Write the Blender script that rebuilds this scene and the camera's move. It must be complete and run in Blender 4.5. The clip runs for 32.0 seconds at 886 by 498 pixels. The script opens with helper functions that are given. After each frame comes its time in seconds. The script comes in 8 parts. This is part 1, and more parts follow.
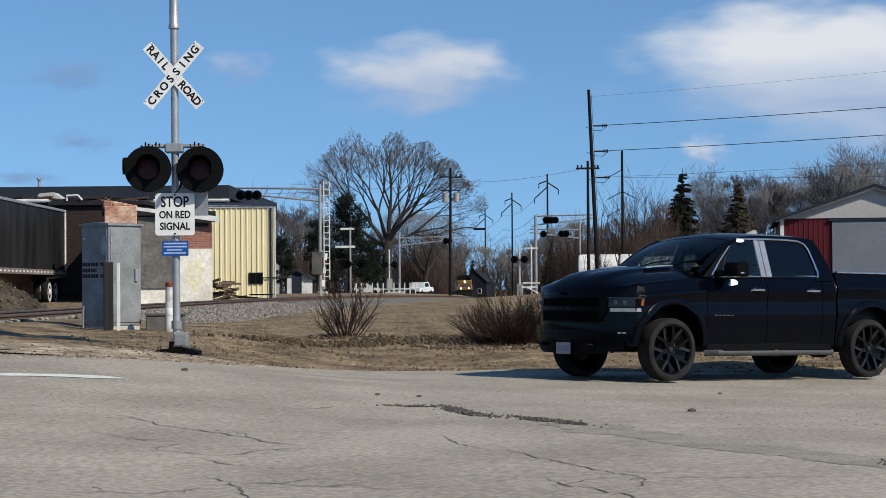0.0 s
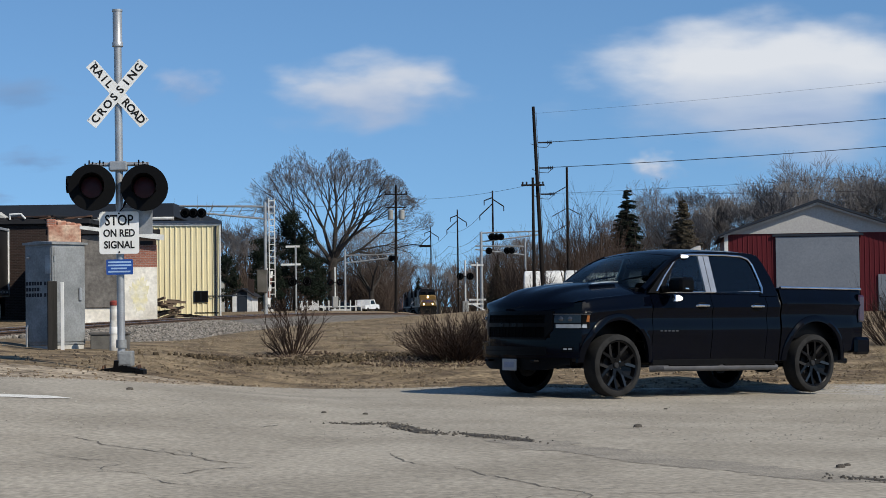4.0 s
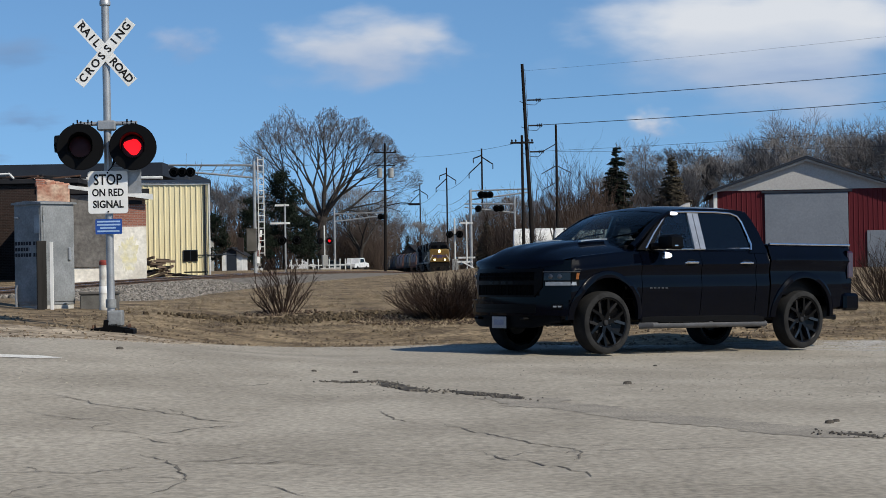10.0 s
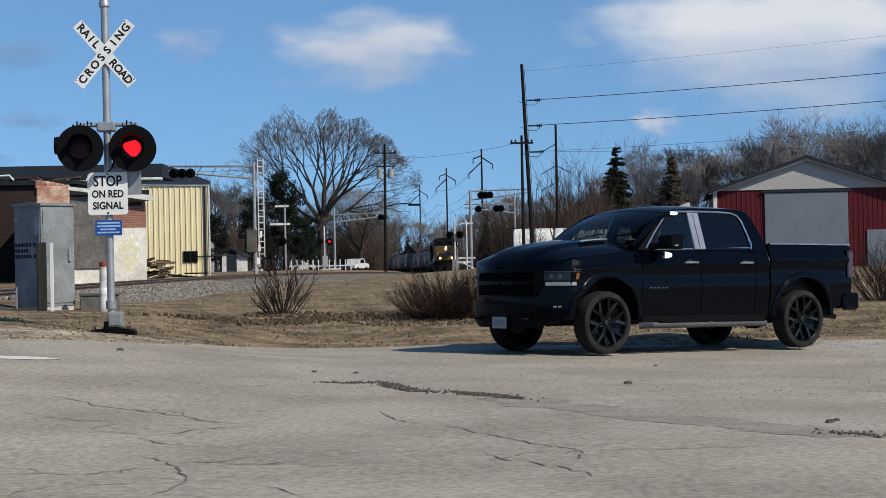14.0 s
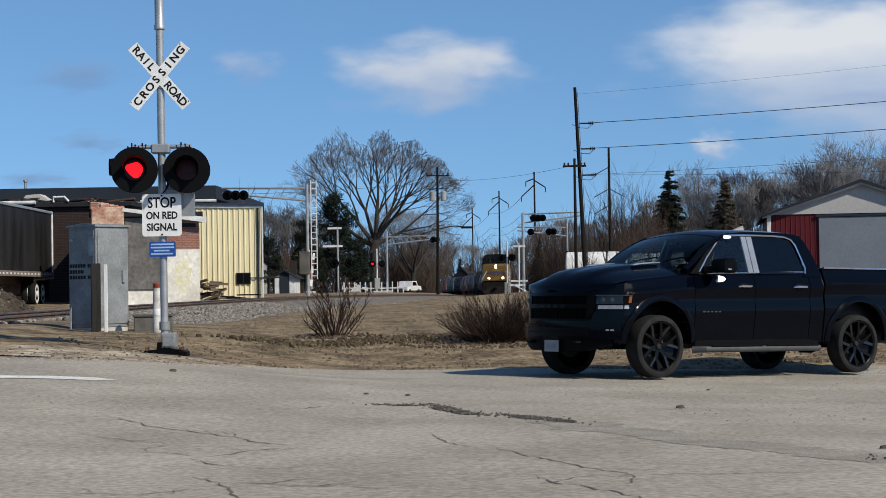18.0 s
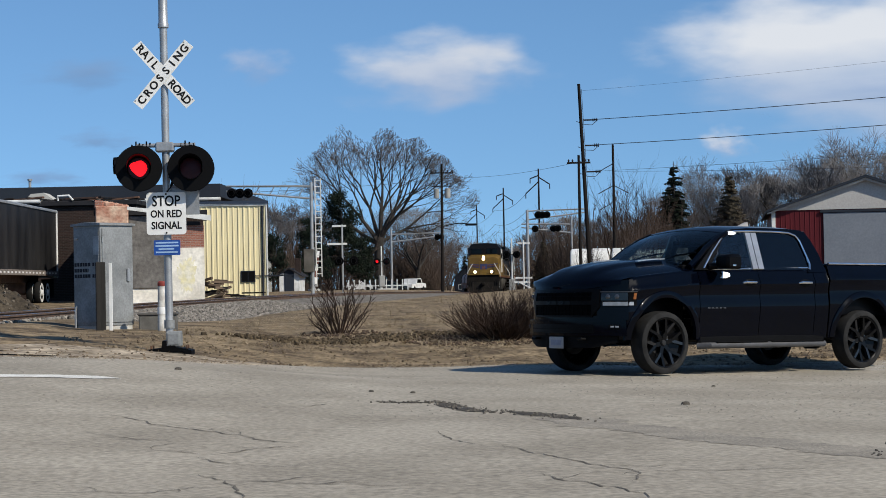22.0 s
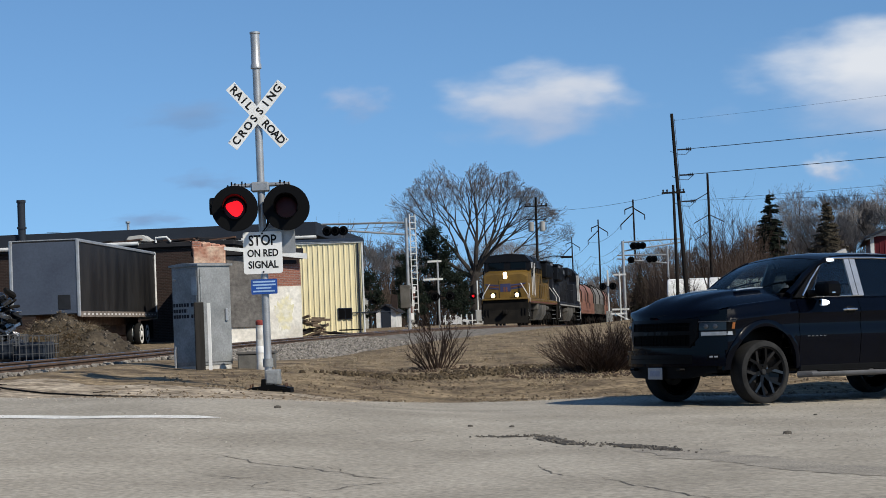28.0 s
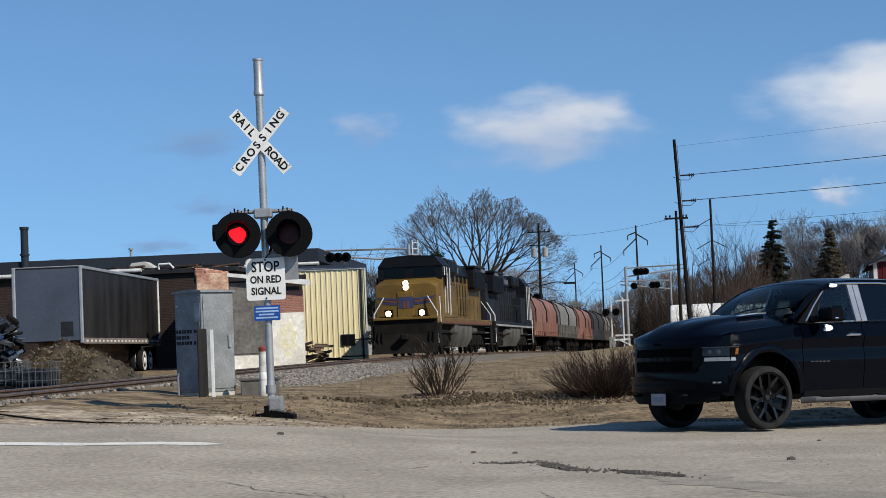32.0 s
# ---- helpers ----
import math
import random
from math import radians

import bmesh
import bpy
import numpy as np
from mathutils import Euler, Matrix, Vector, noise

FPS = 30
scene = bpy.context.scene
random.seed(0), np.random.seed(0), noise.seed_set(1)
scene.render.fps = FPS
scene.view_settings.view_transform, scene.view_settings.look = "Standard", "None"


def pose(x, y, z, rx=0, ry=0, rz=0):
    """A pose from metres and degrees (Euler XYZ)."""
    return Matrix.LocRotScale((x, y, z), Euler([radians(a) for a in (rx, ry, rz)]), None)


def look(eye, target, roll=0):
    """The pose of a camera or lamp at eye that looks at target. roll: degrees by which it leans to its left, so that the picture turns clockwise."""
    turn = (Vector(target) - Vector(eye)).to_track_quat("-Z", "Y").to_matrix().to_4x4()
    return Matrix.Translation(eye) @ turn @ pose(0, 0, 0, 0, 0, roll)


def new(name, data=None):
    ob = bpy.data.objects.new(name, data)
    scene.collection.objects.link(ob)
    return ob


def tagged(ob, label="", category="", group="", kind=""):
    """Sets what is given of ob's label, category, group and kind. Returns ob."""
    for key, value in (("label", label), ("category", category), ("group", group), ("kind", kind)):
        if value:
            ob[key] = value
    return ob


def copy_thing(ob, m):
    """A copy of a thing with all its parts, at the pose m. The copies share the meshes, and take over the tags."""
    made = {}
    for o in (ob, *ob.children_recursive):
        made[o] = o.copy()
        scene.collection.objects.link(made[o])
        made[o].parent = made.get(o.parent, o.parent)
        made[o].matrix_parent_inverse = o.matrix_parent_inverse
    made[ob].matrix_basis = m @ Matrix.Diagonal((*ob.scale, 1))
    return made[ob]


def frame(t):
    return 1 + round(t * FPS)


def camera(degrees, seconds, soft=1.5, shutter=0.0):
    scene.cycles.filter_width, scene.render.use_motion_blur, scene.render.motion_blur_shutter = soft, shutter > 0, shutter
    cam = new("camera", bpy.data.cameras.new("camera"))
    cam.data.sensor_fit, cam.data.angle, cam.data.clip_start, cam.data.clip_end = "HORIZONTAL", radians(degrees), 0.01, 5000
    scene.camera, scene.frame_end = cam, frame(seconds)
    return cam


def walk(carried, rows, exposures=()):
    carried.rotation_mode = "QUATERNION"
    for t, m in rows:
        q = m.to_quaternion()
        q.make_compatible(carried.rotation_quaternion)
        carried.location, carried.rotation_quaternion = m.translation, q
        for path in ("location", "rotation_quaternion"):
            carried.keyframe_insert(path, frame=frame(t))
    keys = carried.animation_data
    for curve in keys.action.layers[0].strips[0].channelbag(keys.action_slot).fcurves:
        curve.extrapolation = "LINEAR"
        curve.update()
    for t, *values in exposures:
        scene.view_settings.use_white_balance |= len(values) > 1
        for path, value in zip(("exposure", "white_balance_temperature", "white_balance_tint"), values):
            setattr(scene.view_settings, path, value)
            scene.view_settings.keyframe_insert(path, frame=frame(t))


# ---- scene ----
cam = camera(26.0, 32.0, soft=0.88)
EYE = 1.25
# seconds, yaw, pitch, roll of a camera held in the hand at one spot
ROWS = [
    (0.0, 1.719, 1.163, 0.430),
    (0.5, 1.550, 1.405, 0.381),
    (1.0, 1.233, 1.616, 0.320),
    (1.5, 0.872, 1.773, 0.259),
    (2.0, 0.599, 1.839, 0.249),
    (2.5, 0.430, 1.800, 0.344),
    (3.0, 0.297, 1.754, 0.532),
    (3.5, 0.165, 1.718, 0.694),
    (5.5, 0.037, 1.174, 0.772),
    (6.0, 0.154, 0.908, 0.743),
    (6.5, 0.231, 0.721, 0.755),
    (7.0, 0.254, 0.612, 0.736),
    (7.5, 0.251, 0.538, 0.748),
    (8.0, 0.217, 0.512, 0.823),
    (8.5, 0.132, 0.475, 0.909),
    (9.0, 0.000, 0.456, 0.948),
    (9.5, -0.125, 0.441, 0.973),
    (10.0, -0.208, 0.401, 1.004),
    (10.5, -0.187, 0.378, 1.067),
    (11.0, -0.084, 0.369, 1.135),
    (11.5, -0.004, 0.417, 1.166),
    (12.0, -0.015, 0.468, 1.182),
    (12.5, -0.080, 0.519, 1.206),
    (13.0, -0.159, 0.545, 1.217),
    (13.5, -0.187, 0.519, 1.222),
    (14.0, -0.206, 0.414, 1.162),
    (14.5, -0.251, 0.274, 1.040),
    (16.5, 0.664, 0.575, 0.675),
    (17.0, 1.118, 0.888, 0.759),
    (17.5, 1.348, 1.090, 0.794),
    (18.0, 1.354, 1.119, 0.884),
    (18.5, 1.243, 1.046, 0.938),
    (19.0, 1.155, 0.953, 1.007),
    (19.5, 1.145, 0.902, 1.019),
    (20.0, 1.195, 0.895, 0.980),
    (20.5, 1.252, 0.898, 0.999),
    (21.0, 1.321, 0.913, 1.013),
    (21.5, 1.402, 0.958, 1.008),
    (22.0, 1.493, 1.039, 1.114),
    (22.5, 1.564, 1.175, 1.131),
    (23.0, 1.516, 1.391, 1.161),
    (23.5, 1.312, 1.678, 1.134),
    (24.0, 1.060, 1.995, 1.181),
    (24.5, 1.015, 2.241, 1.275),
    (25.0, 1.380, 2.442, 1.492),
    (25.5, 2.038, 2.562, 1.709),
    (26.0, 2.813, 2.589, 1.998),
    (26.5, 3.445, 2.549, 2.084),
    (28.5, 4.510, 2.090, 2.329),
    (29.0, 4.585, 2.145, 2.339),
    (29.5, 4.520, 2.306, 2.296),
    (30.0, 4.337, 2.520, 2.363),
    (30.5, 4.159, 2.766, 2.330),
    (31.0, 4.089, 2.917, 2.304),
    (31.5, 4.182, 2.972, 2.313),
    (32.0, 4.469, 2.928, 2.373),
]
# the picture brightens a little as the view lifts to the sky and turns to the left
walk(cam, [(t, pose(0, 0, EYE, 90 + pitch, roll, yaw)) for t, yaw, pitch, roll in ROWS],
     [(0.0, .06), (3.0, .05), (6.0, .0), (14.0, .0), (18.0, .03), (24.0, .07), (26.0, .08), (32.0, .08)])

# ---- daylight: a clear sky and the sun behind the camera's right shoulder ----
SUN_AZ, SUN_EL = radians(128), radians(38)      # clockwise from +Y, and above the horizon
world = bpy.data.worlds.new("world")
scene.world = world
world.use_nodes = True
wn = world.node_tree
sky = wn.nodes.new("ShaderNodeTexSky")
sky.sky_type = "NISHITA"
sky.sun_disc = False
sky.sun_elevation, sky.sun_rotation = SUN_EL, SUN_AZ
sky.altitude, sky.air_density, sky.dust_density, sky.ozone_density = 200, 1.0, 0.3, 2.5
way, lift = wn.nodes.new("ShaderNodeTexCoord"), wn.nodes.new("ShaderNodeMapping")
lift.inputs["Location"].default_value = (0, 0, 0.13)
wn.links.new(way.outputs["Generated"], lift.inputs[0])
wn.links.new(lift.outputs[0], sky.inputs["Vector"])
tint = wn.nodes.new("ShaderNodeMix")
tint.data_type, tint.blend_type = "RGBA", "MULTIPLY"
tint.inputs[0].default_value = 1.0
tint.inputs[7].default_value = (0.76, 0.99, 1.13, 1)
wn.links.new(sky.outputs[0], tint.inputs[6])
wn.links.new(tint.outputs[2], wn.nodes["Background"].inputs[0])
wn.nodes["Background"].inputs[1].default_value = 0.112
sun_data = bpy.data.lights.new("sun", "SUN")
sun_data.energy, sun_data.angle, sun_data.color = 5.0, radians(0.55), (1.0, 0.93, 0.80)
sun = new("sun", sun_data)
to_sun = Vector((math.sin(SUN_AZ) * math.cos(SUN_EL), math.cos(SUN_AZ) * math.cos(SUN_EL), math.sin(SUN_EL)))
sun.matrix_world = look(to_sun * 200, (0, 0, 0))

# ---- mesh and material helpers ----
class MB:
    """Collects vertices and faces of one mesh."""

    def __init__(self):
        self.v, self.f = [], []

    def add(self, verts, faces):
        n = len(self.v)
        self.v.extend(tuple(p) for p in verts)
        self.f.extend(tuple(n + i for i in f) for f in faces)
        return self

    def box(self, x0, x1, y0, y1, z0, z1, b=0.0, m=None):
        b = min(b, abs(x1 - x0) * 0.45, abs(y1 - y0) * 0.45, abs(z1 - z0) * 0.45)
        if b <= 0:
            vs = [(x, y, z) for x in (x0, x1) for y in (y0, y1) for z in (z0, z1)]
            fs = [(0, 1, 3, 2), (4, 6, 7, 5), (0, 4, 5, 1), (2, 3, 7, 6), (0, 2, 6, 4), (1, 5, 7, 3)]
        else:
            cx, cy, cz = (x0 + x1) / 2, (y0 + y1) / 2, (z0 + z1) / 2
            hx, hy, hz_ = abs(x1 - x0) / 2, abs(y1 - y0) / 2, abs(z1 - z0) / 2
            vs, idx = [], {}
            for sx in (-1, 1):
                for sy in (-1, 1):
                    for sz in (-1, 1):
                        for a in range(3):
                            d = [hx - b, hy - b, hz_ - b]
                            d[a] += b
                            idx[sx, sy, sz, a] = len(vs)
                            vs.append((cx + sx * d[0], cy + sy * d[1], cz + sz * d[2]))
            fs = []
            for a in range(3):
                o = [i for i in range(3) if i != a]
                for s in (-1, 1):
                    q = []
                    for s1, s2 in ((-1, -1), (1, -1), (1, 1), (-1, 1)):
                        k = [0, 0, 0]
                        k[a], k[o[0]], k[o[1]] = s, s1, s2
                        q.append(idx[(*k, a)])
                    fs.append(tuple(q))
            for a in range(3):
                o = [i for i in range(3) if i != a]
                for s1 in (-1, 1):
                    for s2 in (-1, 1):
                        k = [0, 0, 0]
                        k[o[0]], k[o[1]] = s1, s2
                        lo, hi = list(k), list(k)
                        lo[a], hi[a] = -1, 1
                        fs.append((idx[(*lo, o[0])], idx[(*hi, o[0])], idx[(*hi, o[1])], idx[(*lo, o[1])]))
            for sx in (-1, 1):
                for sy in (-1, 1):
                    for sz in (-1, 1):
                        fs.append(tuple(idx[sx, sy, sz, a] for a in range(3)))
        if m is not None:
            vs = [m @ Vector(p) for p in vs]
        return self.add(vs, fs)

    def tube(self, p, q, r, r2=None, n=10, cap=True):
        p, q = Vector(p), Vector(q)
        r2 = r if r2 is None else r2
        d = (q - p).normalized()
        u = d.orthogonal().normalized()
        w = d.cross(u)
        vs = []
        for c, rad in ((p, r), (q, r2)):
            vs += [c + (u * math.cos(2 * math.pi * i / n) + w * math.sin(2 * math.pi * i / n)) * rad for i in range(n)]
        fs = [(i, (i + 1) % n, n + (i + 1) % n, n + i) for i in range(n)]
        if cap:
            fs += [tuple(range(n - 1, -1, -1)), tuple(range(n, 2 * n))]
        return self.add(vs, fs)

    def path(self, pts, r, n=6):
        """A bent tube through pts."""
        pts = [Vector(p) for p in pts]
        rings = []
        u = None
        for i, p in enumerate(pts):
            d = (pts[min(i + 1, len(pts) - 1)] - pts[max(i - 1, 0)]).normalized()
            u = d.orthogonal().normalized() if u is None else (u - d * u.dot(d)).normalized()
            w = d.cross(u)
            rr = r[i] if isinstance(r, (list, tuple)) else r
            rings.append([p + (u * math.cos(2 * math.pi * k / n) + w * math.sin(2 * math.pi * k / n)) * rr for k in range(n)])
        vs = [p for ring in rings for p in ring]
        fs = [(i * n + k, i * n + (k + 1) % n, (i + 1) * n + (k + 1) % n, (i + 1) * n + k) for i in range(len(pts) - 1) for k in range(n)]
        fs += [tuple(range(n - 1, -1, -1)), tuple(range(len(vs) - n, len(vs)))]
        return self.add(vs, fs)

    def lathe(self, profile, m, n=24, arc=1.0, close=True):
        """profile: (radius, height) along m's z axis."""
        k = n if arc >= 1 else n + 1
        vs = [m @ Vector((r * math.cos(2 * math.pi * arc * i / n), r * math.sin(2 * math.pi * arc * i / n), h)) for r, h in profile for i in range(k)]
        fs = []
        for j in range(len(profile) - 1):
            for i in range(n):
                i2 = (i + 1) % k
                fs.append((j * k + i, j * k + i2, (j + 1) * k + i2, (j + 1) * k + i))
        if close and arc >= 1:
            fs += [tuple(range(k - 1, -1, -1)), tuple(range(len(vs) - k, len(vs)))]
        return self.add(vs, fs)

    def prism(self, pts, axis, a, b):
        """A polygon in the plane across axis ('x': y, z; 'y': x, z; 'z': x, y), from a to b along it."""
        def put(p, h):
            return {"x": (h, p[0], p[1]), "y": (p[0], h, p[1]), "z": (p[0], p[1], h)}[axis]
        n = len(pts)
        vs = [put(p, a) for p in pts] + [put(p, b) for p in pts]
        fs = [tuple(range(n)), tuple(range(2 * n - 1, n - 1, -1))] + [(i, n + i, n + (i + 1) % n, (i + 1) % n) for i in range(n)]
        return self.add(vs, fs)

    def loft(self, rings, closed=True, caps=True):
        n = len(rings[0])
        vs = [p for ring in rings for p in ring]
        k = n if closed else n - 1
        fs = [(j * n + i, j * n + (i + 1) % n, (j + 1) * n + (i + 1) % n, (j + 1) * n + i) for j in range(len(rings) - 1) for i in range(k)]
        if caps:
            fs += [tuple(range(n - 1, -1, -1)), tuple(range(len(vs) - n, len(vs)))]
        return self.add(vs, fs)

    def mesh(self, name, material=None, smooth=35, fix=True):
        me = bpy.data.meshes.new(name)
        me.from_pydata(self.v, [], self.f)
        if fix and len(self.f) < 20000:
            bm = bmesh.new()
            bm.from_mesh(me)
            bmesh.ops.recalc_face_normals(bm, faces=bm.faces)
            bm.to_mesh(me)
            bm.free()
        if smooth:
            me.polygons.foreach_set("use_smooth", [True] * len(me.polygons))
            me.set_sharp_from_angle(angle=radians(smooth))
        if material:
            me.materials.append(material)
        me.update()
        return me


def part(name, mb, material, parent=None, label="", at=None, smooth=35):
    """One mesh object, under a thing or a part."""
    me = mb if isinstance(mb, bpy.types.Mesh) else mb.mesh(name, material, smooth)
    ob = new(name, me)
    if parent is not None:
        ob.parent = parent
    if at is not None:
        ob.matrix_basis = at
    if label:
        tagged(ob, label)
    return ob


def thing(name, at, label, category, group="", kind=""):
    """An Empty at the base of a thing that has parts."""
    ob = new(name)
    ob.empty_display_size = 0.2
    ob.matrix_basis = at
    return tagged(ob, label, category, group, kind)


def solid(name, mb, material, at, label, category, group="", kind="", smooth=35):
    """A thing of one mesh."""
    ob = part(name, mb, material, None, "", at, smooth)
    return tagged(ob, label, category, group, kind)


def lettering(text, size, material, extrude=0.002, width=0.0):
    """A mesh of words in the built-in font, centred, in its x-y plane."""
    cu = bpy.data.curves.new("words", "FONT")
    cu.body, cu.size, cu.extrude, cu.align_x, cu.align_y, cu.resolution_u = text, size, extrude, "CENTER", "CENTER", 3
    cu.offset = width
    tmp = new("words", cu)
    me = bpy.data.meshes.new_from_object(tmp.evaluated_get(bpy.context.evaluated_depsgraph_get()))
    bpy.data.objects.remove(tmp)
    me.materials.clear()
    me.materials.append(material)
    return me


def ss(a, b, x):
    t = min(1.0, max(0.0, (x - a) / (b - a)))
    return t * t * (3 - 2 * t)


def material(name, color, rough=0.6, metal=0.0, color2=None, scale=2.0, grain=40.0, var=0.12, bump=0.15, per=0.0, coat=0.0, streak=None, dist=0.01, rvar=0.12, spec=None):
    """Two colours mixed by a broad stain noise, with a fine grain, uneven gloss and fine relief. per: variation from piece to piece."""
    if spec is None:              # dark, weathered surfaces shine little
        spec = 0.5 if max(color) > 0.3 or rough < 0.3 else (0.1 if max(color) < 0.12 else 0.3)
    m = bpy.data.materials.new(name)
    m.use_nodes = True
    nt = m.node_tree
    n, l = nt.nodes, nt.links
    bs = n["Principled BSDF"]
    tc = n.new("ShaderNodeTexCoord")
    mp = n.new("ShaderNodeMapping")
    l.new(tc.outputs["Object"], mp.inputs[0])
    if streak:
        mp.inputs["Scale"].default_value = streak
    broad, fine = n.new("ShaderNodeTexNoise"), n.new("ShaderNodeTexNoise")
    for tex, sc, det in ((broad, scale, 5), (fine, grain, 5)):
        tex.inputs["Scale"].default_value, tex.inputs["Detail"].default_value = sc, det
        l.new(mp.outputs[0], tex.inputs["Vector"])
    ramp = n.new("ShaderNodeMapRange")
    ramp.inputs[1].default_value, ramp.inputs[2].default_value = 0.36, 0.64
    l.new(broad.outputs[0], ramp.inputs[0])
    mix = n.new("ShaderNodeMix")
    mix.data_type = "RGBA"
    c2 = color2 or tuple(c * 0.72 for c in color)
    mix.inputs[6].default_value, mix.inputs[7].default_value = (*color, 1), (*c2, 1)
    l.new(ramp.outputs[0], mix.inputs[0])
    hsv = n.new("ShaderNodeHueSaturation")
    l.new(mix.outputs[2], hsv.inputs["Color"])
    val = n.new("ShaderNodeMapRange")
    val.inputs[1].default_value, val.inputs[2].default_value = 0.25, 0.75
    val.inputs[3].default_value, val.inputs[4].default_value = 1 - var, 1 + var
    l.new(fine.outputs[0], val.inputs[0])
    if per:
        info = n.new("ShaderNodeObjectInfo")
        pr = n.new("ShaderNodeMapRange")
        pr.inputs[3].default_value, pr.inputs[4].default_value = 1 - per, 1 + per
        l.new(info.outputs["Random"], pr.inputs[0])
        mu = n.new("ShaderNodeMath")
        mu.operation = "MULTIPLY"
        l.new(val.outputs[0], mu.inputs[0])
        l.new(pr.outputs[0], mu.inputs[1])
        l.new(mu.outputs[0], hsv.inputs["Value"])
    else:
        l.new(val.outputs[0], hsv.inputs["Value"])
    l.new(hsv.outputs[0], bs.inputs["Base Color"])
    rr = n.new("ShaderNodeMapRange")
    rr.inputs[3].default_value, rr.inputs[4].default_value = max(0.02, rough - rvar), min(1, rough + rvar)
    l.new(broad.outputs[0], rr.inputs[0])
    l.new(rr.outputs[0], bs.inputs["Roughness"])
    bs.inputs["Metallic"].default_value = metal
    bs.inputs["Specular IOR Level"].default_value = spec
    bs.inputs["Coat Weight"].default_value = coat
    bs.inputs["Coat Roughness"].default_value = 0.04
    if bump:
        bp = n.new("ShaderNodeBump")
        bp.inputs["Strength"].default_value, bp.inputs["Distance"].default_value = bump, dist
        l.new(fine.outputs[0], bp.inputs["Height"])
        l.new(bp.outputs[0], bs.inputs["Normal"])
    return m


def glow(name, color, strength):
    m = bpy.data.materials.new(name)
    m.use_nodes = True
    bs = m.node_tree.nodes["Principled BSDF"]
    bs.inputs["Base Color"].default_value = (*color, 1)
    bs.inputs["Emission Color"].default_value = (*color, 1)
    bs.inputs["Emission Strength"].default_value = strength
    return m


def glass(name, color, rough=0.02, alpha=1.0, ior=1.1):
    m = bpy.data.materials.new(name)
    m.use_nodes = True
    bs = m.node_tree.nodes["Principled BSDF"]
    bs.inputs["Base Color"].default_value = (*color, 1)
    bs.inputs["Roughness"].default_value = rough
    bs.inputs["Transmission Weight"].default_value = alpha
    bs.inputs["IOR"].default_value = ior
    return m


M_STEEL = material("galvanised_steel", (0.36, 0.37, 0.38), 0.45, 0.5, scale=3, grain=60, bump=0.05)
M_ALU = material("cabinet_aluminium", (0.225, 0.235, 0.24), 0.55, 0.1, (0.15, 0.158, 0.162), scale=2.5, grain=30, var=.2, bump=0.05)
M_BLACK = material("flat_black_paint", (0.0022, 0.0022, 0.0026), 0.55, scale=4, grain=50, bump=0.05, spec=0.08)
M_WHITE = material("white_sheeting", (0.66, 0.66, 0.65), 0.5, color2=(0.58, 0.58, 0.56), scale=3, grain=40, bump=0.03, var=0.04)
M_DARKWOOD = material("weathered_pole_wood", (0.014, 0.0115, 0.0105), 0.85, color2=(0.009, 0.0075, 0.007), scale=1, grain=30, streak=(6, 6, 0.4), bump=0.4)
M_RUST = material("rusty_steel", (0.12, 0.062, 0.038), 0.8, 0.1, (0.07, 0.04, 0.03), scale=4, grain=60)
M_RAIL = material("rail_steel", (0.115, 0.076, 0.055), 0.75, 0.1, (0.07, 0.048, 0.037), scale=3, grain=50)
M_RAILTOP = material("polished_rail_head", (0.6, 0.6, 0.6), 0.25, 1.0, scale=3, grain=50, bump=0.02)
M_TIE = material("creosoted_tie", (0.06, 0.048, 0.04), 0.9, scale=3, grain=30, bump=0.5, per=0.3)
M_STONE = material("ballast_stone", (0.17, 0.152, 0.13), 0.9, color2=(0.09, 0.08, 0.067), scale=2.0, grain=14, var=0.35, bump=0.9, dist=0.03)
M_BARK = material("bark", (0.026, 0.023, 0.021), 0.9, color2=(0.045, 0.04, 0.036), scale=1.5, grain=12, bump=0.5)
M_TWIG = material("twigs", (0.108, 0.102, 0.104), 0.9, color2=(0.158, 0.150, 0.150), scale=0.3, grain=5, bump=0)
M_CONCRETE = material("concrete", (0.42, 0.41, 0.38), 0.85, color2=(0.33, 0.32, 0.30), scale=2, grain=30, bump=0.3)

# ---- plan: the line of the track, the lie of the land ----
TRACK = [(-60, -8.2, 0.8), (0, -9, 0.8), (30, -9.9, 0.8), (45, -10.35, 0.8), (58, -10.4, 0.82), (72, -9.8, 0.86), (87, -8.56, 0.9), (100, -7.47, 0.89), (114, -6.29, 0.83), (137, -4.33, 0.69), (151, -3.12, 0.54),
         (170, -1.64, 0.37), (188, -0.32, 0.29), (206, 0.53, 0.19), (225, 1.02, 0.1), (253, 1.29, -0.09), (271, 1.07, -0.19), (290, 0.51, -0.3), (308, -0.45, -0.4), (326, -1.73, -0.48), (354, -4.19, -0.65), (381, -7.07, -0.81), (458, -14.8, -1.18), (534, -23.38, -1.47), (667, -40.04, -1.85), (857, -64.78, -2.23)]


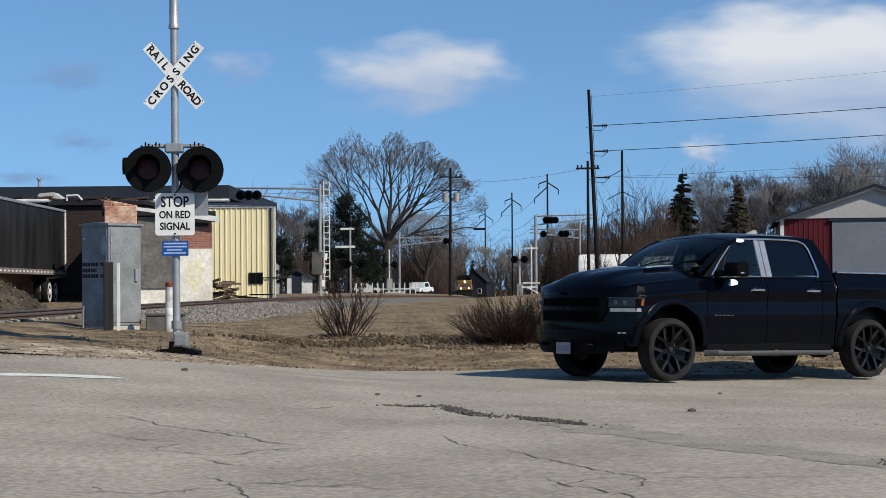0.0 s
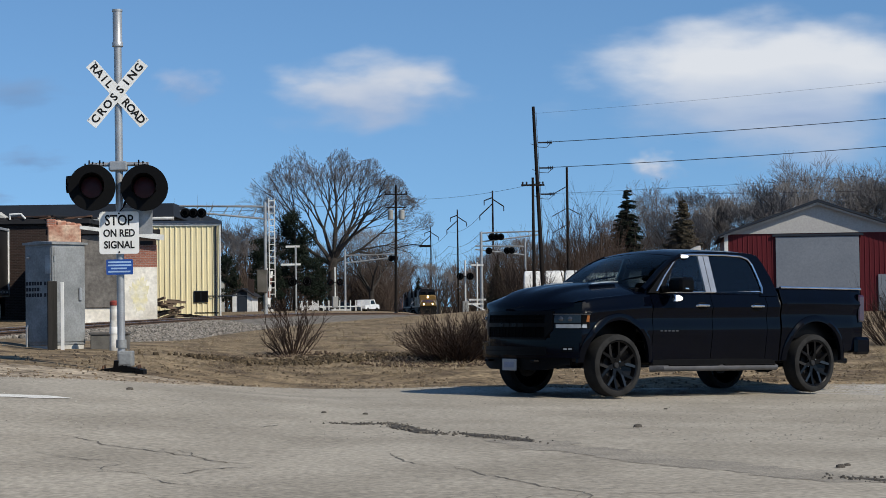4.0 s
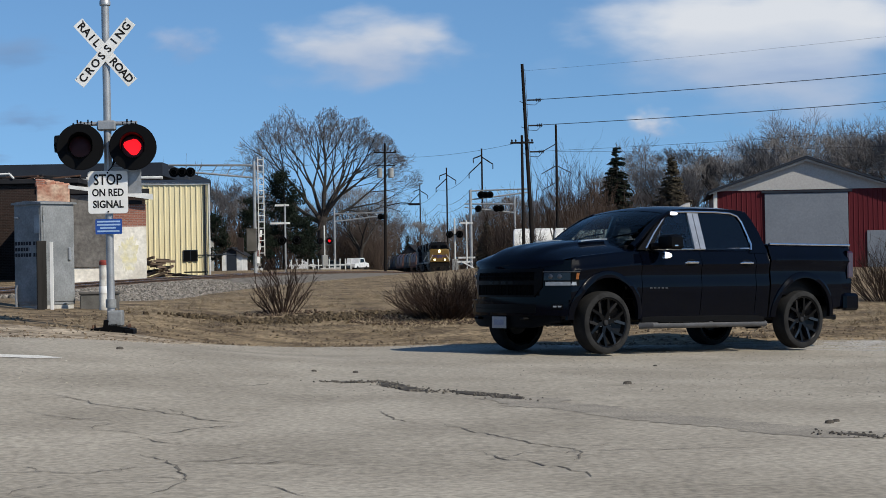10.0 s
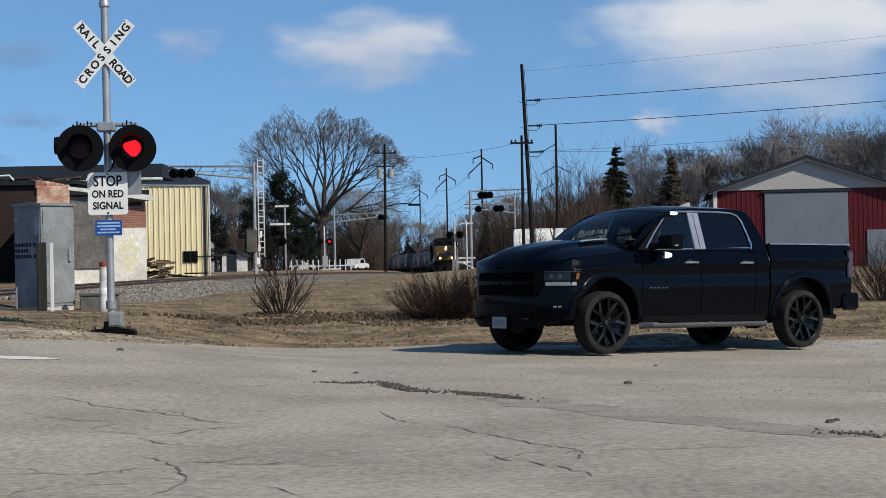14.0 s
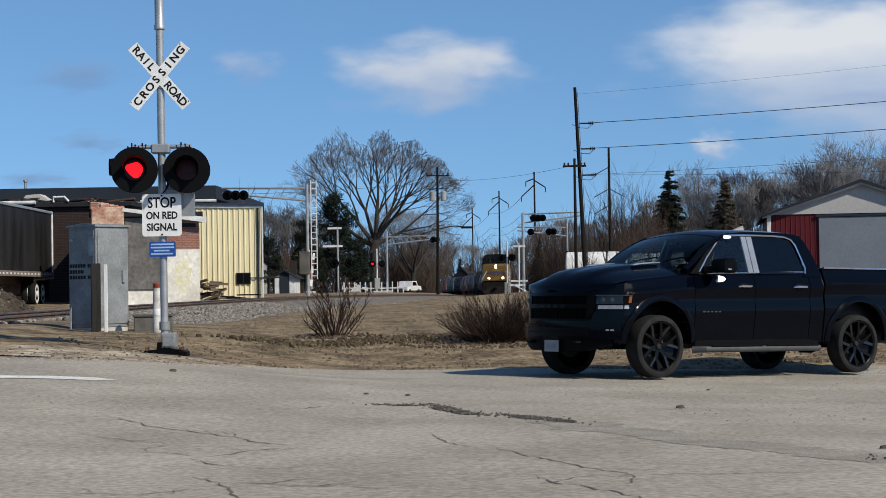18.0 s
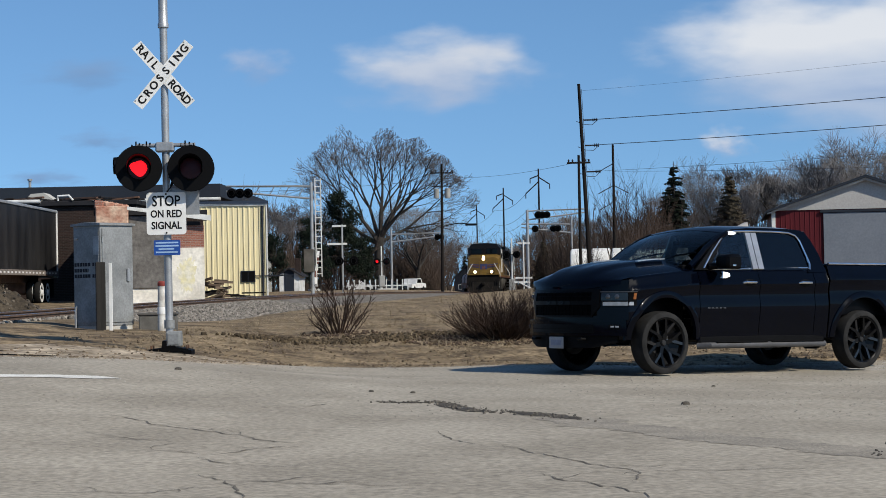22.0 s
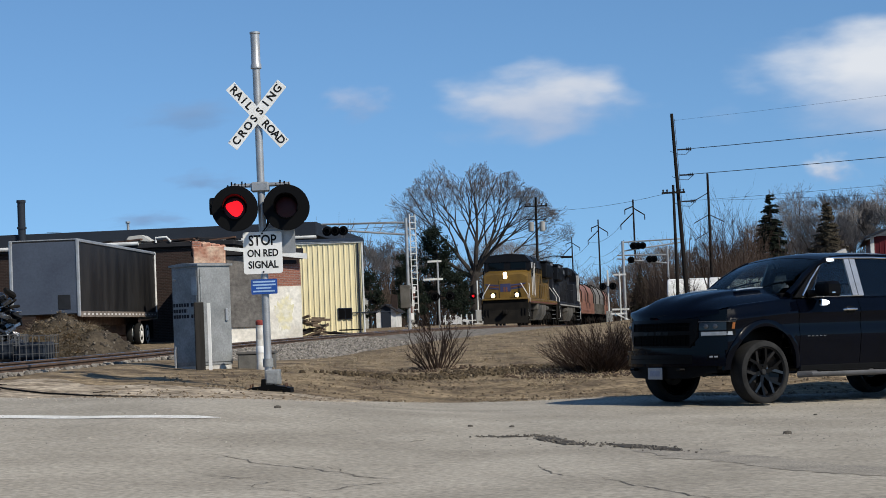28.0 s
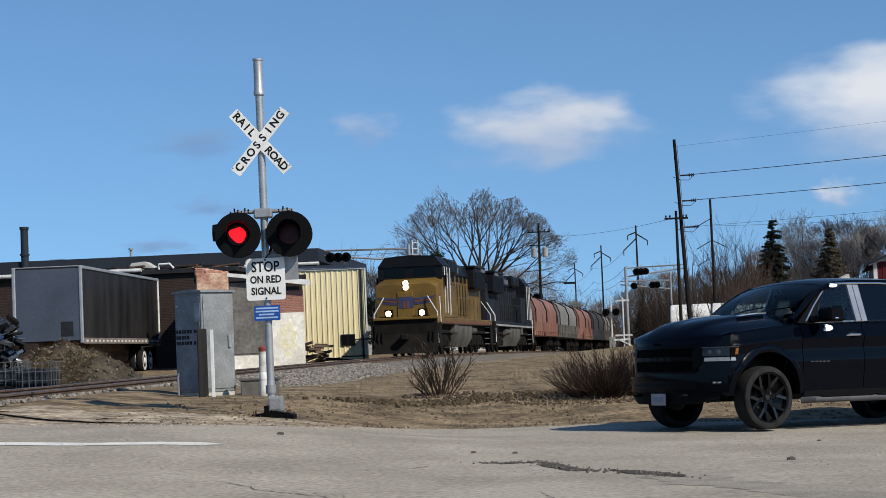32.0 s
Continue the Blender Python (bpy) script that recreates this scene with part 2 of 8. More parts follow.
def track_at(y):
    """x and the rail's height at y, by a smooth curve through TRACK."""
    y = min(max(y, TRACK[1][0] + .001), TRACK[-2][0] - .001)
    i = next(k for k in range(len(TRACK) - 1) if TRACK[k + 1][0] > y)
    (y0, *a), (y1, *b), (y2, *c), (y3, *d) = TRACK[max(i - 1, 0)], TRACK[i], TRACK[i + 1], TRACK[min(i + 2, len(TRACK) - 1)]
    t = (y - y1) / (y2 - y1)
    out = []
    for p0, p1, p2, p3 in zip(a, b, c, d):
        m1, m2 = (p2 - p0) / (y2 - y0) * (y2 - y1), (p3 - p1) / (y3 - y1) * (y2 - y1)
        out.append((2 * t**3 - 3 * t**2 + 1) * p1 + (t**3 - 2 * t**2 + t) * m1 + (-2 * t**3 + 3 * t**2) * p2 + (t**3 - t**2) * m2)
    return out


LAND = [(-100, -.2), (26.8, -.15), (31, .14), (36, .34), (44, .52), (60, .62), (100, .72), (165, .80), (190, .7), (230, .45), (300, 0), (420, -.9), (700, -1.8), (6000, -6)]
EDGE = 26.8      # where the pavement ends


def hz(x, y):
    """Height of the ground."""
    lot = (.055 - .027 * max(-7.0, min(6.0, x)) + .20 * ss(-.5, -5.0, x)) * ss(7, 23, y)
    far = next(a + (b - a) * (y - ya) / (yb - ya) for (ya, a), (yb, b) in zip(LAND, LAND[1:]) if yb >= y or yb == 6000)
    z = lot + max(0.0, far - lot) if y < 44 else far
    if y > 27:
        z += .03 * noise.noise((x * .5, y * .5, 0)) * ss(27, 30, y) + .07 * noise.noise((x * .13, y * .13, 3)) * ss(30, 40, y)
    z -= .11 * ss(22.5, 26, y) * (1 - ss(28.5, 33, y)) * ss(.5, -2.5, x)
    if y < 600:
        tx, tz = track_at(y)
        d = x - tx
        left = ss(-4, -12, d) * ss(55, 95, y) * (1 - ss(110, 200, y)) * .14
        z += left
        k = ss(7.0, 2.6, abs(d)) * ss(20, 30, y)
        z += (tz - .24 - .18 * ss(38, 52, y) - z) * k
        z += .12 * ss(3.0, 1.5, abs(d)) * ss(20, 30, y) * (1 - ss(38, 50, y))
    return z


def sheet(xs_of, ys, dz=0.0):
    mb, cols = MB(), None
    for y in ys:
        xs = xs_of(y)
        cols = len(xs)
        mb.v.extend((x, y, hz(x, y) + dz) for x in xs)
    mb.f = [(j * cols + i, j * cols + i + 1, (j + 1) * cols + i + 1, (j + 1) * cols + i) for j in range(len(ys) - 1) for i in range(cols - 1)]
    return mb


def steps(*spans):
    out = []
    for a, b, d in spans:
        k = max(1, round((b - a) / d))
        out += [a + (b - a) * i / k for i in range(k)]
    return out + [spans[-1][1]]


M_GROUND = material("dry_winter_grass", (0.245, 0.186, 0.116), 0.95, color2=(0.088, 0.065, 0.043), scale=1.3, grain=9, var=0.7, bump=1.0, dist=0.05, spec=0.1)
M_ASPHALT = material("old_bleached_asphalt", (0.325, 0.294, 0.243), 0.95, color2=(0.245, 0.22, 0.18), scale=0.55, grain=19, var=0.34, bump=0.55, dist=0.014, spec=0.15)
M_DIRT = material("pale_trodden_dirt", (.37, .31, .235), .95, color2=(.165, .13, .092), scale=1.7, grain=8, var=.7, bump=1.0, dist=0.04, spec=0.1)
M_CRACK = material("crack_filled_with_dirt", (0.15, 0.132, 0.108), 0.95, color2=(.11, .097, .08), scale=3, grain=40)
M_GRAVEL = material("loose_grey_gravel", (0.36, 0.34, 0.31), 0.95, color2=(0.26, 0.245, 0.22), scale=1.2, grain=26, var=0.4, bump=0.9, dist=0.03)

def road_edge(x):
    return EDGE + .22 * noise.noise((x * .35, 0, 5)) + .10 * noise.noise((x * 1.7, 0, 8)) + 1.0 * ss(-3.6, -1.0, x) + .8 * ss(2.2, 4.6, x) - 2.9 * ss(-2.6, -5.2, x) + .5 * ss(-6.5, -9, x)


us = [(abs(u) ** 1.35) * (1 if u > 0 else -1) for u in [i / 100 - 1 for i in range(201)]]
g_rows = steps((-60, 10, 5), (10, 24, 1), (24, 62, .5), (62, 130, 1.5), (130, 260, 5), (260, 700, 20), (700, 4800, 220))
ground = sheet(lambda y: [u * (34 + .62 * abs(y)) for u in us], g_rows)
ground.v = [(x, y, z - (.14 if y < road_edge(x) - .6 else 0)) for x, y, z in ground.v]
tagged(part("ground", ground, M_GROUND, smooth=60), "flattened dry tan winter grass on a low rising verge", "ground", kind="structure")


road = MB()
rx = steps((-70, -12, 2), (-12, 14, .2), (14, 70, 2))
rv = [i / 70 for i in range(71)]
for v in rv:
    for x in rx:
        e = road_edge(x)
        y = -50 + (e + 50) * (1 - (1 - v) ** 2.6)
        road.v.append((x, y, hz(x, y) + .012 - (.03 if v > .995 else 0)))
nc = len(rx)
road.f = [(j * nc + i, j * nc + i + 1, (j + 1) * nc + i + 1, (j + 1) * nc + i) for j in range(len(rv) - 1) for i in range(nc - 1)]
tagged(part("road", road, M_ASPHALT, smooth=60), "sun-bleached cracked asphalt lot and road before the crossing", "road", kind="structure")
# ---- the near crossing signal ----
M_RED_LENS = material("dark_red_lens", (0.035, 0.002, 0.002), 0.35, scale=8, grain=60, bump=0.05, spec=0.2)
M_RED_LIT = glow("lit_red_lens", (1.0, 0.006, 0.012), 1.5)
M_BLUE = material("blue_notice", (0.012, 0.062, 0.27), 0.45, color2=(0.010, 0.05, 0.22), scale=6, grain=50, bump=0.02)
M_SIGNBACK = material("bare_sign_back", (0.33, 0.34, 0.35), 0.5, 0.5, scale=4, grain=40, bump=0.04)
M_INK = material("black_sign_ink", (0.012, 0.012, 0.012), 0.6, scale=6, grain=60, bump=0)
M_GREYINK = material("faded_stencil_ink", (0.03, 0.03, 0.035), 0.8, scale=20, grain=60, bump=0)
FACE = pose(0, 0, 0, 90, 0, 0)          # turns the x-y plane to face -y
FLASHERS = []                           # (lamp, which side) of all flashing pairs


def sign_plate(w, h, r, thick=0.004):
    pts = []
    for cx, cy, a0 in ((w / 2 - r, h / 2 - r, 0), (-w / 2 + r, h / 2 - r, 90), (-w / 2 + r, -h / 2 + r, 180), (w / 2 - r, -h / 2 + r, 270)):
        pts += [(cx + r * math.cos(radians(a0 + k * 22.5)), cy + r * math.sin(radians(a0 + k * 22.5))) for k in range(5)]
    return MB().prism(pts, "z", 0, thick)


def flasher(parent, at, r, side, n=32):
    """One round flashing light: black backing disc, housing, visor and a lamp that turns its lit face to the road or away."""
    head = part("signal_head", MB().lathe([(0.02, .0), (r, .0), (r + .006, .008), (r, .016), (.02, .016)], at @ pose(0, 0, -.008), n), M_BLACK, parent, "round black backing disc")
    head.data.transform(at.inverted())
    head.matrix_basis = at
    part("housing", MB().lathe([(r * .22, -.22), (r * .42, -.20), (r * .5, -.012), (r * .5, -.008)], Matrix(), 20), M_BLACK, head)
    hood = MB()
    for rad in (r * .53, r * .515):
        hood.lathe([(rad, .008), (rad, .06), (rad, .30)], pose(0, 0, 0, 0, 0, -20), 18, arc=220 / 360, close=False)
    part("visor", hood, M_BLACK, head)
    part("lens_rim", MB().lathe([(r * .5, .006), (r * .52, .02), (r * .48, .026), (r * .47, .006)], Matrix(), 24, close=False), M_BLACK, head)
    lens = MB().lathe([(.001, .012), (r * .25, .010), (r * .46, .003), (r * .46, -.003)], Matrix(), 24)
    bulb = MB()
    rim = []
    for k in range(22):
        a = 2 * math.pi * k / 22
        rim.append((r * (.34 + .05 * math.sin(2 * a + .6) + .035 * math.sin(3 * a)) * math.cos(a), r * (.34 + .04 * math.sin(3 * a + 1)) * math.sin(a)))
    bulb.prism(rim, "z", -.018, -.008)
    lamp = part("lamp", lens, M_RED_LENS, head, "dark red lens, lit red on its other face")
    part("lit_face", bulb, M_RED_LIT, lamp, "glowing red face")
    lamp.matrix_basis = pose(0, 0, .012)
    FLASHERS.append((lamp, side))
    return head


BASE = (-4.61, 27.2, hz(-4.61, 27.2))
zb = BASE[2]
mast = thing("crossing_signal", pose(*BASE, 0, -.25, 2), "grey steel railroad crossing signal mast with flashing red lights", "crossing signal")
part("mast_pole", MB().lathe([(.055, .25), (.055, 4.66), (.057, 4.66)], Matrix(), 20), M_STEEL, mast, "galvanised steel pipe")
part("pole_cap", MB().lathe([(.068, 4.62), (.078, 4.63), (.078, 4.68), (.066, 4.70), (.066, 5.12), (.075, 5.13), (.075, 5.155), (.04, 5.16)], Matrix(), 20), M_STEEL, mast)
part("base_casting", MB().prism([(-.30, 0), (-.27, .05), (-.10, .07), (-.09, .17), (.09, .17), (.10, .07), (.27, .05), (.30, 0)], "y", -.14, .14).box(-.34, -.22, -.2, .2, -.05, .035, .01).box(.2, .33, -.2, .2, -.05, .035, .01), M_BLACK, mast, "black cast base plate on bolts")
for bx in (-.25, .25):
    for by in (-.11, .11):
        part("anchor_bolt", MB().tube((bx, by, .03), (bx, by, .10), .014, n=6), M_RUST, mast)
jb = part("junction_box", MB().box(-.04, .17, -.14, .11, .08, .30, .015).tube((0, 0, .34), (0, 0, .46), .075, n=16), M_ALU, mast, "cast aluminium junction box")
part("box_door", MB().box(-.015, .145, -.148, -.14, .11, .27, .006), M_ALU, jb)
# crossbuck
xb = thing("crossbuck", mast.matrix_basis @ pose(0, -.075, 4.30 - zb, 0, 0, 0), "white crossbuck sign with black railroad crossing lettering on mast", "railroad sign")
for ang, off, words, shift in ((-49, 0, ("RAIL", "ROAD"), 0), (49.5, -.012, ("CROSSING",), 0)):
    m = pose(0, off, 0) @ FACE @ pose(0, 0, 0, 0, 0, ang)
    blade = part("blade", MB().box(-.575, .575, -.084, .084, 0, .004, .0015), M_WHITE, xb, "white reflective blade", m)
    for i, wd in enumerate(words):
        x = 0 if len(words) == 1 else (-.335, .335)[i]
        for q, ch in enumerate(wd):
            me = lettering(ch, .155, M_INK, .001, .004)
            part("letter", me, None, blade, "black letter", pose(x + (q - (len(wd) - 1) / 2) * (.104 if len(words) == 2 else .135), 0, .0062))
    for bx in (-.54, .54):
        part("blade_rivet", MB().lathe([(.012, 0), (.008, .006), (.001, .007)], pose(bx, .07, .004), 8), M_STEEL, blade)
part("clamp", MB().box(-.09, .09, .0, .075, -.10, .10, .01), M_STEEL, xb)
# flashing lights on their cross arm
part("cross_arm", MB().tube((-.42, 0, 3.06 - zb + .24), (.42, 0, 3.06 - zb + .24), .03, n=12).box(-.14, .12, -.09, .07, 3.2 - zb, 3.34 - zb, .02), M_STEEL, mast, "cross arm with cast bracket")
for i in range(9):
    x = (-.42, -.37, -.32, -.27, -.22, .22, .28, .34, .40)[i]
    part("arm_bolt", MB().tube((x, -.02, 3.28 - zb), (x, -.02, 3.36 - zb - .02 * (i % 3)), .012, n=6), M_BLACK, mast)
flasher(mast, pose(-.36, -.20, 2.965 - zb) @ FACE @ pose(0, 0, 0, -4, 8, 0), .325, "L")
flasher(mast, pose(.375, -.20, 2.95 - zb) @ FACE @ pose(0, 0, 0, -4, 5, 0), .325, "R")
for sx in (-1, 1):
    part("drop_bracket", MB().tube((sx * .36, -.02, 3.30 - zb), (sx * .36, .02, 2.97 - zb), .022, n=8).tube((sx * .36, .02, 2.97 - zb), (sx * .36, -.2, 2.97 - zb), .03, n=8), M_BLACK, mast)
# the pair that faces the other road
for sx in (-1, 1):
    back = part("rear_signal_head", MB().lathe([(.02, 0), (.30, 0), (.305, .01), (.02, .014)], Matrix(), 28).lathe([(.15, .01), (.12, .27), (.11, .27), (.14, .01)], Matrix(), 20, close=False), M_BLACK, mast, "black light that faces away",
                pose(-.50, .16, 3.03 - zb) @ pose(0, 0, 0, 90, 0, -76) if sx < 0 else pose(sx * .36, .24, 2.97 - zb) @ FACE)
cable = MB()
for k in range(3):
    cable.path([(.05 + .02 * k, -.05, 2.95 - zb), (.09 + .02 * k, -.10, 2.78 - zb), (.06, -.09, 2.68 - zb), (.0, -.06, 2.62 - zb)], .009)
part("signal_cable", cable, M_BLACK, mast)
# stop on red signal
st = thing("stop_sign_panel", mast.matrix_basis @ pose(.0, -.085, 2.325 - zb), "white sign reading STOP ON RED SIGNAL in black", "road sign")
plate = part("plate", sign_plate(.56, .60, .04), M_WHITE, st, "", FACE)
for wd, z, sz, ww in (("STOP", .17, .21, .40), ("ON RED", -.01, .145, .445), ("SIGNAL", -.175, .145, .43)):
    me = lettering(wd, sz, M_INK, .001, .004)
    wmax = max(v.co.x for v in me.vertices) - min(v.co.x for v in me.vertices)
    me.transform(Matrix.Diagonal((ww / wmax, 1.0, 1, 1)))
    part("lettering", me, None, plate, "black letters", pose(0, z, .0062))
for z in (.275, -.275):
    part("bolt", MB().lathe([(.014, 0), (.012, .01), (.001, .011)], pose(0, z, .004), 8), M_BLACK, plate)
part("rear_panel", MB().box(.02, .46, .10, .106, -.02, .36, .002), M_SIGNBACK, st, "grey back of a second sign")
bl = thing("blue_notice_sign", mast.matrix_basis @ pose(0, -.075, 1.84 - zb), "small blue emergency notice sign with white lines of print", "sign")
plate = part("plate", sign_plate(.375, .215, .015), M_BLUE, bl, "", FACE)
for z, a, b in ((.07, -.16, .16), (.025, -.165, .165), (-.02, -.12, .10), (-.065, -.16, .15)):
    part("line_of_print", MB().box(a, b, z - .011, z + .011, .004, .0055), material("faded_white_print", (.30, .42, .62), .5, bump=0), plate)

# ---- cabinet and posts beside the track ----
CAB = (-7.0, 34.35, hz(-7.0, 34.35))
cab = thing("signal_cabinet", pose(*CAB, 0, 0, -39), "weathered grey aluminium railway signal cabinet with stencilled lines", "signal cabinet")
part("body", MB().box(-.375, .375, -.375, .375, .06, 1.86, .012), M_ALU, cab)
part("roof", MB().prism([(-.41, 1.85), (-.41, 1.885), (0, 1.915), (.41, 1.885), (.41, 1.85)], "y", -.41, .41), M_ALU, cab, "low pitched cap")
part("plinth", MB().box(-.36, .36, -.36, .36, -.1, .08, .01), M_CONCRETE, cab)
door = part("door", MB().box(.376, .392, -.34, .34, .12, 1.80, .006), M_ALU, cab, "lit door with latch")
part("latch", MB().box(.392, .43, .20, .26, .85, 1.08, .01), M_STEEL, door)
for z in (.3, .95, 1.6):
    part("hinge", MB().tube((.395, -.335, z - .05), (.395, -.335, z + .05), .012, n=8), M_STEEL, door)
part("side_panel", MB().box(-.34, .34, -.388, -.376, .12, 1.80, .005), M_ALU, cab)
for z, a, b in ((1.16, -.33, .33), (1.055, -.33, .06), (.955, -.33, .28)):
    k = a
    while k < b:
        wd = .045 + .02 * ((k * 37) % 1)
        part("stencil_bar", MB().box(k, min(k + wd, b), -.3915, -.388, z - .032, z + .032), M_GREYINK, cab)
        k += wd + (.018 if (int(k * 100) % 4) else .06)
part("handle", MB().tube((-.30, -.41, 1.62), (-.22, -.41, 1.62), .012, n=8).box(-.3, -.22, -.41, -.385, 1.6, 1.64), M_STEEL, cab)
part("placard", MB().box(.20, .36, -.395, -.388, 1.33, 1.66, .003), M_SIGNBACK, cab)
part("conduit", MB().path([(-.30, -.40, -.05), (-.30, -.40, .35), (-.28, -.385, .42)], .022, 8), M_STEEL, cab)
gx, gy = -6.82, 33.2
solid("square_post", MB().box(-.085, .085, -.085, .085, -.2, 1.19, .012), material("treated_post_wood", (.03, .028, .026), .85, color2=(.02, .019, .018), scale=2, grain=30, streak=(5, 5, .5), bump=.4), pose(gx, gy, hz(gx, gy), 0, 0, 12), "weathered grey-brown square timber post beside cabinet", "post")
solid("flat_marker_post", MB().box(-.03, .03, -.012, .012, -.2, 1.17, .004), M_WHITE, pose(gx + .17, gy + .02, hz(gx, gy)), "thin white flat marker post", "post")
bx, by = -6.05, 34.5
low = thing("low_cable_box", pose(bx, by, hz(bx, by), 0, 0, 4), "low dark grey concrete cable box in the grass", "cable box")
part("body", MB().box(-.33, .33, -.2, .2, -.1, .26, .015), material("grimy_concrete", (.12, .115, .105), .9, color2=(.08, .076, .07), scale=4, grain=30, bump=.3), low)
part("lid", MB().box(-.35, .35, -.22, .22, .26, .31, .012), material("grimy_lid", (.10, .095, .09), .8, scale=5), low)
px_, py_ = -5.83, 33.6
pp = thing("pipeline_marker", pose(px_, py_, hz(px_, py_), 0, 1, 0), "white round marker post with a red cap", "marker post")
part("tube", MB().lathe([(.075, -.2), (.075, .80), (.07, .81)], Matrix(), 18), material("dirty_white_tube", (.50, .49, .46), .6, color2=(.30, .28, .25), scale=6, grain=30, bump=.05), pp)
part("cap", MB().lathe([(.080, .79), (.082, .80), (.082, .85), (.06, .875), (.01, .88)], Matrix(), 18), material("red_cap", (.22, .04, .03), .6), pp, "faded red cap")
part("collar", MB().lathe([(.079, .30), (.082, .32), (.082, .40), (.079, .42)], Matrix(), 18), M_WHITE, pp)
# ---- the track: ballast, ties, rails ----
def along(y0, y1, step):
    out, y = [], y0
    while y < y1:
        x, z = track_at(y)
        x2, z2 = track_at(y + .5)
        d = Vector((x2 - x, .5, z2 - z)).normalized()
        out.append((Vector((x, y, z)), d, Vector((d.y, -d.x, 0)).normalized()))
        y += step(y) if callable(step) else step
    return out


bal = MB()
prof = [(-3.4, -.55), (-2.1, -.24), (-1.5, -.13), (-.7, -.15), (.7, -.15), (1.5, -.13), (2.3, -.26), (3.6, -.42), (4.8, -.60)]
rings = []
for p, d, s in along(2, 420, lambda y: .45 if y < 95 else 4):
    rings.append([p + s * ((a if abs(a) < 1.4 or p.y > 50 else math.copysign(1.5 + (abs(a) - 1.5) * .1, a) if p.y < 40 else a if a < 1.6 else 1.6 + (a - 1.6) * (.05 + .95 * ss(36, 50, p.y))) + .12 * ss(36, 50, p.y) * noise.noise((a * 2, p.y * 1.3, 0))) + Vector((0, 0, (-.16 - .3 * (abs(a) > 1.4) if p.y < 40 else b if a < 1.6 else -.13 + (b + .13) * (1.1 - .1 * ss(36, 50, p.y))) + (.05 * noise.noise((a * 3, p.y * 2.2, 4)) if p.y < 95 else 0))) for a, b in prof])
bal.loft(rings, closed=False, caps=False)
tagged(part("ballast_bed", bal, M_STONE, smooth=60), "grey crushed stone ballast under the railway track", "ballast", kind="structure")
rail_prof = [(-.07, -.172), (.07, -.172), (.07, -.160), (.012, -.145), (.010, -.045), (.036, -.034), (.036, -.004), (.028, 0), (-.028, 0), (-.036, -.004), (-.036, -.034), (-.010, -.045), (-.012, -.145), (-.07, -.160)]
for side in (-1, 1):
    r1, top = MB(), MB()
    rr, tt = [], []
    for p, d, s in along(2, 420, lambda y: 1.5 if y < 130 else 5):
        rr.append([p + s * (side * .7525 + a) + Vector((0, 0, b)) for a, b in rail_prof])
        tt.append([p + s * (side * .7525 + a) + Vector((0, 0, b)) for a, b in ((-.026, .001), (-.024, .004), (.024, .004), (.026, .001))])
    r1.loft(rr)
    top.loft(tt)
    rail = tagged(part("rail", r1, M_RAIL, smooth=20), "rusty steel rail with a polished head", "rail", "rails of the track")
    part("rail_head", top, M_RAILTOP, rail, "polished running surface")
tie_near = MB().box(-1.3, 1.3, -.115, .115, -.36, -.175, .012).mesh("tie", M_TIE)
ties = thing("tie_row", Matrix(), "dark creosoted wooden ties bedded in ballast", "ties", kind="structure")
rest = MB()
for i, (p, d, s) in enumerate(along(26, 300, .56)):
    m = Matrix(((s.x, d.x, 0, p.x), (s.y, d.y, 0, p.y), (0, 0, 1, p.z + .012 * math.sin(i * 1.7)), (0, 0, 0, 1)))
    if i < 130:
        part("tie", tie_near, None, ties, at=m)
    else:
        rest.box(-1.3, 1.3, -.115, .115, -.36, -.175, 0, m)
tagged(part("far_ties", rest, M_TIE, ties, smooth=0), kind="stuff")


def rocks(name, spots, mat, label, sizes, cat="gravel"):
    mb = MB()
    for x, y, z in spots:
        r = random.uniform(*sizes)
        a = random.random() * 6.28
        vs = []
        for k in range(3):
            vs.append((x + r * math.cos(a + k * 2.1) * random.uniform(.7, 1.2), y + r * math.sin(a + k * 2.1) * random.uniform(.7, 1.2), z - r * .3))
        for k in range(3):
            vs.append((x + .75 * r * math.cos(a + .9 + k * 2.1) * random.uniform(.6, 1.1), y + .75 * r * math.sin(a + .9 + k * 2.1), z + r * random.uniform(.35, .8)))
        mb.add(vs, [(3, 4, 5), (0, 1, 3), (1, 4, 3), (1, 2, 4), (2, 5, 4), (2, 0, 5), (0, 3, 5)])
    ob = part(name, mb.mesh(name, mat, 0, fix=False), None)
    return tagged(ob, label, cat, kind="stuff")


def speckled(name, c1, c2, rough=0.95):
    """Stones or blades of one heap, each its own shade."""
    m = material(name, c1, rough, color2=c2, scale=3, grain=30, var=.15, bump=0)
    nt = m.node_tree
    geo, mr = nt.nodes.new("ShaderNodeNewGeometry"), nt.nodes.new("ShaderNodeMix")
    mr.data_type = "RGBA"
    mr.inputs[6].default_value, mr.inputs[7].default_value = (*c1, 1), (*c2, 1)
    nt.links.new(geo.outputs["Random Per Island"], mr.inputs[0])
    hsv = next(k for k in nt.nodes if k.type == "HUE_SAT")
    nt.links.new(mr.outputs[2], hsv.inputs["Color"])
    return m


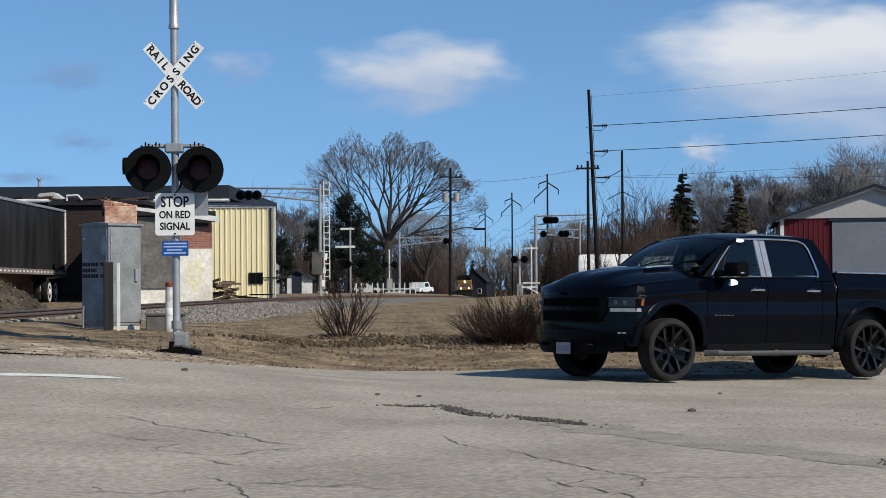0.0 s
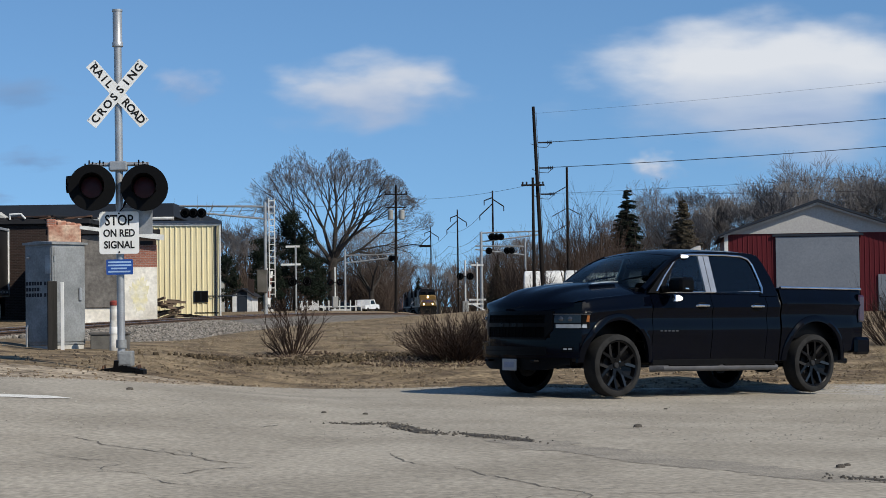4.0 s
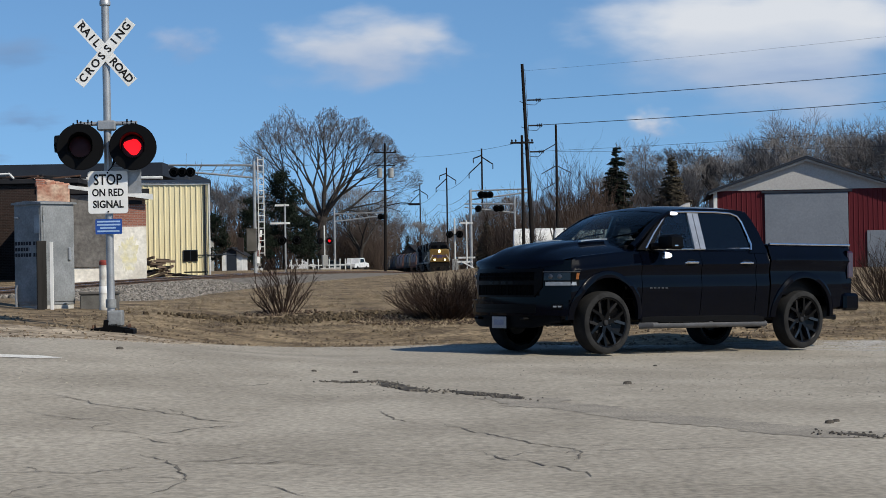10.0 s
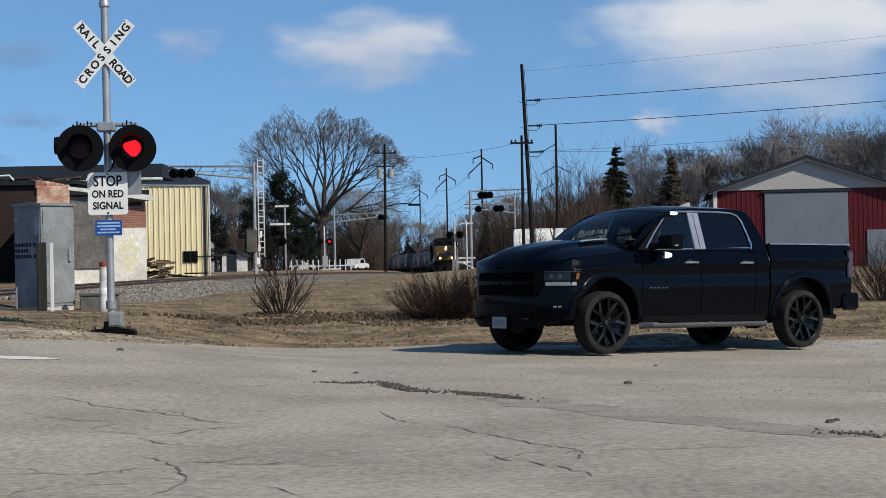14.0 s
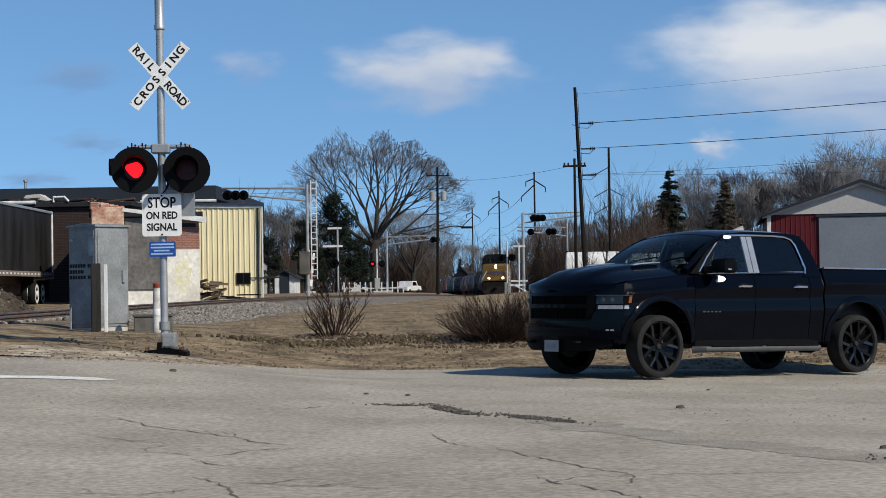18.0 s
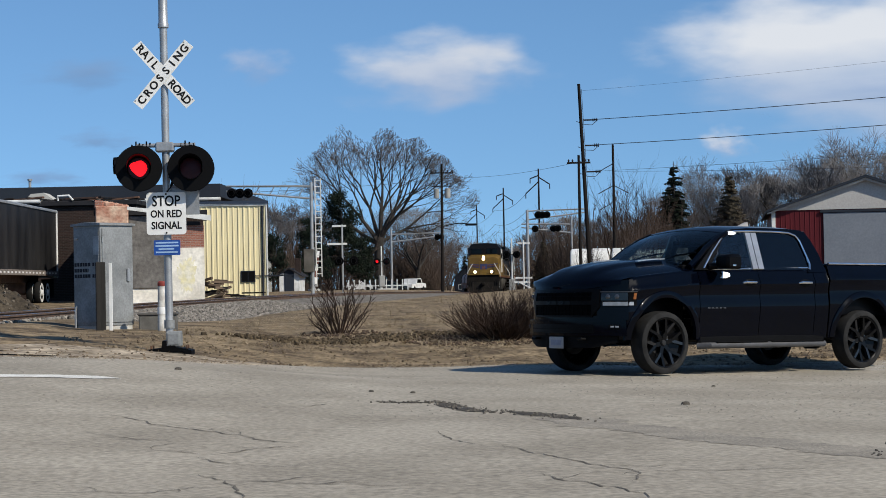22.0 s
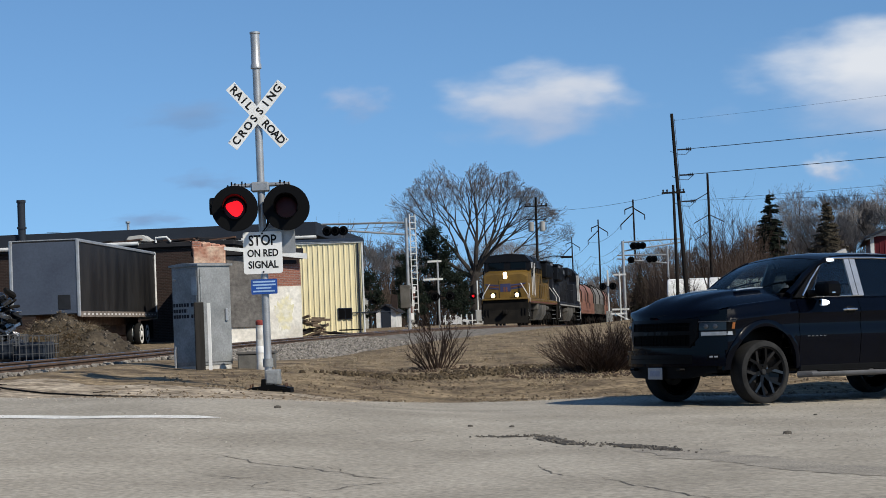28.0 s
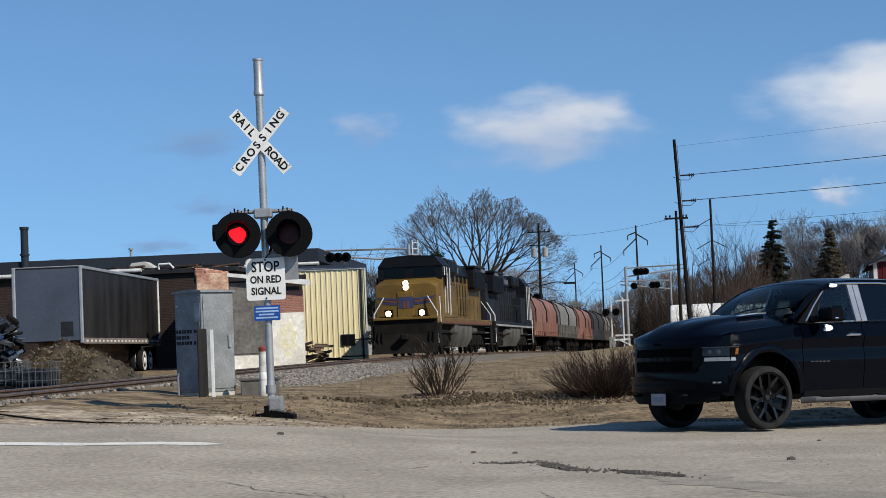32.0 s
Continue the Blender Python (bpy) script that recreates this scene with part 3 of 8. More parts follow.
spots = []
while len(spots) < 15000:
    y = 26 + 46 * random.random() ** 1.6
    x, z = track_at(y)
    a = random.uniform(-2.8, 1.9 + 2.85 * ss(36, 50, y))
    i = next(k for k in range(len(prof) - 1) if prof[k + 1][0] >= a)
    (a0, b0), (a1, b1) = prof[i], prof[i + 1]
    if y < 42 and (abs(a) > 1.2 or random.random() < .5):
        continue
    spots.append((x + a, y, z + b0 + (b1 - b0) * (a - a0) / (a1 - a0) + .02))
rocks("ballast_stones", spots, speckled("ballast_piece", (.25, .225, .195), (.10, .09, .078)), "loose grey and tan crushed stones beside the track", (.03, .075))
# ---- buildings beyond the track ----
def brick_material(name, c1, c2, mortar, sx=.21, sy=.072):
    m = material(name, c1, .9, color2=c2, scale=.8, grain=20, var=.2, bump=0)
    nt = m.node_tree
    tc = next(k for k in nt.nodes if k.type == "TEX_COORD")
    mp = nt.nodes.new("ShaderNodeMapping")
    mp.inputs["Rotation"].default_value = (radians(-90), 0, 0)
    bt = nt.nodes.new("ShaderNodeTexBrick")
    bt.inputs["Scale"].default_value, bt.inputs["Brick Width"].default_value, bt.inputs["Row Height"].default_value, bt.inputs["Mortar Size"].default_value = 1, sx, sy, .008
    bt.inputs["Color1"].default_value, bt.inputs["Color2"].default_value, bt.inputs["Mortar"].default_value = (*c1, 1), (*c2, 1), (*mortar, 1)
    nt.links.new(tc.outputs["Object"], mp.inputs[0])
    nt.links.new(mp.outputs[0], bt.inputs["Vector"])
    hsv = next(k for k in nt.nodes if k.type == "HUE_SAT")
    nt.links.new(bt.outputs["Color"], hsv.inputs["Color"])
    bp = nt.nodes.new("ShaderNodeBump")
    bp.inputs["Strength"].default_value, bp.inputs["Distance"].default_value, bp.invert = .6, .01, True
    nt.links.new(bt.outputs["Fac"], bp.inputs["Height"])
    nt.links.new(bp.outputs[0], nt.nodes["Principled BSDF"].inputs["Normal"])
    return m


M_BRICK = brick_material("old_red_brick", (.30, .12, .08), (.22, .085, .06), (.26, .22, .19))
M_DARKBRICK = brick_material("sooty_brown_brick", (.036, .023, .02), (.024, .017, .015), (.05, .042, .037))
M_STUCCO = material("grey_rough_stucco", (.15, .14, .13), .95, color2=(.10, .093, .086), scale=1.2, grain=6, var=.35, bump=.6, dist=.03)
M_WHITEWASH = material("peeling_whitewash", (.74, .71, .64), .9, color2=(.54, .50, .43), scale=.9, grain=7, var=.2, bump=.3, dist=.02)
M_PLASTER = material("flaking_pink_plaster", (.52, .38, .28), .92, color2=(.30, .13, .085), scale=2.2, grain=9, var=.3, bump=.5, dist=.02)
M_YELLOWBLOT = material("yellow_paint_patch", (.66, .60, .36), .9, color2=(.64, .61, .52), scale=3.5, grain=8, var=.15, bump=.3, dist=.02)
M_ROOFTAR = material("tar_roof", (.024, .024, .027), .9, scale=1, grain=12)
M_FASCIA = material("slate_blue_fascia", (.018, .022, .031), .7, color2=(.022, .028, .038), scale=.4, grain=10, bump=.05)
M_TRIMWHITE = material("white_trim", (.60, .60, .585), .6, scale=2, grain=20, bump=.05)
M_YELLOW = material("pale_yellow_steel_siding", (.66, .58, .36), .5, color2=(.61, .535, .325), scale=.5, grain=15, var=.05, bump=.03)
M_DARKGLASS = material("dark_window_glass", (.015, .017, .02), .08, scale=2, grain=10, bump=0, rvar=.03)

old = thing("old_brick_workshop", pose(-12.05, 80, .35, 0, 0, 8.6) @ pose(-2.25, 0, 0), "single-storey old workshop of whitewashed and bare brick with a flat roof", "building")
part("wall", MB().box(-2.15, 2.23, .25, 8, -.5, 4.1), M_DARKBRICK, old, "brick walls")
part("whitewashed_wall", MB().box(.85, 2.25, .05, .25, -.5, 2.62).box(-.85, .85, .05, .25, -.5, .95), M_WHITEWASH, old, "peeling white painted masonry")
part("brick_band", MB().box(.85, 2.25, .06, .25, 2.62, 3.55), M_BRICK, old, "bare red brick band")
blot_rng = random.Random(3)
blot = [(1.52 + (.36 * math.cos(a) * (1 + .25 * math.sin(3 * a))) * q, 1.45 + (.85 * math.sin(a) * (1 + .2 * math.sin(2 * a + 1))) * q) for a, q in [(2 * math.pi * k / 60, blot_rng.uniform(.72, 1.15)) for k in range(60)]]
part("yellow_patch", MB().prism(blot, "y", .044, .05), M_YELLOWBLOT, old, "faded yellow paint patch")
part("stucco_panel", MB().box(-.85, .83, -.02, .25, .95, 3.95, .02), M_STUCCO, old, "dark grey stucco infill")
part("plaster_pier", MB().box(-2.2, -.86, -.35, .25, 3.15, 4.4, .04).box(-2.2, -1.95, -.3, .25, -.5, 3.15), M_PLASTER, old, "flaking plaster over red brick")
part("white_strip", MB().box(-.98, -.86, -.05, .25, .8, 3.1, .02), M_WHITEWASH, old)
roof = part("roof", MB().box(-2.3, 2.4, .1, 8.2, 4.02, 4.2), M_ROOFTAR, old, "flat tarred roof")
part("eave_board", MB().prism([(-.9, 4.36), (-.9, 4.22), (2.55, 3.72), (2.55, 3.95)], "y", -.35, -.28), M_TRIMWHITE, roof, "white sloping eave board")
part("recess_lintel", MB().box(.86, 2.1, -.02, .06, 3.55, 3.72, .01), M_ROOFTAR, old)
wing = thing("brown_brick_wing", pose(-19.0, 86.5, .35), "dark brown brick wing with a cluttered flat roof behind the trailer", "building")
part("wall", MB().box(-9, 2.9, 0, 9, -.5, 4.75), M_DARKBRICK, wing)
part("roof", MB().box(-9.2, 3.0, -.2, 9.2, 4.75, 4.98, .03), M_ROOFTAR, wing)
part("gutter", MB().tube((-9.2, -.26, 4.95), (-1.4, -.26, 4.98), .09, n=10), M_TRIMWHITE, wing, "pale bent gutter pipe")
part("roof_vent", MB().prism([(-2.3, 4.98), (-2.0, 5.35), (-1.4, 5.4), (-.9, 5.05), (-.9, 4.98)], "y", .4, 1.6), M_CONCRETE, wing)
part("doorway", MB().box(1.2, 2.4, -.03, .02, -.4, 2.2), M_BLACK, wing)
part("roof_pipe", MB().path([(-.6, -.2, 4.98), (-.6, -.24, 5.2), (-.1, -.24, 5.22), (.1, -.24, 5.0)], .05, 8), M_TRIMWHITE, wing)
deb = random.Random(29)
for k in range(26):
    l, x = deb.uniform(.3, 1.1), deb.uniform(-6.5, 2.6)
    part("roof_debris", MB().box(-l, l, -.10, .10, -.04, .04, .01), (M_DARKWOOD, M_RUST, M_ROOFTAR)[deb.choice((0, 0, 1, 2, 2))], wing, "broken board on the roof" if k == 0 else "", pose(x, deb.uniform(.0, 1.2), 5.02 + .08 * deb.random(), 0, deb.uniform(-7, 7), deb.uniform(-30, 30)))
for k in range(6):
    part("broken_coping", MB().box(-.20, .20, -.2, .2, -.1, .22 - .035 * k + .05 * deb.random(), .05), M_BRICK if k == 0 else M_PLASTER, old, "", pose(-2.05 + k * .2, -.12 + .06 * (k % 2), 4.38, 0, deb.uniform(-4, 4), deb.uniform(-12, 12)))
longb = thing("long_factory_hall", pose(-36, 119, .5, 0, 0, 0), "long low factory hall with a slate blue fascia and flat roof", "building")
part("wall", MB().box(-30, 19.0, 0, 25, -.6, 6.4), M_DARKBRICK, longb)
part("fascia", MB().box(-30.2, 19.2, -.3, 25, 6.4, 7.25, .03), M_FASCIA, longb, "slate blue metal fascia")
part("gutter", MB().tube((-30, -.4, 6.36), (19.2, -.4, 6.30), .10, n=8), M_TRIMWHITE, longb, "pale gutter")
for x in (-3.2, 6.5, 14.4):
    part("roof_vent", MB().tube((x, 3, 7.2), (x, 3, 7.9), .09, n=8).tube((x, 3, 7.85), (x, 3, 7.97), .16, n=8), M_STEEL, longb)
part("chimney_pipe", MB().tube((.5, -.35, 4.4), (.5, -.35, 9.3), .24, n=14).tube((.5, -.35, 9.25), (.5, -.35, 9.42), .29, n=14).tube((.5, -.35, 7.6), (.5, -.35, 7.72), .3, n=14), M_FASCIA, longb, "dark steel flue pipe")

yb = thing("yellow_metal_shed", pose(-11.77, 100, .55, 0, 0, 6.9) @ pose(-2.53, 0, 0), "pale yellow ribbed steel shed with one small window", "building")
w0, w1, h0, h1 = -3.2, 2.53, -.3, 5.05
body = part("wall", MB().box(w0, w1, .06, 14, h0, h1), M_YELLOW, yb, "pale yellow steel wall")
rib = MB().prism([(-.05, .06), (-.025, .015), (.025, .015), (.05, .06)], "z", h0, h1 - .12).mesh("rib", M_YELLOW, 0)
for k in range(21):
    part("rib", rib, None, body, at=pose(w0 + .14 + k * .275, 0, 0))
part("eave_trim", MB().prism([(w0 - .05, h1 - .07), (w1 + .06, h1 - .07), (w1 + .06, h1 + .02), (w0 - .05, h1 + .05)], "y", -.04, .06), M_TRIMWHITE, yb, "pale eave trim")
part("roof", MB().prism([(-.1, h1 + .02), (14.2, h1 + .02), (7, h1 + .5)], "x", w0 - .1, w1 + .12), M_FASCIA, yb)
part("corner_trim", MB().box(w1 - .04, w1 + .04, -.03, .1, h0, h1 - .07, .01), M_TRIMWHITE, yb, "pale corner trim")
part("downspout", MB().tube((w1 - .22, -.04, h0), (w1 - .22, -.04, h1 - .1), .05, n=8), M_FASCIA, yb)
win = part("window", MB().box(1.15, 1.90, -.03, .07, .98, 1.58, .01), M_FASCIA, yb, "small dark sliding window")
for a, b in ((1.19, 1.51), (1.54, 1.86)):
    part("pane", MB().box(a, b, -.036, -.03, 1.02, 1.54), M_BLACK, win)
part("pipe", MB().tube((1.9, -.05, 1.3), (3.9, -.05, 1.3), .03, n=8), M_FASCIA, yb)
# dumped timber before the shed
for i, (x, y, r, l) in enumerate(((-13.9, 97.5, 40, 2.2), (-13.2, 97.2, -20, 1.8), (-12.6, 96.8, 8, 2.6), (-14.4, 96.9, 70, 1.2), (-12.2, 97.6, -35, 1.5))):
    solid("discarded_plank", MB().box(-l / 2, l / 2, -.1, .1, 0, .07, .01), M_DARKWOOD, pose(x, y, hz(x, y) + .05 + .08 * i, 0, 6 * (i % 3 - 1), r), "dark discarded plank on the dirt beside the shed", "plank", "dumped planks")

M_OLDTIMBER = material("grey_brown_old_timber", (.16, .115, .08), .9, color2=(.09, .065, .048), scale=2, grain=20, streak=(.4, 5, 5), bump=.4)
pile_rng = random.Random(17)
for i in range(18):
    l = pile_rng.uniform(.2, .55)
    x, y = -14.1 + pile_rng.uniform(-.5, .6), 96.6 + pile_rng.uniform(-.5, .5)
    solid("scrap_timber", MB().box(-l, l, -.07, .07, -.06, .06, .01), M_OLDTIMBER, pose(x, y, hz(x, y) + .12 + .05 * i, 0, pile_rng.uniform(-18, 18), pile_rng.uniform(-50, 50)), "old brown timber in the heap beside the shed", "timber", "heaped timbers")

# ---- semi trailer ----
M_TRAILERNOSE = material("dull_grey_aluminium_panel", (.058, .072, .10), .55, .0, (.045, .056, .08), scale=.7, grain=14, bump=.05)
M_TRAILERSIDE = material("black_stained_side_panel", (.010, .010, .011), .5, color2=(.022, .021, .021), scale=1.1, grain=9, streak=(1, 1, .25), var=.3, bump=.1)
M_TYRE = material("tyre_rubber", (.007, .007, .007), .85, color2=(.012, .0115, .011), scale=5, grain=40, bump=.2)
tr = thing("semi_trailer", pose(-18.6, 69.2, hz(-19.8, 75), 0, 0, 2.0), "parked box semi-trailer with grey nose and black stained side", "trailer")
zt0, zt1 = 1.35, 4.12
part("box", MB().box(-2.58, -.02, .02, 14.6, zt0, zt1 - .05, .02), M_TRAILERSIDE, tr, "black streaked panel sides")
part("nose_panel", MB().box(-2.5, -.1, -.02, .02, zt0 + .02, zt1 - .1, .01), M_TRAILERNOSE, tr, "grey aluminium nose")
part("roof", MB().box(-2.6, 0, 0, 14.65, zt1 - .05, zt1, .02), M_STEEL, tr)
for x in (-2.6, -.12):
    part("corner_post", MB().box(x, x + .13, -.06, .06, zt0 - .1, zt1, .03), M_STEEL, tr, "pale front corner post")
part("top_rail", MB().box(-.02, .03, .05, 14.6, zt1 - .12, zt1 - .03, .01), M_STEEL, tr, "pale top rail")
part("bottom_rail", MB().box(-.03, .035, .05, 14.6, zt0 - .12, zt0 + .10, .01), material("grimy_side_rail", (.20, .165, .14), .7, color2=(.12, .10, .085)), tr, "grimy brown bottom rail")
tape = MB().box(.036, .040, 0, .32, zt0 - .04, zt0 + .03).mesh("tape", material("pale_reflective_tape", (.62, .60, .57), .5, bump=0))
for k in range(21):
    part("reflective_tape", tape, None, tr, at=pose(0, .3 + k * .68, 0))
part("rear_frame", MB().box(-2.6, .03, 14.55, 14.7, zt0 - .2, zt1, .03), M_TRIMWHITE, tr)
part("nose_vent", MB().box(-.82, -.36, -.035, -.02, zt0 + .18, zt0 + .72, .01), material("dark_vent", (.02, .022, .026), .6), tr, "small dark notice plate")
part("chassis_beam", MB().box(-1.8, -1.65, .5, 14.4, .95, zt0).box(-.95, -.8, .5, 14.4, .95, zt0), M_RUST, tr)
for x in (-2.0, -.6):
    part("landing_leg", MB().box(x - .07, x + .07, 3.2, 3.35, .02, 1.3, .01).box(x - .16, x + .16, 3.1, 3.45, 0, .05, .01), M_RUST, tr)
wheel = MB().lathe([(.18, -.12), (.38, -.13), (.48, -.11), (.51, -.05), (.51, .05), (.48, .11), (.38, .13), (.2, .12)], pose(0, 0, 0, 0, 90, 0), 24).mesh("tyre", M_TYRE)
hub = MB().lathe([(.42, .10), (.40, .139), (.16, .11), (.11, .19), (.01, .2)], pose(0, 0, 0, 0, 90, 0), 18).mesh("rim", M_TRIMWHITE)
for y in (11.6, 12.85):
    for x in (-2.35, -2.05, -.55, -.22):
        wh = part("wheel", wheel, None, tr, at=pose(x, y, .51))
        part("rim", hub, None, wh, "pale steel rim", at=pose(0, 0, 0, 0, 0, 0 if x > -1 else 180))
part("axle", MB().tube((-2.3, 11.6, .51), (-.2, 11.6, .51), .07, n=8).tube((-2.3, 12.85, .51), (-.2, 12.85, .51), .07, n=8).box(-1.9, -.7, 11.2, 13.3, .5, .95), M_RUST, tr)
part("mud_flap", MB().box(-.6, -.05, 14.0, 14.02, .3, 1.1), M_BLACK, tr)

# ---- red barn ----
M_BARNRED = material("barn_red_steel", (.082, .013, .017), .5, color2=(.062, .010, .013), scale=.6, grain=12, streak=(3, 3, .3), bump=.05)
M_BARNGREY = material("light_grey_gable", (.34, .33, .32), .6, color2=(.31, .30, .29), scale=.6, grain=12, bump=.05)
M_BARNWHITE = material("white_barn_door", (.145, .16, .185), .5, color2=(.125, .14, .165), scale=.5, grain=12, bump=.04)
bn = thing("red_barn", pose(17.45, 90, .45, 0, 0, -7), "red steel pole barn with grey gable and large white sliding door", "barn")
hw, eave, peak = 4.25, 3.95, 5.42
part("wall", MB().prism([(-hw, -.5), (hw, -.5), (hw, eave), (0, peak - .1), (-hw, eave)], "y", .12, 14), M_BARNRED, bn)
part("gable", MB().prism([(-hw - .05, eave - .02), (hw + .05, eave - .02), (0, peak - .06)], "y", -.02, .12), M_BARNGREY, bn, "light grey gable")
fr = part("front_wall", MB().box(-hw, hw, .04, .12, -.5, eave - .02), M_BARNRED, bn, "red steel front")
ribm = MB().prism([(-.03, .04), (-.012, .02), (.012, .02), (.03, .04)], "z", -.5, eave - .1).mesh("rib", M_BARNRED, 0)
for k in range(38):
    part("rib", ribm, None, fr, at=pose(-hw + .12 + k * .225, 0, 0))
for s in (-1, 1):
    part("roof_slope", MB().prism([(s * (hw + .35), eave - .02), (s * (hw + .35), eave - .12), (0, peak - .05), (0, peak + .08)], "y", -.4, 14.4), M_FASCIA, bn, "dark roof edge")
    part("rake_trim", MB().prism([(s * (hw + .3), eave - .14), (s * (hw + .3), eave - .20), (0, peak - .16), (0, peak - .06)], "y", -.30, -.22), M_BARNGREY, bn)
    part("corner_trim", MB().box(s * hw - .09, s * hw + .09, -.04, .14, -.5, eave - .02, .01), M_TRIMWHITE, bn, "white corner trim")
dr = part("sliding_door", MB().box(-1.95, 1.9, -.05, .02, -.4, eave - .18, .01), M_BARNWHITE, bn, "large white sliding door")
for k in range(3):
    part("door_rib", MB().box(-1.95, 1.9, -.054, -.05, .6 + k * 1.05, .62 + k * 1.05), M_BARNWHITE, dr)
part("door_track", MB().box(-2.1, 2.1, -.1, -.02, eave - .17, eave - .06, .01), M_FASCIA, bn)
sd = part("walk_door", MB().box(2.75, 3.75, -.03, .03, -.4, 1.95, .01), M_BARNWHITE, bn, "small white door")
part("door_knob", MB().lathe([(.03, 0), (.03, .04), (.001, .06)], pose(2.85, -.03, .9, 90, 0, 0), 10), M_STEEL, sd)
# ---- the black pickup ----
M_PAINT = material("black_blue_metallic_paint", (.0008, .0014, .0040), .25, .0, (.0007, .0012, .0032), scale=3, grain=300, var=.1, bump=0, coat=.26, rvar=.03, spec=.01)
M_TRIMBLACK = material("satin_black_trim", (.0016, .0016, .002), .4, scale=5, grain=60, bump=.05, spec=.08)
M_PLASTIC = material("textured_black_plastic", (.003, .003, .0034), .65, scale=5, grain=120, bump=.2, spec=.08)
M_TINT = material("dark_tinted_glass", (.002, .003, .004), .03, scale=1, grain=5, bump=0, var=0, rvar=.02, coat=0, spec=.13)
M_SIDEGLASS = glass("tinted_side_glass", (.60, .66, .68), .01, 1.0, 1.4)
M_REARGLASS = glass("dark_privacy_glass", (.07, .085, .10), .01, 1.0, 1.4)
M_SCREEN = glass("windscreen_glass", (.36, .42, .41), .01, 1.0, 1.12)
M_CHROME = material("bright_chrome", (.80, .80, .81), .17, 1.0, scale=4, grain=60, bump=.01, var=.03)
# pale grey base colour holds the bright reflection on the gloss pillars
M_PILLARSHEEN = material("gloss_pillar_painted_sheen", (.40, .41, .43), .22, .6, scale=4, grain=60, bump=.0)
M_RIM = material("gloss_black_wheel", (.004, .004, .0045), .25, 0, scale=4, grain=60, bump=.01, coat=.10, spec=.1)
M_RIMCUT = material("machined_spoke_face", (.014, .014, .0155), .2, .15, scale=4, grain=80, bump=.01, coat=.38, spec=.2)
M_LAMPDARK = material("smoked_lamp_lens", (.006, .0065, .008), .08, .0, scale=9, grain=40, bump=0, coat=.12)
M_LAMPGLASS = material("headlamp_lens", (.05, .055, .065), .08, .3, (.03, .03, .036), scale=9, grain=40, bump=0, coat=.5)
M_AMBER = material("amber_marker", (.26, .085, .02), .2, scale=9, bump=0, coat=.5)
M_TAIL = material("red_tail_lens", (.035, .003, .003), .2, scale=9, bump=0, coat=1)
M_STEP = material("dark_step_metal", (.03, .03, .031), .45, .3, scale=5, grain=60, bump=.1)
M_SIDESTEP = material("satin_step_metal", (.085, .085, .09), .45, .3, (.06, .06, .063), scale=5, grain=60, bump=.1)
M_BADGE = material("satin_badge", (.07, .073, .08), .4, .3, scale=5, grain=60, bump=.02)
M_NAMEBAR = material("gloss_black_letters", (.0016, .0016, .002), .3, scale=5, grain=60, bump=.02, spec=.12)
M_GRILLE = material("black_grille_mesh", (.0008, .0008, .001), .7, scale=5, grain=90, bump=.2, spec=.05)
M_VENT = material("satin_vent_metal", (.50, .51, .53), .35, .8, scale=5, grain=60, bump=.02)
M_LAMPBAR = material("frosted_light_guide", (.26, .27, .29), .2, .1, (.20, .21, .22), scale=14, grain=60, bump=.02, coat=.3)
M_LINING = material("black_cab_lining", (.0022, .0022, .0025), .9, scale=5, grain=60, bump=.1, spec=.02)
M_TRUCKTYRE = material("dusty_tyre_rubber", (.024, .024, .0245), .9, color2=(.015, .015, .0152), scale=6, grain=40, bump=.2)
AX = -3.672
TX, TY, TR = 1.60, 25.49, 216.7
truck = thing("pickup_truck", pose(TX, TY, hz(TX, TY) + .02, 0, 0, TR) @ pose(0, 0, 0, 0, -1.15, 0), "black four-door pickup truck parked on the lot's gravel edge", "pickup truck")


def lerp(tab, x):
    for (a, p), (b, q) in zip(tab, tab[1:]):
        if x <= b:
            t = max(0, (x - a) / (b - a))
            return p + (q - p) * t
    return tab[-1][1]


SHOULDER = [(-4.70, 1.43), (-3.02, 1.43), (-2.96, 1.37), (-.6, 1.33), (-.2, 1.30), (.35, 1.245), (.60, 1.205), (.80, 1.16), (.95, 1.11)]
HALFW = [(-4.70, .965), (-4.45, 1.0), (-3.2, 1.0), (-2, .985), (-.6, .99), (0, 1.015), (.45, 1.0), (.60, .972), (.70, .86), (.80, .70), (.95, .4)]
ARCH_R, ARCH_Z = .56, .435


def arch(x):
    z = lerp([(-4.8, .62), (-4.45, .58), (-3.2, .44), (-.6, .43), (.45, .42), (.6, .46)], x)
    for c in (0.0, AX):
        d = abs(x - c)
        if d < ARCH_R:
            z = max(z, ARCH_Z + math.sqrt(ARCH_R**2 - d * d))
    return z


def yside(x, z):
    w = lerp(HALFW, x)
    zs = lerp(SHOULDER, x)
    k = (z - .5) / (zs - .5)
    crease = .016 * math.exp(-((k - .80) / .05) ** 2) - .014 * math.exp(-((k - .62) / .10) ** 2)
    flare = .022 * max(math.exp(-((x) / .5) ** 2), math.exp(-((x - AX) / .5) ** 2)) * max(0, 1 - k)
    return w * (1 - .055 * max(0, k - .80) / .2 - .05 * max(0, .40 - k) / .40) + crease + flare


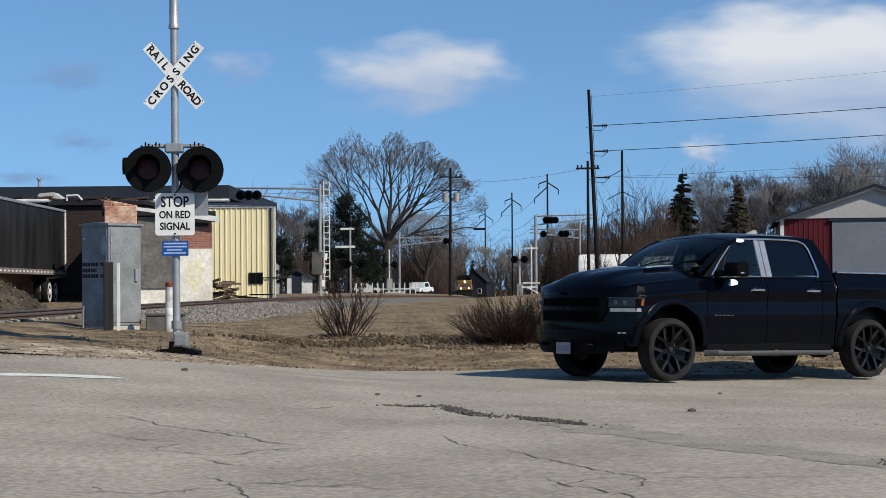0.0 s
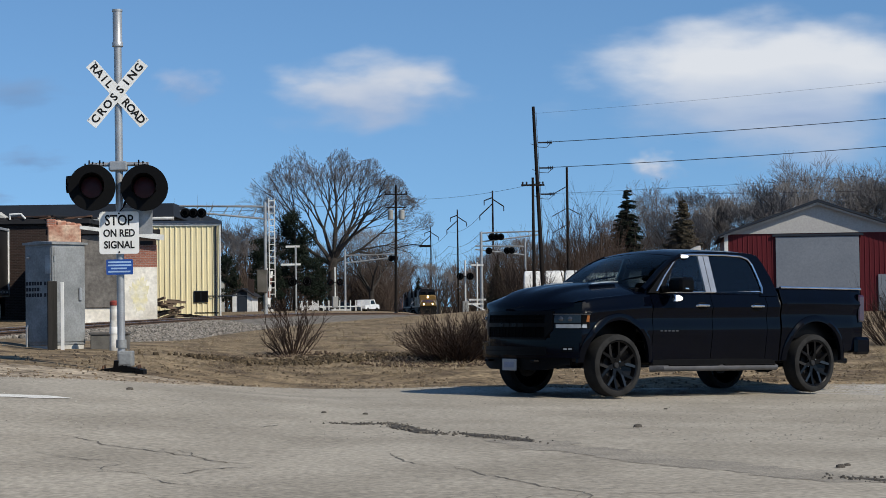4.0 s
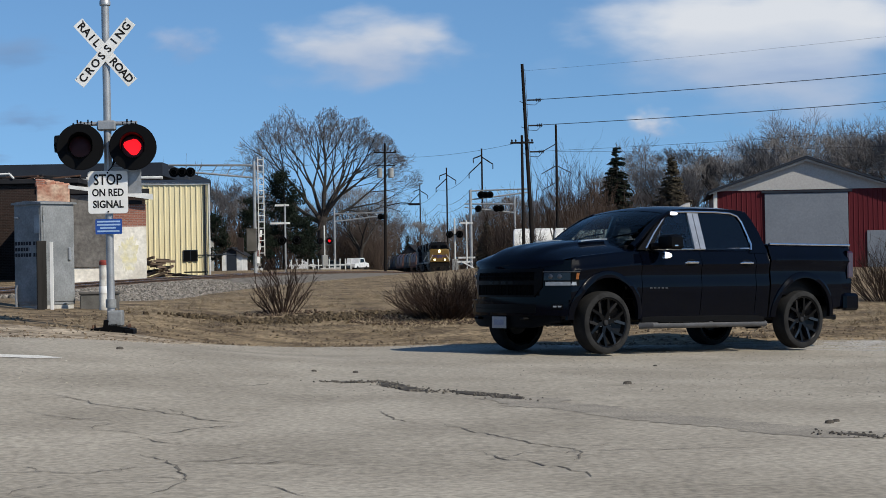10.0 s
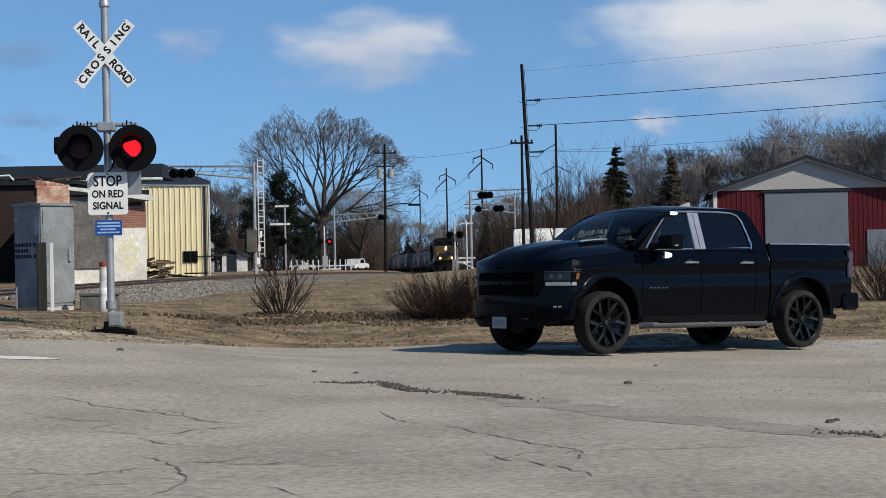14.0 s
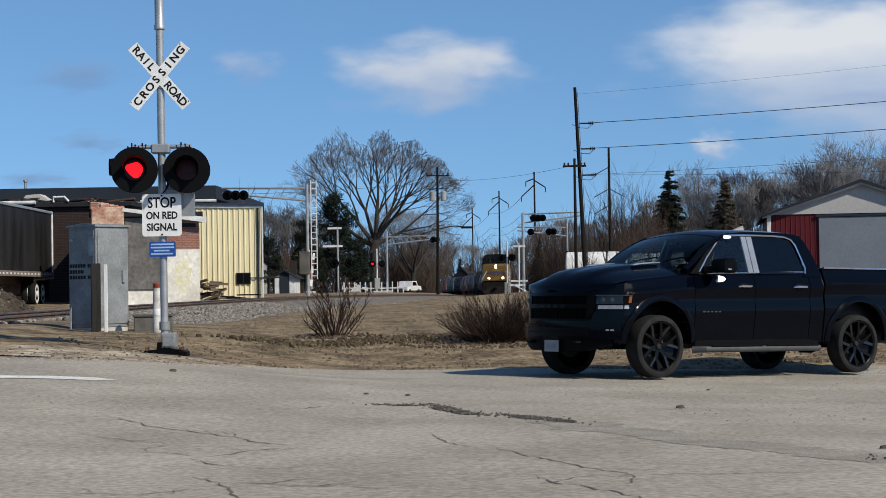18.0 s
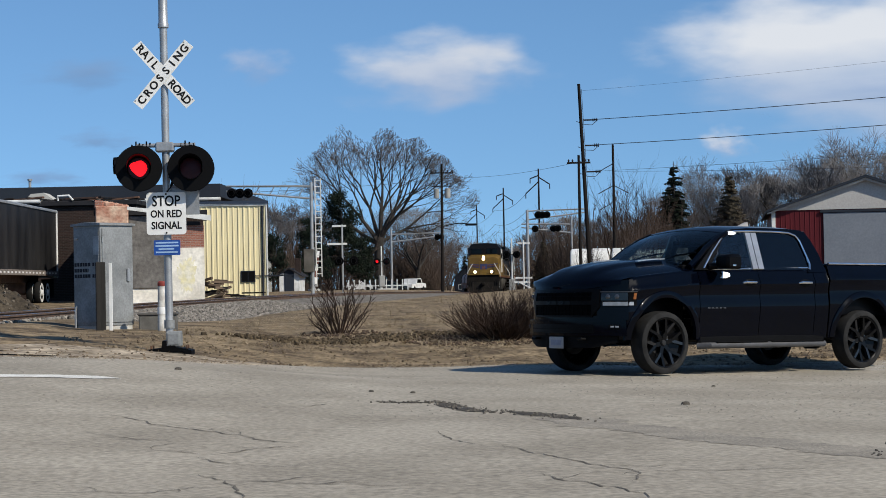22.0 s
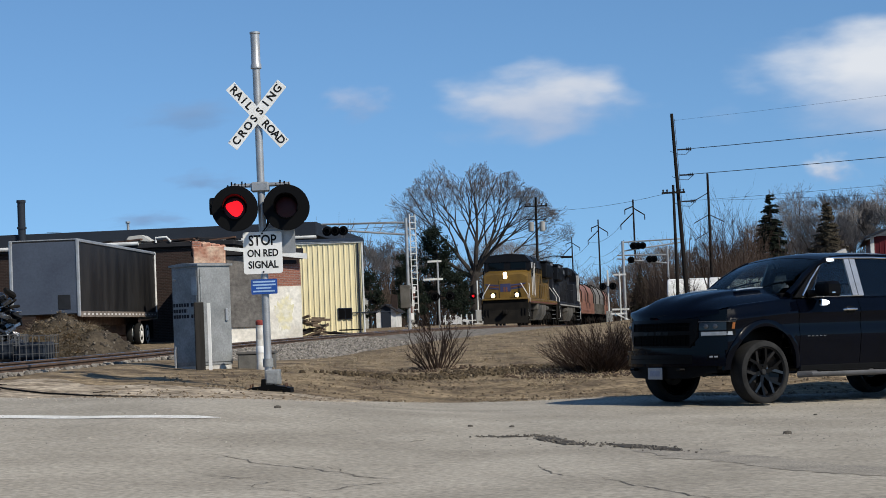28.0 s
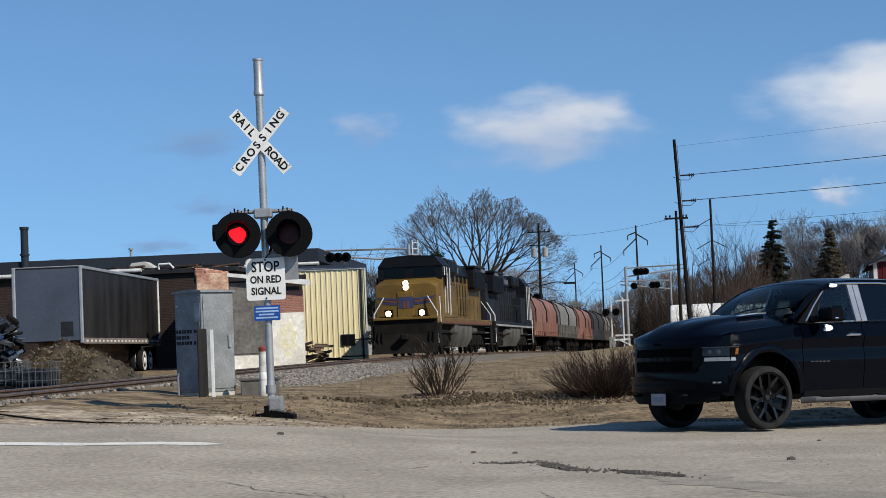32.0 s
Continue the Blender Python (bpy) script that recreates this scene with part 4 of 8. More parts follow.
def side_panel(x0, x1, n, s):
    mb, m = MB(), 21
    xs = [x0 + (x1 - x0) * i / n for i in range(n + 1)]
    for x in xs:
        a, b = arch(x), lerp(SHOULDER, x)
        for j in range(m):
            z = a + (b - a) * j / (m - 1)
            mb.v.append((x, s * yside(x, z), z))
        w = yside(x, b)
        k = ss(.62, .42, x)
        mb.v += [(x, s * (w - .016), b + .016 * k), (x, s * (w - .05), b + .024 * k), (x, s * (w - .09), b + .020 * k), (x, s * (w - .10), b - .03)]
    k = m + 4
    mb.f = [(i * k + j, i * k + j + 1, (i + 1) * k + j + 1, (i + 1) * k + j) for i in range(n) for j in range(k - 1)]
    return mb


def door_shell(panel, x0, x1, s):
    """Inner lining, so that a door has thickness."""
    return panel.box(x0 + .012, x1 - .012, *sorted((s * .86, s * .90)), .50, 1.34)


for s in (1, -1):
    part("front_fender", side_panel(.61, -.60, 61, s), M_PAINT, truck)
    fd = part("front_door", door_shell(side_panel(-.610, -1.690, 16, s), -1.69, -.61, s), M_PAINT, truck)
    rd = part("rear_door", door_shell(side_panel(-1.700, -2.72, 16, s), -2.72, -1.70, s), M_PAINT, truck)
    part("cab_corner", side_panel(-2.730, -2.98, 12, s), M_PAINT, truck)
    part("bed_side", side_panel(-3.010, -4.70, 76, s), M_PAINT, truck)
    for d, x in ((fd, -1.50), (rd, -2.53)):
        y = s * (yside(x, 1.19) + .012)
        part("door_handle", MB().path([(x + .115, y - s * .02, 1.185), (x + .09, y + s * .012, 1.19), (x, y + s * .02, 1.19), (x - .09, y + s * .012, 1.19), (x - .115, y - s * .02, 1.185)], [.012, .017, .018, .017, .012], 10), M_CHROME, d, "chrome door handle")
        part("handle_recess", MB().lathe([(.05, -.006), (.06, .003), (.052, .006), (.001, .001)], pose(x, s * (yside(x, 1.19) - .002), 1.185) @ pose(0, 0, 0, -90 * s, 0, 0) @ Matrix.Diagonal((1.7, .8, 1, 1)), 20), M_TRIMBLACK, d)
    # bright belt moulding
    part("belt_moulding", MB().path([(x, s * (yside(x, lerp(SHOULDER, x)) - .012), lerp(SHOULDER, x) + .026) for x in (-.72, -1.1, -1.4, -1.9, -2.4, -2.68)], .013, 8), M_CHROME, truck, "bright belt moulding")
    part("bed_rail_cap", MB().path([(x, s * .945, 1.455) for x in (-3.03, -3.6, -4.2, -4.68)], .016, 8), M_CHROME, truck, "bright bed rail cap")
    # painted flares over the wheels
    for c in (0.0, AX):
        rings = []
        for k in range(33):
            a = .02 + (math.pi - .04) * k / 32
            row = []
            for r, out in ((ARCH_R - .012, -.03), (ARCH_R - .008, .022), (ARCH_R + .035, .030), (ARCH_R + .075, .012), (ARCH_R + .085, -.02)):
                x, z = c + r * math.cos(a), ARCH_Z + r * math.sin(a)
                row.append((x, s * (yside(min(max(x, -4.68), .60), max(z, .45)) + out), z))
            rings.append(row)
        part("wheel_flare", MB().loft(rings, closed=False, caps=False), M_PAINT, truck, "painted flare over the wheel")
    # door badge, letters as plain bars
    for k in range(5):
        y = s * yside(-.78 - k * .07, .85)
        part("badge_bar", MB().box(-.78 - k * .07, -.735 - k * .07, y - .004, y + .006 * s, .844, .858), M_BADGE, fd)
    part("sill", MB().box(-2.96, -.62, s * .93 - .06, s * .93 + .012, .36, .50, .03), M_PLASTIC, truck)
    step = part("side_step", MB().path([(-.60, s * .93, .355), (-.70, s * 1.06, .362), (-2.82, s * 1.06, .362), (-2.93, s * .93, .355)], .042, 12), M_SIDESTEP, truck, "satin metal side step")
    for x0, x1 in ((-1.72, -.80), (-2.78, -1.80)):
        part("step_pad", MB().box(x0, x1, s * 1.055 - .05, s * 1.055 + .05, .395, .412, .006), M_PLASTIC, step)
    for x in (-.95, -1.76, -2.6):
        part("step_bracket", MB().box(x - .03, x + .03, *sorted((s * .86, s * 1.03)), .33, .36, .006), M_TRIMBLACK, step)

# under body, wells and bed
part("chassis", MB().box(-4.5, .45, -.70, .70, .40, .62, .03).box(-4.64, -3.02, -.88, .88, .75, 1.40).box(-.58, .50, -.66, .66, .6, 1.05).box(-2.97, -.60, -.86, .86, .46, .62), M_TRIMBLACK, truck, "dark underbody")
part("axle", MB().tube((AX, -.8, .40), (AX, .8, .40), .06, n=10).lathe([(.05, -.14), (.14, -.1), (.14, .1), (.05, .14)], pose(AX, 0, .4, 90, 0, 0), 12), M_TRIMBLACK, truck)
part("exhaust_pipe", MB().path([(-2.9, .52, .40), (-3.4, .60, .52), (-4.2, .58, .48), (-4.72, .62, .42)], .04, 8), M_STEP, truck)
part("bed_cover", MB().box(-4.66, -3.02, -.90, .90, 1.41, 1.452, .015), M_PLASTIC, truck, "black soft bed cover")
part("tailgate", MB().box(-4.73, -4.66, -.90, .90, .72, 1.45, .03), M_PAINT, truck)
rb = part("rear_bumper", MB().box(-4.86, -4.68, -.98, .98, .54, .72, .04).box(-4.82, -4.50, .90, 1.02, .52, .77, .04).box(-4.82, -4.50, -1.02, -.90, .52, .77, .04), M_PAINT, truck, "gloss black rear bumper")
part("bumper_step", MB().box(-4.87, -4.76, -.75, .75, .735, .755, .005), M_PLASTIC, rb)
for s in (1, -1):
    tl = part("tail_lamp", MB().box(-4.735, -4.60, s * .95 - .045, s * .95 + .035, .98, 1.37, .025), M_TAIL, truck, "dark red tail lamp")
    part("lamp_bezel", MB().box(-4.60, -4.585, s * .95 - .04, s * .95 + .034, .97, 1.38, .005), M_TRIMBLACK, tl)
part("hitch", MB().box(-4.9, -4.75, -.06, .06, .42, .52, .01), M_RUST, truck)


# nose: a rounded plan that runs round into the fenders
def fx(y, z):
    return .955 - .37 * abs(y) ** 2.4 - .05 * max(0, z - 1.0) / .2 * (1 - ss(.55, .92, abs(y)))


def nose(y0, y1, z0, z1, off, n=16, m=4, deep=.10):
    """A shell on the nose's plan, pushed out by off; z0 and z1 may be functions of y."""
    rings = []
    for i in range(n + 1):
        y = y0 + (y1 - y0) * i / n
        a, b = z0(y) if callable(z0) else z0, z1(y) if callable(z1) else z1
        slope = -.888 * abs(y) ** 1.4 * (1 if y > 0 else -1)
        nx, ny = 1 / math.hypot(1, slope), -slope / math.hypot(1, slope)
        col = [(fx(y, a + (b - a) * j / m), a + (b - a) * j / m) for j in range(m + 1)]
        front = [(x + off * nx, y + off * ny, z) for x, z in col]
        rings.append([(col[0][0] + (off - deep) * nx, y + (off - deep) * ny, a), *front, (col[-1][0] + (off - deep) * nx, y + (off - deep) * ny, b)])
    return MB().loft(rings)


# bonnet, from the cowl to the nose's edge
hood, ring = MB(), []
for v in [0, .12, .25, .4, .55, .68, .76, .83, .88, .92, .95, .97, .985, .995, 1.0]:
    row = []
    for k in range(37):
        u = k / 18 - 1
        y = u * (.915 - .015 * v)
        x = -.62 + (fx(y, 1.10) + .008 + .62) * v
        crown = lerp([(0, .125), (.25, .142), (.5, .148), (.68, .142), (.76, .134), (.83, .121), (.88, .106), (.92, .087), (.95, .066), (.97, .046), (.985, .022), (.995, -.010), (1.0, -.055)], v)
        dome = .030 * ss(.58, .44, abs(u)) * ss(.99, .80, v) - .010 * ss(.16, .08, abs(u)) * ss(.95, .7, v)
        row.append((x, y, lerp(SHOULDER, x) + .022 + (crown * (1 - abs(u) ** 2.6) if crown > 0 else crown) + dome))
    ring.append(row)
hood.loft(ring, closed=False, caps=False)
bonnet = part("bonnet", hood, M_PAINT, truck, "domed bonnet", smooth=60)
for s in (1, -1):
    part("bonnet_vent", MB().loft([[(x, s * .46 - .03, z), (x, s * .46 + .03, z), (x, s * .46 + .03, z + .014), (x, s * .46 - .03, z + .014)] for x, z in ((-.44, 1.492), (-.30, 1.488), (-.12, 1.474), (.02, 1.458))]), M_VENT, bonnet, "bright bonnet vent strip")
part("cowl", MB().box(-.66, -.44, -.84, .84, 1.28, 1.415, .02), M_PLASTIC, truck)
for y in (-.35, .30):
    part("wiper", MB().path([(-.50, y, 1.47), (-.60, y + .25, 1.545), (-.66, y + .55, 1.58)], .011, 5), M_TRIMBLACK, truck)


def top_edge(y):
    return lerp(SHOULDER, fx(y, 1.0)) + .012 - .03 * ss(.9, .5, abs(y))


part("nose_shell", nose(-.975, .975, .70, top_edge, 0, n=40, m=8, deep=.15), M_PAINT, truck, "rounded black nose")
gf = part("grille_frame", nose(-.66, .66, 1.055, 1.10, .022, n=20, deep=.04), M_TRIMBLACK, truck, "gloss black grille frame")
part("grille_mesh", nose(-.62, .62, .755, 1.06, .006, n=20, deep=.03), M_GRILLE, gf, "dark grille mesh")
part("lower_grille_frame", nose(-.56, .56, .735, .762, .024, n=16, deep=.04), M_TRIMBLACK, gf)
for s in (1, -1):
    part("grille_side", nose(s * .56, s * .66, lambda y: .745 + (abs(y) - .56) * 1.2, 1.07, .024, n=6, deep=.04), M_TRIMBLACK, gf)
for z in (.80, .84, .88, .965, 1.005, 1.045):
    part("grille_bar", nose(-.61, .61, z - .006, z + .006, .016, deep=.02), M_GRILLE, gf)
for k in range(17):
    y = -.56 + k * .07
    part("grille_slat", nose(y - .005, y + .005, .765, 1.05, .014, n=2, deep=.02), M_GRILLE, gf)
part("grille_bridge", nose(-.62, .62, .895, .95, .026, deep=.03), M_TRIMBLACK, gf)
for y in (-.20, -.07, .07, .20):
    part("name_bar", nose(y - .045, y + .045, .902, .943, .031, n=3, deep=.012), M_NAMEBAR, gf)
bp_ = part("front_bumper", nose(-.955, .955, .50, .70, .050, n=36, m=5, deep=.12), M_PAINT, truck, "gloss black bumper")
part("bumper_lip", nose(-.955, .955, .675, .70, .058, n=36, deep=.03), M_PAINT, bp_)
part("bumper_intake", nose(-.60, .60, .535, .645, .054, deep=.02), M_TRIMBLACK, bp_)
part("intake_bar", nose(-.60, .60, .585, .597, .060, deep=.02), M_PLASTIC, bp_)
part("lower_valance", nose(-.86, .86, lambda y: .345 + .07 * ss(.5, .86, abs(y)), .51, .020, n=28, deep=.10), M_PLASTIC, truck, "textured lower valance")
for s in (1, -1):
    lamp_low = lambda y: .875 + .09 * ss(.74, .64, abs(y))
    hl = part("headlamp", nose(s * .64, s * .974, lamp_low, 1.072, .008, n=14, deep=.05), M_TRIMBLACK, truck, "dark projector headlamp")
    part("upper_light_bar", nose(s * .65, s * .97, 1.054, 1.066, .014, n=10, deep=.01), M_BADGE, hl, "thin bright upper bar")
    part("lamp_lens", nose(s * .68, s * .97, .950, 1.050, .011, n=10, deep=.01), M_LAMPDARK, hl)
    for y in (.76, .86):
        slope = .888 * y ** 1.4
        part("projector", MB().lathe([(.030, 0), (.032, .010), (.022, .016), (.001, .018)], Matrix.Translation((fx(y, 1.0) + .008, s * (y + .006), 1.0)) @ Vector((1, s * slope, 0)).to_track_quat("Z", "Y").to_matrix().to_4x4(), 14), M_LAMPGLASS, hl, "round projector lens")
    part("light_bar", nose(s * .70, s * .97, .885, .932, .014, n=10, deep=.012), M_LAMPBAR, hl, "bright lower light bar")
    for name, z0, z1, xa, xb, off, mat in (("lamp_wrap", .880, 1.072, .62, .485, .006, M_TRIMBLACK), ("upper_bar_wrap", 1.054, 1.066, .62, .49, .011, M_BADGE), ("lower_bar_wrap", .888, .932, .62, .530, .011, M_LAMPBAR), ("amber_marker", .965, 1.045, .535, .495, .012, M_AMBER)):
        part(name, MB().loft([[(x, s * (yside(x, z) + q), z) for q, z in ((off - .02, z0), (off, z0), (off, (z0 + z1) / 2), (off, z1), (off - .02, z1))] for x in [xa + (xb - xa) * k / 6 for k in range(7)]]), mat, hl, "amber marker" if mat is M_AMBER else "")
    part("fog_lamp", nose(s * .78, s * .90, .585, .645, .055, n=6, deep=.03), M_TRIMBLACK, bp_)
    for y in (.80, .85):
        part("fog_lens", nose(s * y, s * (y + .035), .608, .628, .060, n=3, deep=.01), M_LAMPBAR, bp_)
    part("tow_hook", MB().path([(.93, s * .50, .46), (1.00, s * .50, .46), (1.00, s * .44, .46), (.93, s * .44, .46)], .018, 6), M_TRIMBLACK, truck)
pl = part("number_plate", MB().box(1.02, 1.028, -.115, .175, .335, .485, .004), material("pale_plate", (.30, .31, .33), .5, bump=0), truck, "pale blank plate")
part("plate_bar", MB().box(1.029, 1.031, -.07, .13, .375, .445), material("plate_ink", (.22, .24, .32), .6, bump=0), pl)
part("plate_bracket", MB().box(.93, 1.02, -.12, .18, .37, .47, .005), M_PLASTIC, pl)

# cab: roof, pillars and glass round a dark interior
STA = [(-.44, .82, 1.40), (-.60, .80, 1.515), (-.85, .785, 1.672), (-1.08, .765, 1.79), (-1.30, .74, 1.872), (-1.45, .725, 1.903), (-1.7, .715, 1.925), (-2.1, .71, 1.932), (-2.5, .71, 1.928), (-2.72, .715, 1.912), (-2.80, .72, 1.88),
       (-2.87, .74, 1.76), (-2.92, .77, 1.62), (-2.955, .82, 1.48), (-2.985, .90, 1.37)]


def ycab(z):
    return .945 - (z - 1.36) * .42


def crown_row(x, yt, zt, lift=0.0, n=8, inset=0.0):
    yt = min(yt, ycab(zt)) - inset
    return [(x, yt * (k / n - 1), zt + lift + .050 * (1 - (k / n - 1) ** 2)) for k in range(2 * n + 1)]


def slab(rows, thick):
    """A curved sheet with an inner face."""
    inner = [[(x + thick * .35, y, z - thick) for x, y, z in row] for row in rows]
    return MB().loft([a + b[::-1] for a, b in zip(rows, inner)])


roof = MB().loft([[(x, min(yt, ycab(zt)) + .012, zt - .055), *reversed(crown_row(x, yt, zt)), (x, -min(yt, ycab(zt)) - .012, zt - .055), *[(p[0], p[1] * .94, p[2] - .06) for p in crown_row(x, yt, zt)]] for x, yt, zt in STA[4:11]])
cabp = part("cab", roof, M_PAINT, truck, "cab roof", smooth=50)
part("rear_wall", slab([crown_row(x, yt, zt, 0, inset=.0) for x, yt, zt in STA[10:]], .03), M_PAINT, cabp)


def side_glass(pts, s, off=.006, thick=.004):
    front = [(x, s * (ycab(z) + off), z) for x, z in pts]
    back = [(x, s * (ycab(z) + off - thick), z) for x, z in pts]
    n = len(pts)
    return MB().add(front + back, [tuple(range(n)), tuple(range(2 * n - 1, n - 1, -1))] + [(i, n + i, n + (i + 1) % n, (i + 1) % n) for i in range(n)])


GLASS = []
for s in (1, -1):
    GLASS.append(part("front_side_window", side_glass([(-.78, 1.36), (-1.60, 1.36), (-1.645, 1.87), (-1.42, 1.865), (-1.22, 1.80)], s, .004), M_SIDEGLASS, cabp, "tinted side window"))
    GLASS.append(part("rear_side_window", side_glass([(-1.80, 1.36), (-2.62, 1.36), (-2.655, 1.44), (-2.60, 1.76), (-2.54, 1.83), (-2.45, 1.865), (-1.85, 1.87)], s, .004), M_REARGLASS, cabp, "dark tinted side window"))
    part("front_pillar", MB().path([(-.50, s * .895, 1.385), (-.62, s * .86, 1.45), (-.85, s * .825, 1.625), (-1.08, s * .785, 1.762), (-1.30, s * .755, 1.852)], [.045, .042, .038, .036, .034], 10), M_PAINT, cabp, "windscreen pillar")
    part("quarter_panel", side_glass([(-.55, 1.35), (-.80, 1.35), (-1.23, 1.80), (-1.20, 1.83)], s, .010, .03), M_TRIMBLACK, cabp)
    part("roof_rail", side_glass([(-1.18, 1.80), (-1.42, 1.858), (-2.47, 1.862), (-2.60, 1.80), (-2.80, 1.86), (-2.6, 1.915), (-1.42, 1.905)], s, .006, .03), M_PAINT, cabp)
    part("rear_pillar", side_glass([(-2.62, 1.33), (-2.98, 1.33), (-2.93, 1.60), (-2.86, 1.78), (-2.78, 1.90), (-2.55, 1.87), (-2.63, 1.74), (-2.68, 1.44)], s, .008, .05), M_PAINT, cabp, "rear cab pillar")
    part("pillar_plate", side_glass([(-1.600, 1.372), (-1.690, 1.372), (-1.735, 1.86), (-1.645, 1.86)], s, .016, .03), M_PILLARSHEEN, cabp, "gloss door pillar plate")
    part("pillar_plate", side_glass([(-1.702, 1.372), (-1.800, 1.372), (-1.845, 1.86), (-1.747, 1.86)], s, .016, .03), M_PILLARSHEEN, cabp, "gloss door pillar plate")
    fr_ = [(-.70, 1.366), (-.92, 1.575), (-1.20, 1.80), (-1.32, 1.852), (-1.45, 1.872), (-1.7, 1.880), (-2.2, 1.882), (-2.46, 1.872), (-2.58, 1.835), (-2.635, 1.76), (-2.69, 1.45), (-2.655, 1.366)]
    part("window_surround", MB().path([(x, s * (ycab(z) + .016), z) for x, z in fr_], .015, 8), M_CHROME, cabp, "bright window surround")
    mx = 0 if s > 0 else -.10
    mi = part("mirror", MB().loft([[(x + mx, s * (1.15 + .145 * cy * k), 1.455 + .098 * cz * k) for cy, cz in ((-1, -.7), (-.8, -1), (.8, -1), (1, -.7), (1, .6), (.7, 1), (-.7, 1), (-1, .6))] for x, k in ((-1.07, .86), (-1.05, 1.0), (-.92, 1.0), (-.86, .90), (-.83, .66))]).path([(-.80 + mx, s * .95, 1.395), (-.90 + mx, s * 1.04, 1.405), (-.95 + mx, s * 1.10, 1.42)], [.05, .045, .045], 10), M_TRIMBLACK, truck, "large black door mirror")
    part("mirror_glass", MB().box(-1.076 + mx, -1.072 + mx, s * 1.15 - .11, s * 1.15 + .11, 1.39, 1.53, .001), M_CHROME, mi)
    part("mirror_signal", MB().box(-.96 + mx, -.90 + mx, s * 1.296 - .004, s * 1.296 + .004, 1.395, 1.415, .003), M_CHROME, mi, "bright signal strip")
    # added chrome disc, turned to flash the sun like the belt moulding's glint
    part("glint_disc", MB().lathe([(.001, .0045), (.035, .0038), (.060, .0015), (.066, -.008)], Vector((.266, .897 * s, .351)).to_track_quat("Z", "Y").to_matrix().to_4x4() @ Matrix.Diagonal((1.9, .78, 1, 1)), 20), M_CHROME, mi, "added chrome disc that makes the sun glint on the door's belt", Matrix.Translation((-1.03 + mx, s * (yside(-1.03, 1.30) + .012), 1.285)))
    # no real trim: a disc added to stand for the surround's sun glint
    part("corner_trim", MB().lathe([(.001, .0045), (.035, .0038), (.060, .0015), (.066, -.008)], Vector((.266, .897 * s, .351)).to_track_quat("Z", "Y").to_matrix().to_4x4() @ Matrix.Diagonal((1.15, .5, 1, 1)), 20), M_CHROME, cabp, "added chrome disc that makes the sun glint at the window's corner", Matrix.Translation((-1.37, s * (ycab(1.855) + .036), 1.850)))
GLASS.append(part("windscreen", slab([crown_row(x + .004, yt, zt, .004, inset=.03) for x, yt, zt in STA[:5]], .005), M_SCREEN, cabp, "sloping windscreen"))
GLASS.append(part("rear_window", slab([crown_row(x - .034, yt, zt, .0, inset=.10) for x, yt, zt in STA[11:14]], .005), M_TINT, cabp))
for g in GLASS:
    g.visible_shadow = False
part("screen_header", slab([crown_row(x, yt, zt, .006, inset=.01) for x, yt, zt in ((-1.22, .75, 1.846), (-1.30, .74, 1.872), (-1.36, .735, 1.885))], .01), M_PAINT, cabp)
part("cab_floor", MB().box(-2.95, -.55, -.86, .86, .62, .70), M_LINING, cabp)
part("dashboard", MB().loft([[(x, -.84, z0), (x, .84, z0), (x, .84, z1), (x, 0, z1 + .02), (x, -.84, z1)] for x, z0, z1 in ((-.48, .9, 1.34), (-.62, .9, 1.385), (-.88, .9, 1.37), (-.95, .9, 1.25))]), M_LINING, cabp, "black dashboard")
wheel_at = pose(-1.06, .40, 1.30) @ pose(0, 0, 0, 0, -62, 0)
part("steering_wheel", MB().path([wheel_at @ Vector((.19 * math.cos(2 * math.pi * k / 20), .19 * math.sin(2 * math.pi * k / 20), 0)) for k in range(21)], .016, 6).tube(wheel_at @ Vector((-.18, 0, 0)), wheel_at @ Vector((.18, 0, 0)), .018, n=6).lathe([(.06, -.02), (.06, .02), (.001, .03)], wheel_at, 12), M_LINING, cabp)
for x in (-1.62, -2.62):
    for y in (-.42, .42):
        seat = part("seat", MB().box(x - .10, x + .42, y - .27, y + .27, .75, 1.02, .08).loft([[(x - .02 - (z - 1.0) * .22, y - w, z), (x - .02 - (z - 1.0) * .22, y + w, z), (x - .16 - (z - 1.0) * .22, y + w * .9, z), (x - .16 - (z - 1.0) * .22, y - w * .9, z)] for z, w in ((.95, .25), (1.2, .26), (1.42, .24), (1.52, .17))]), M_LINING, cabp, "dark seat")
        part("headrest", MB().box(x - .26, x - .15, y - .13, y + .13, 1.54, 1.74, .045).tube((x - .17, y - .06, 1.48), (x - .19, y - .06, 1.58), .008, n=6).tube((x - .17, y + .06, 1.48), (x - .19, y + .06, 1.58), .008, n=6), M_LINING, seat)
part("rear_view_mirror", MB().box(-1.16, -1.13, -.12, .12, 1.70, 1.76, .012).tube((-1.12, 0, 1.76), (-1.08, 0, 1.83), .012, n=6), M_LINING, cabp)
part("roof_antenna", MB().prism([(-2.42, 1.975), (-2.22, 1.975), (-2.30, 2.01), (-2.40, 2.045)], "y", -.03, .03), M_BARNGREY, cabp, "pale fin antenna")


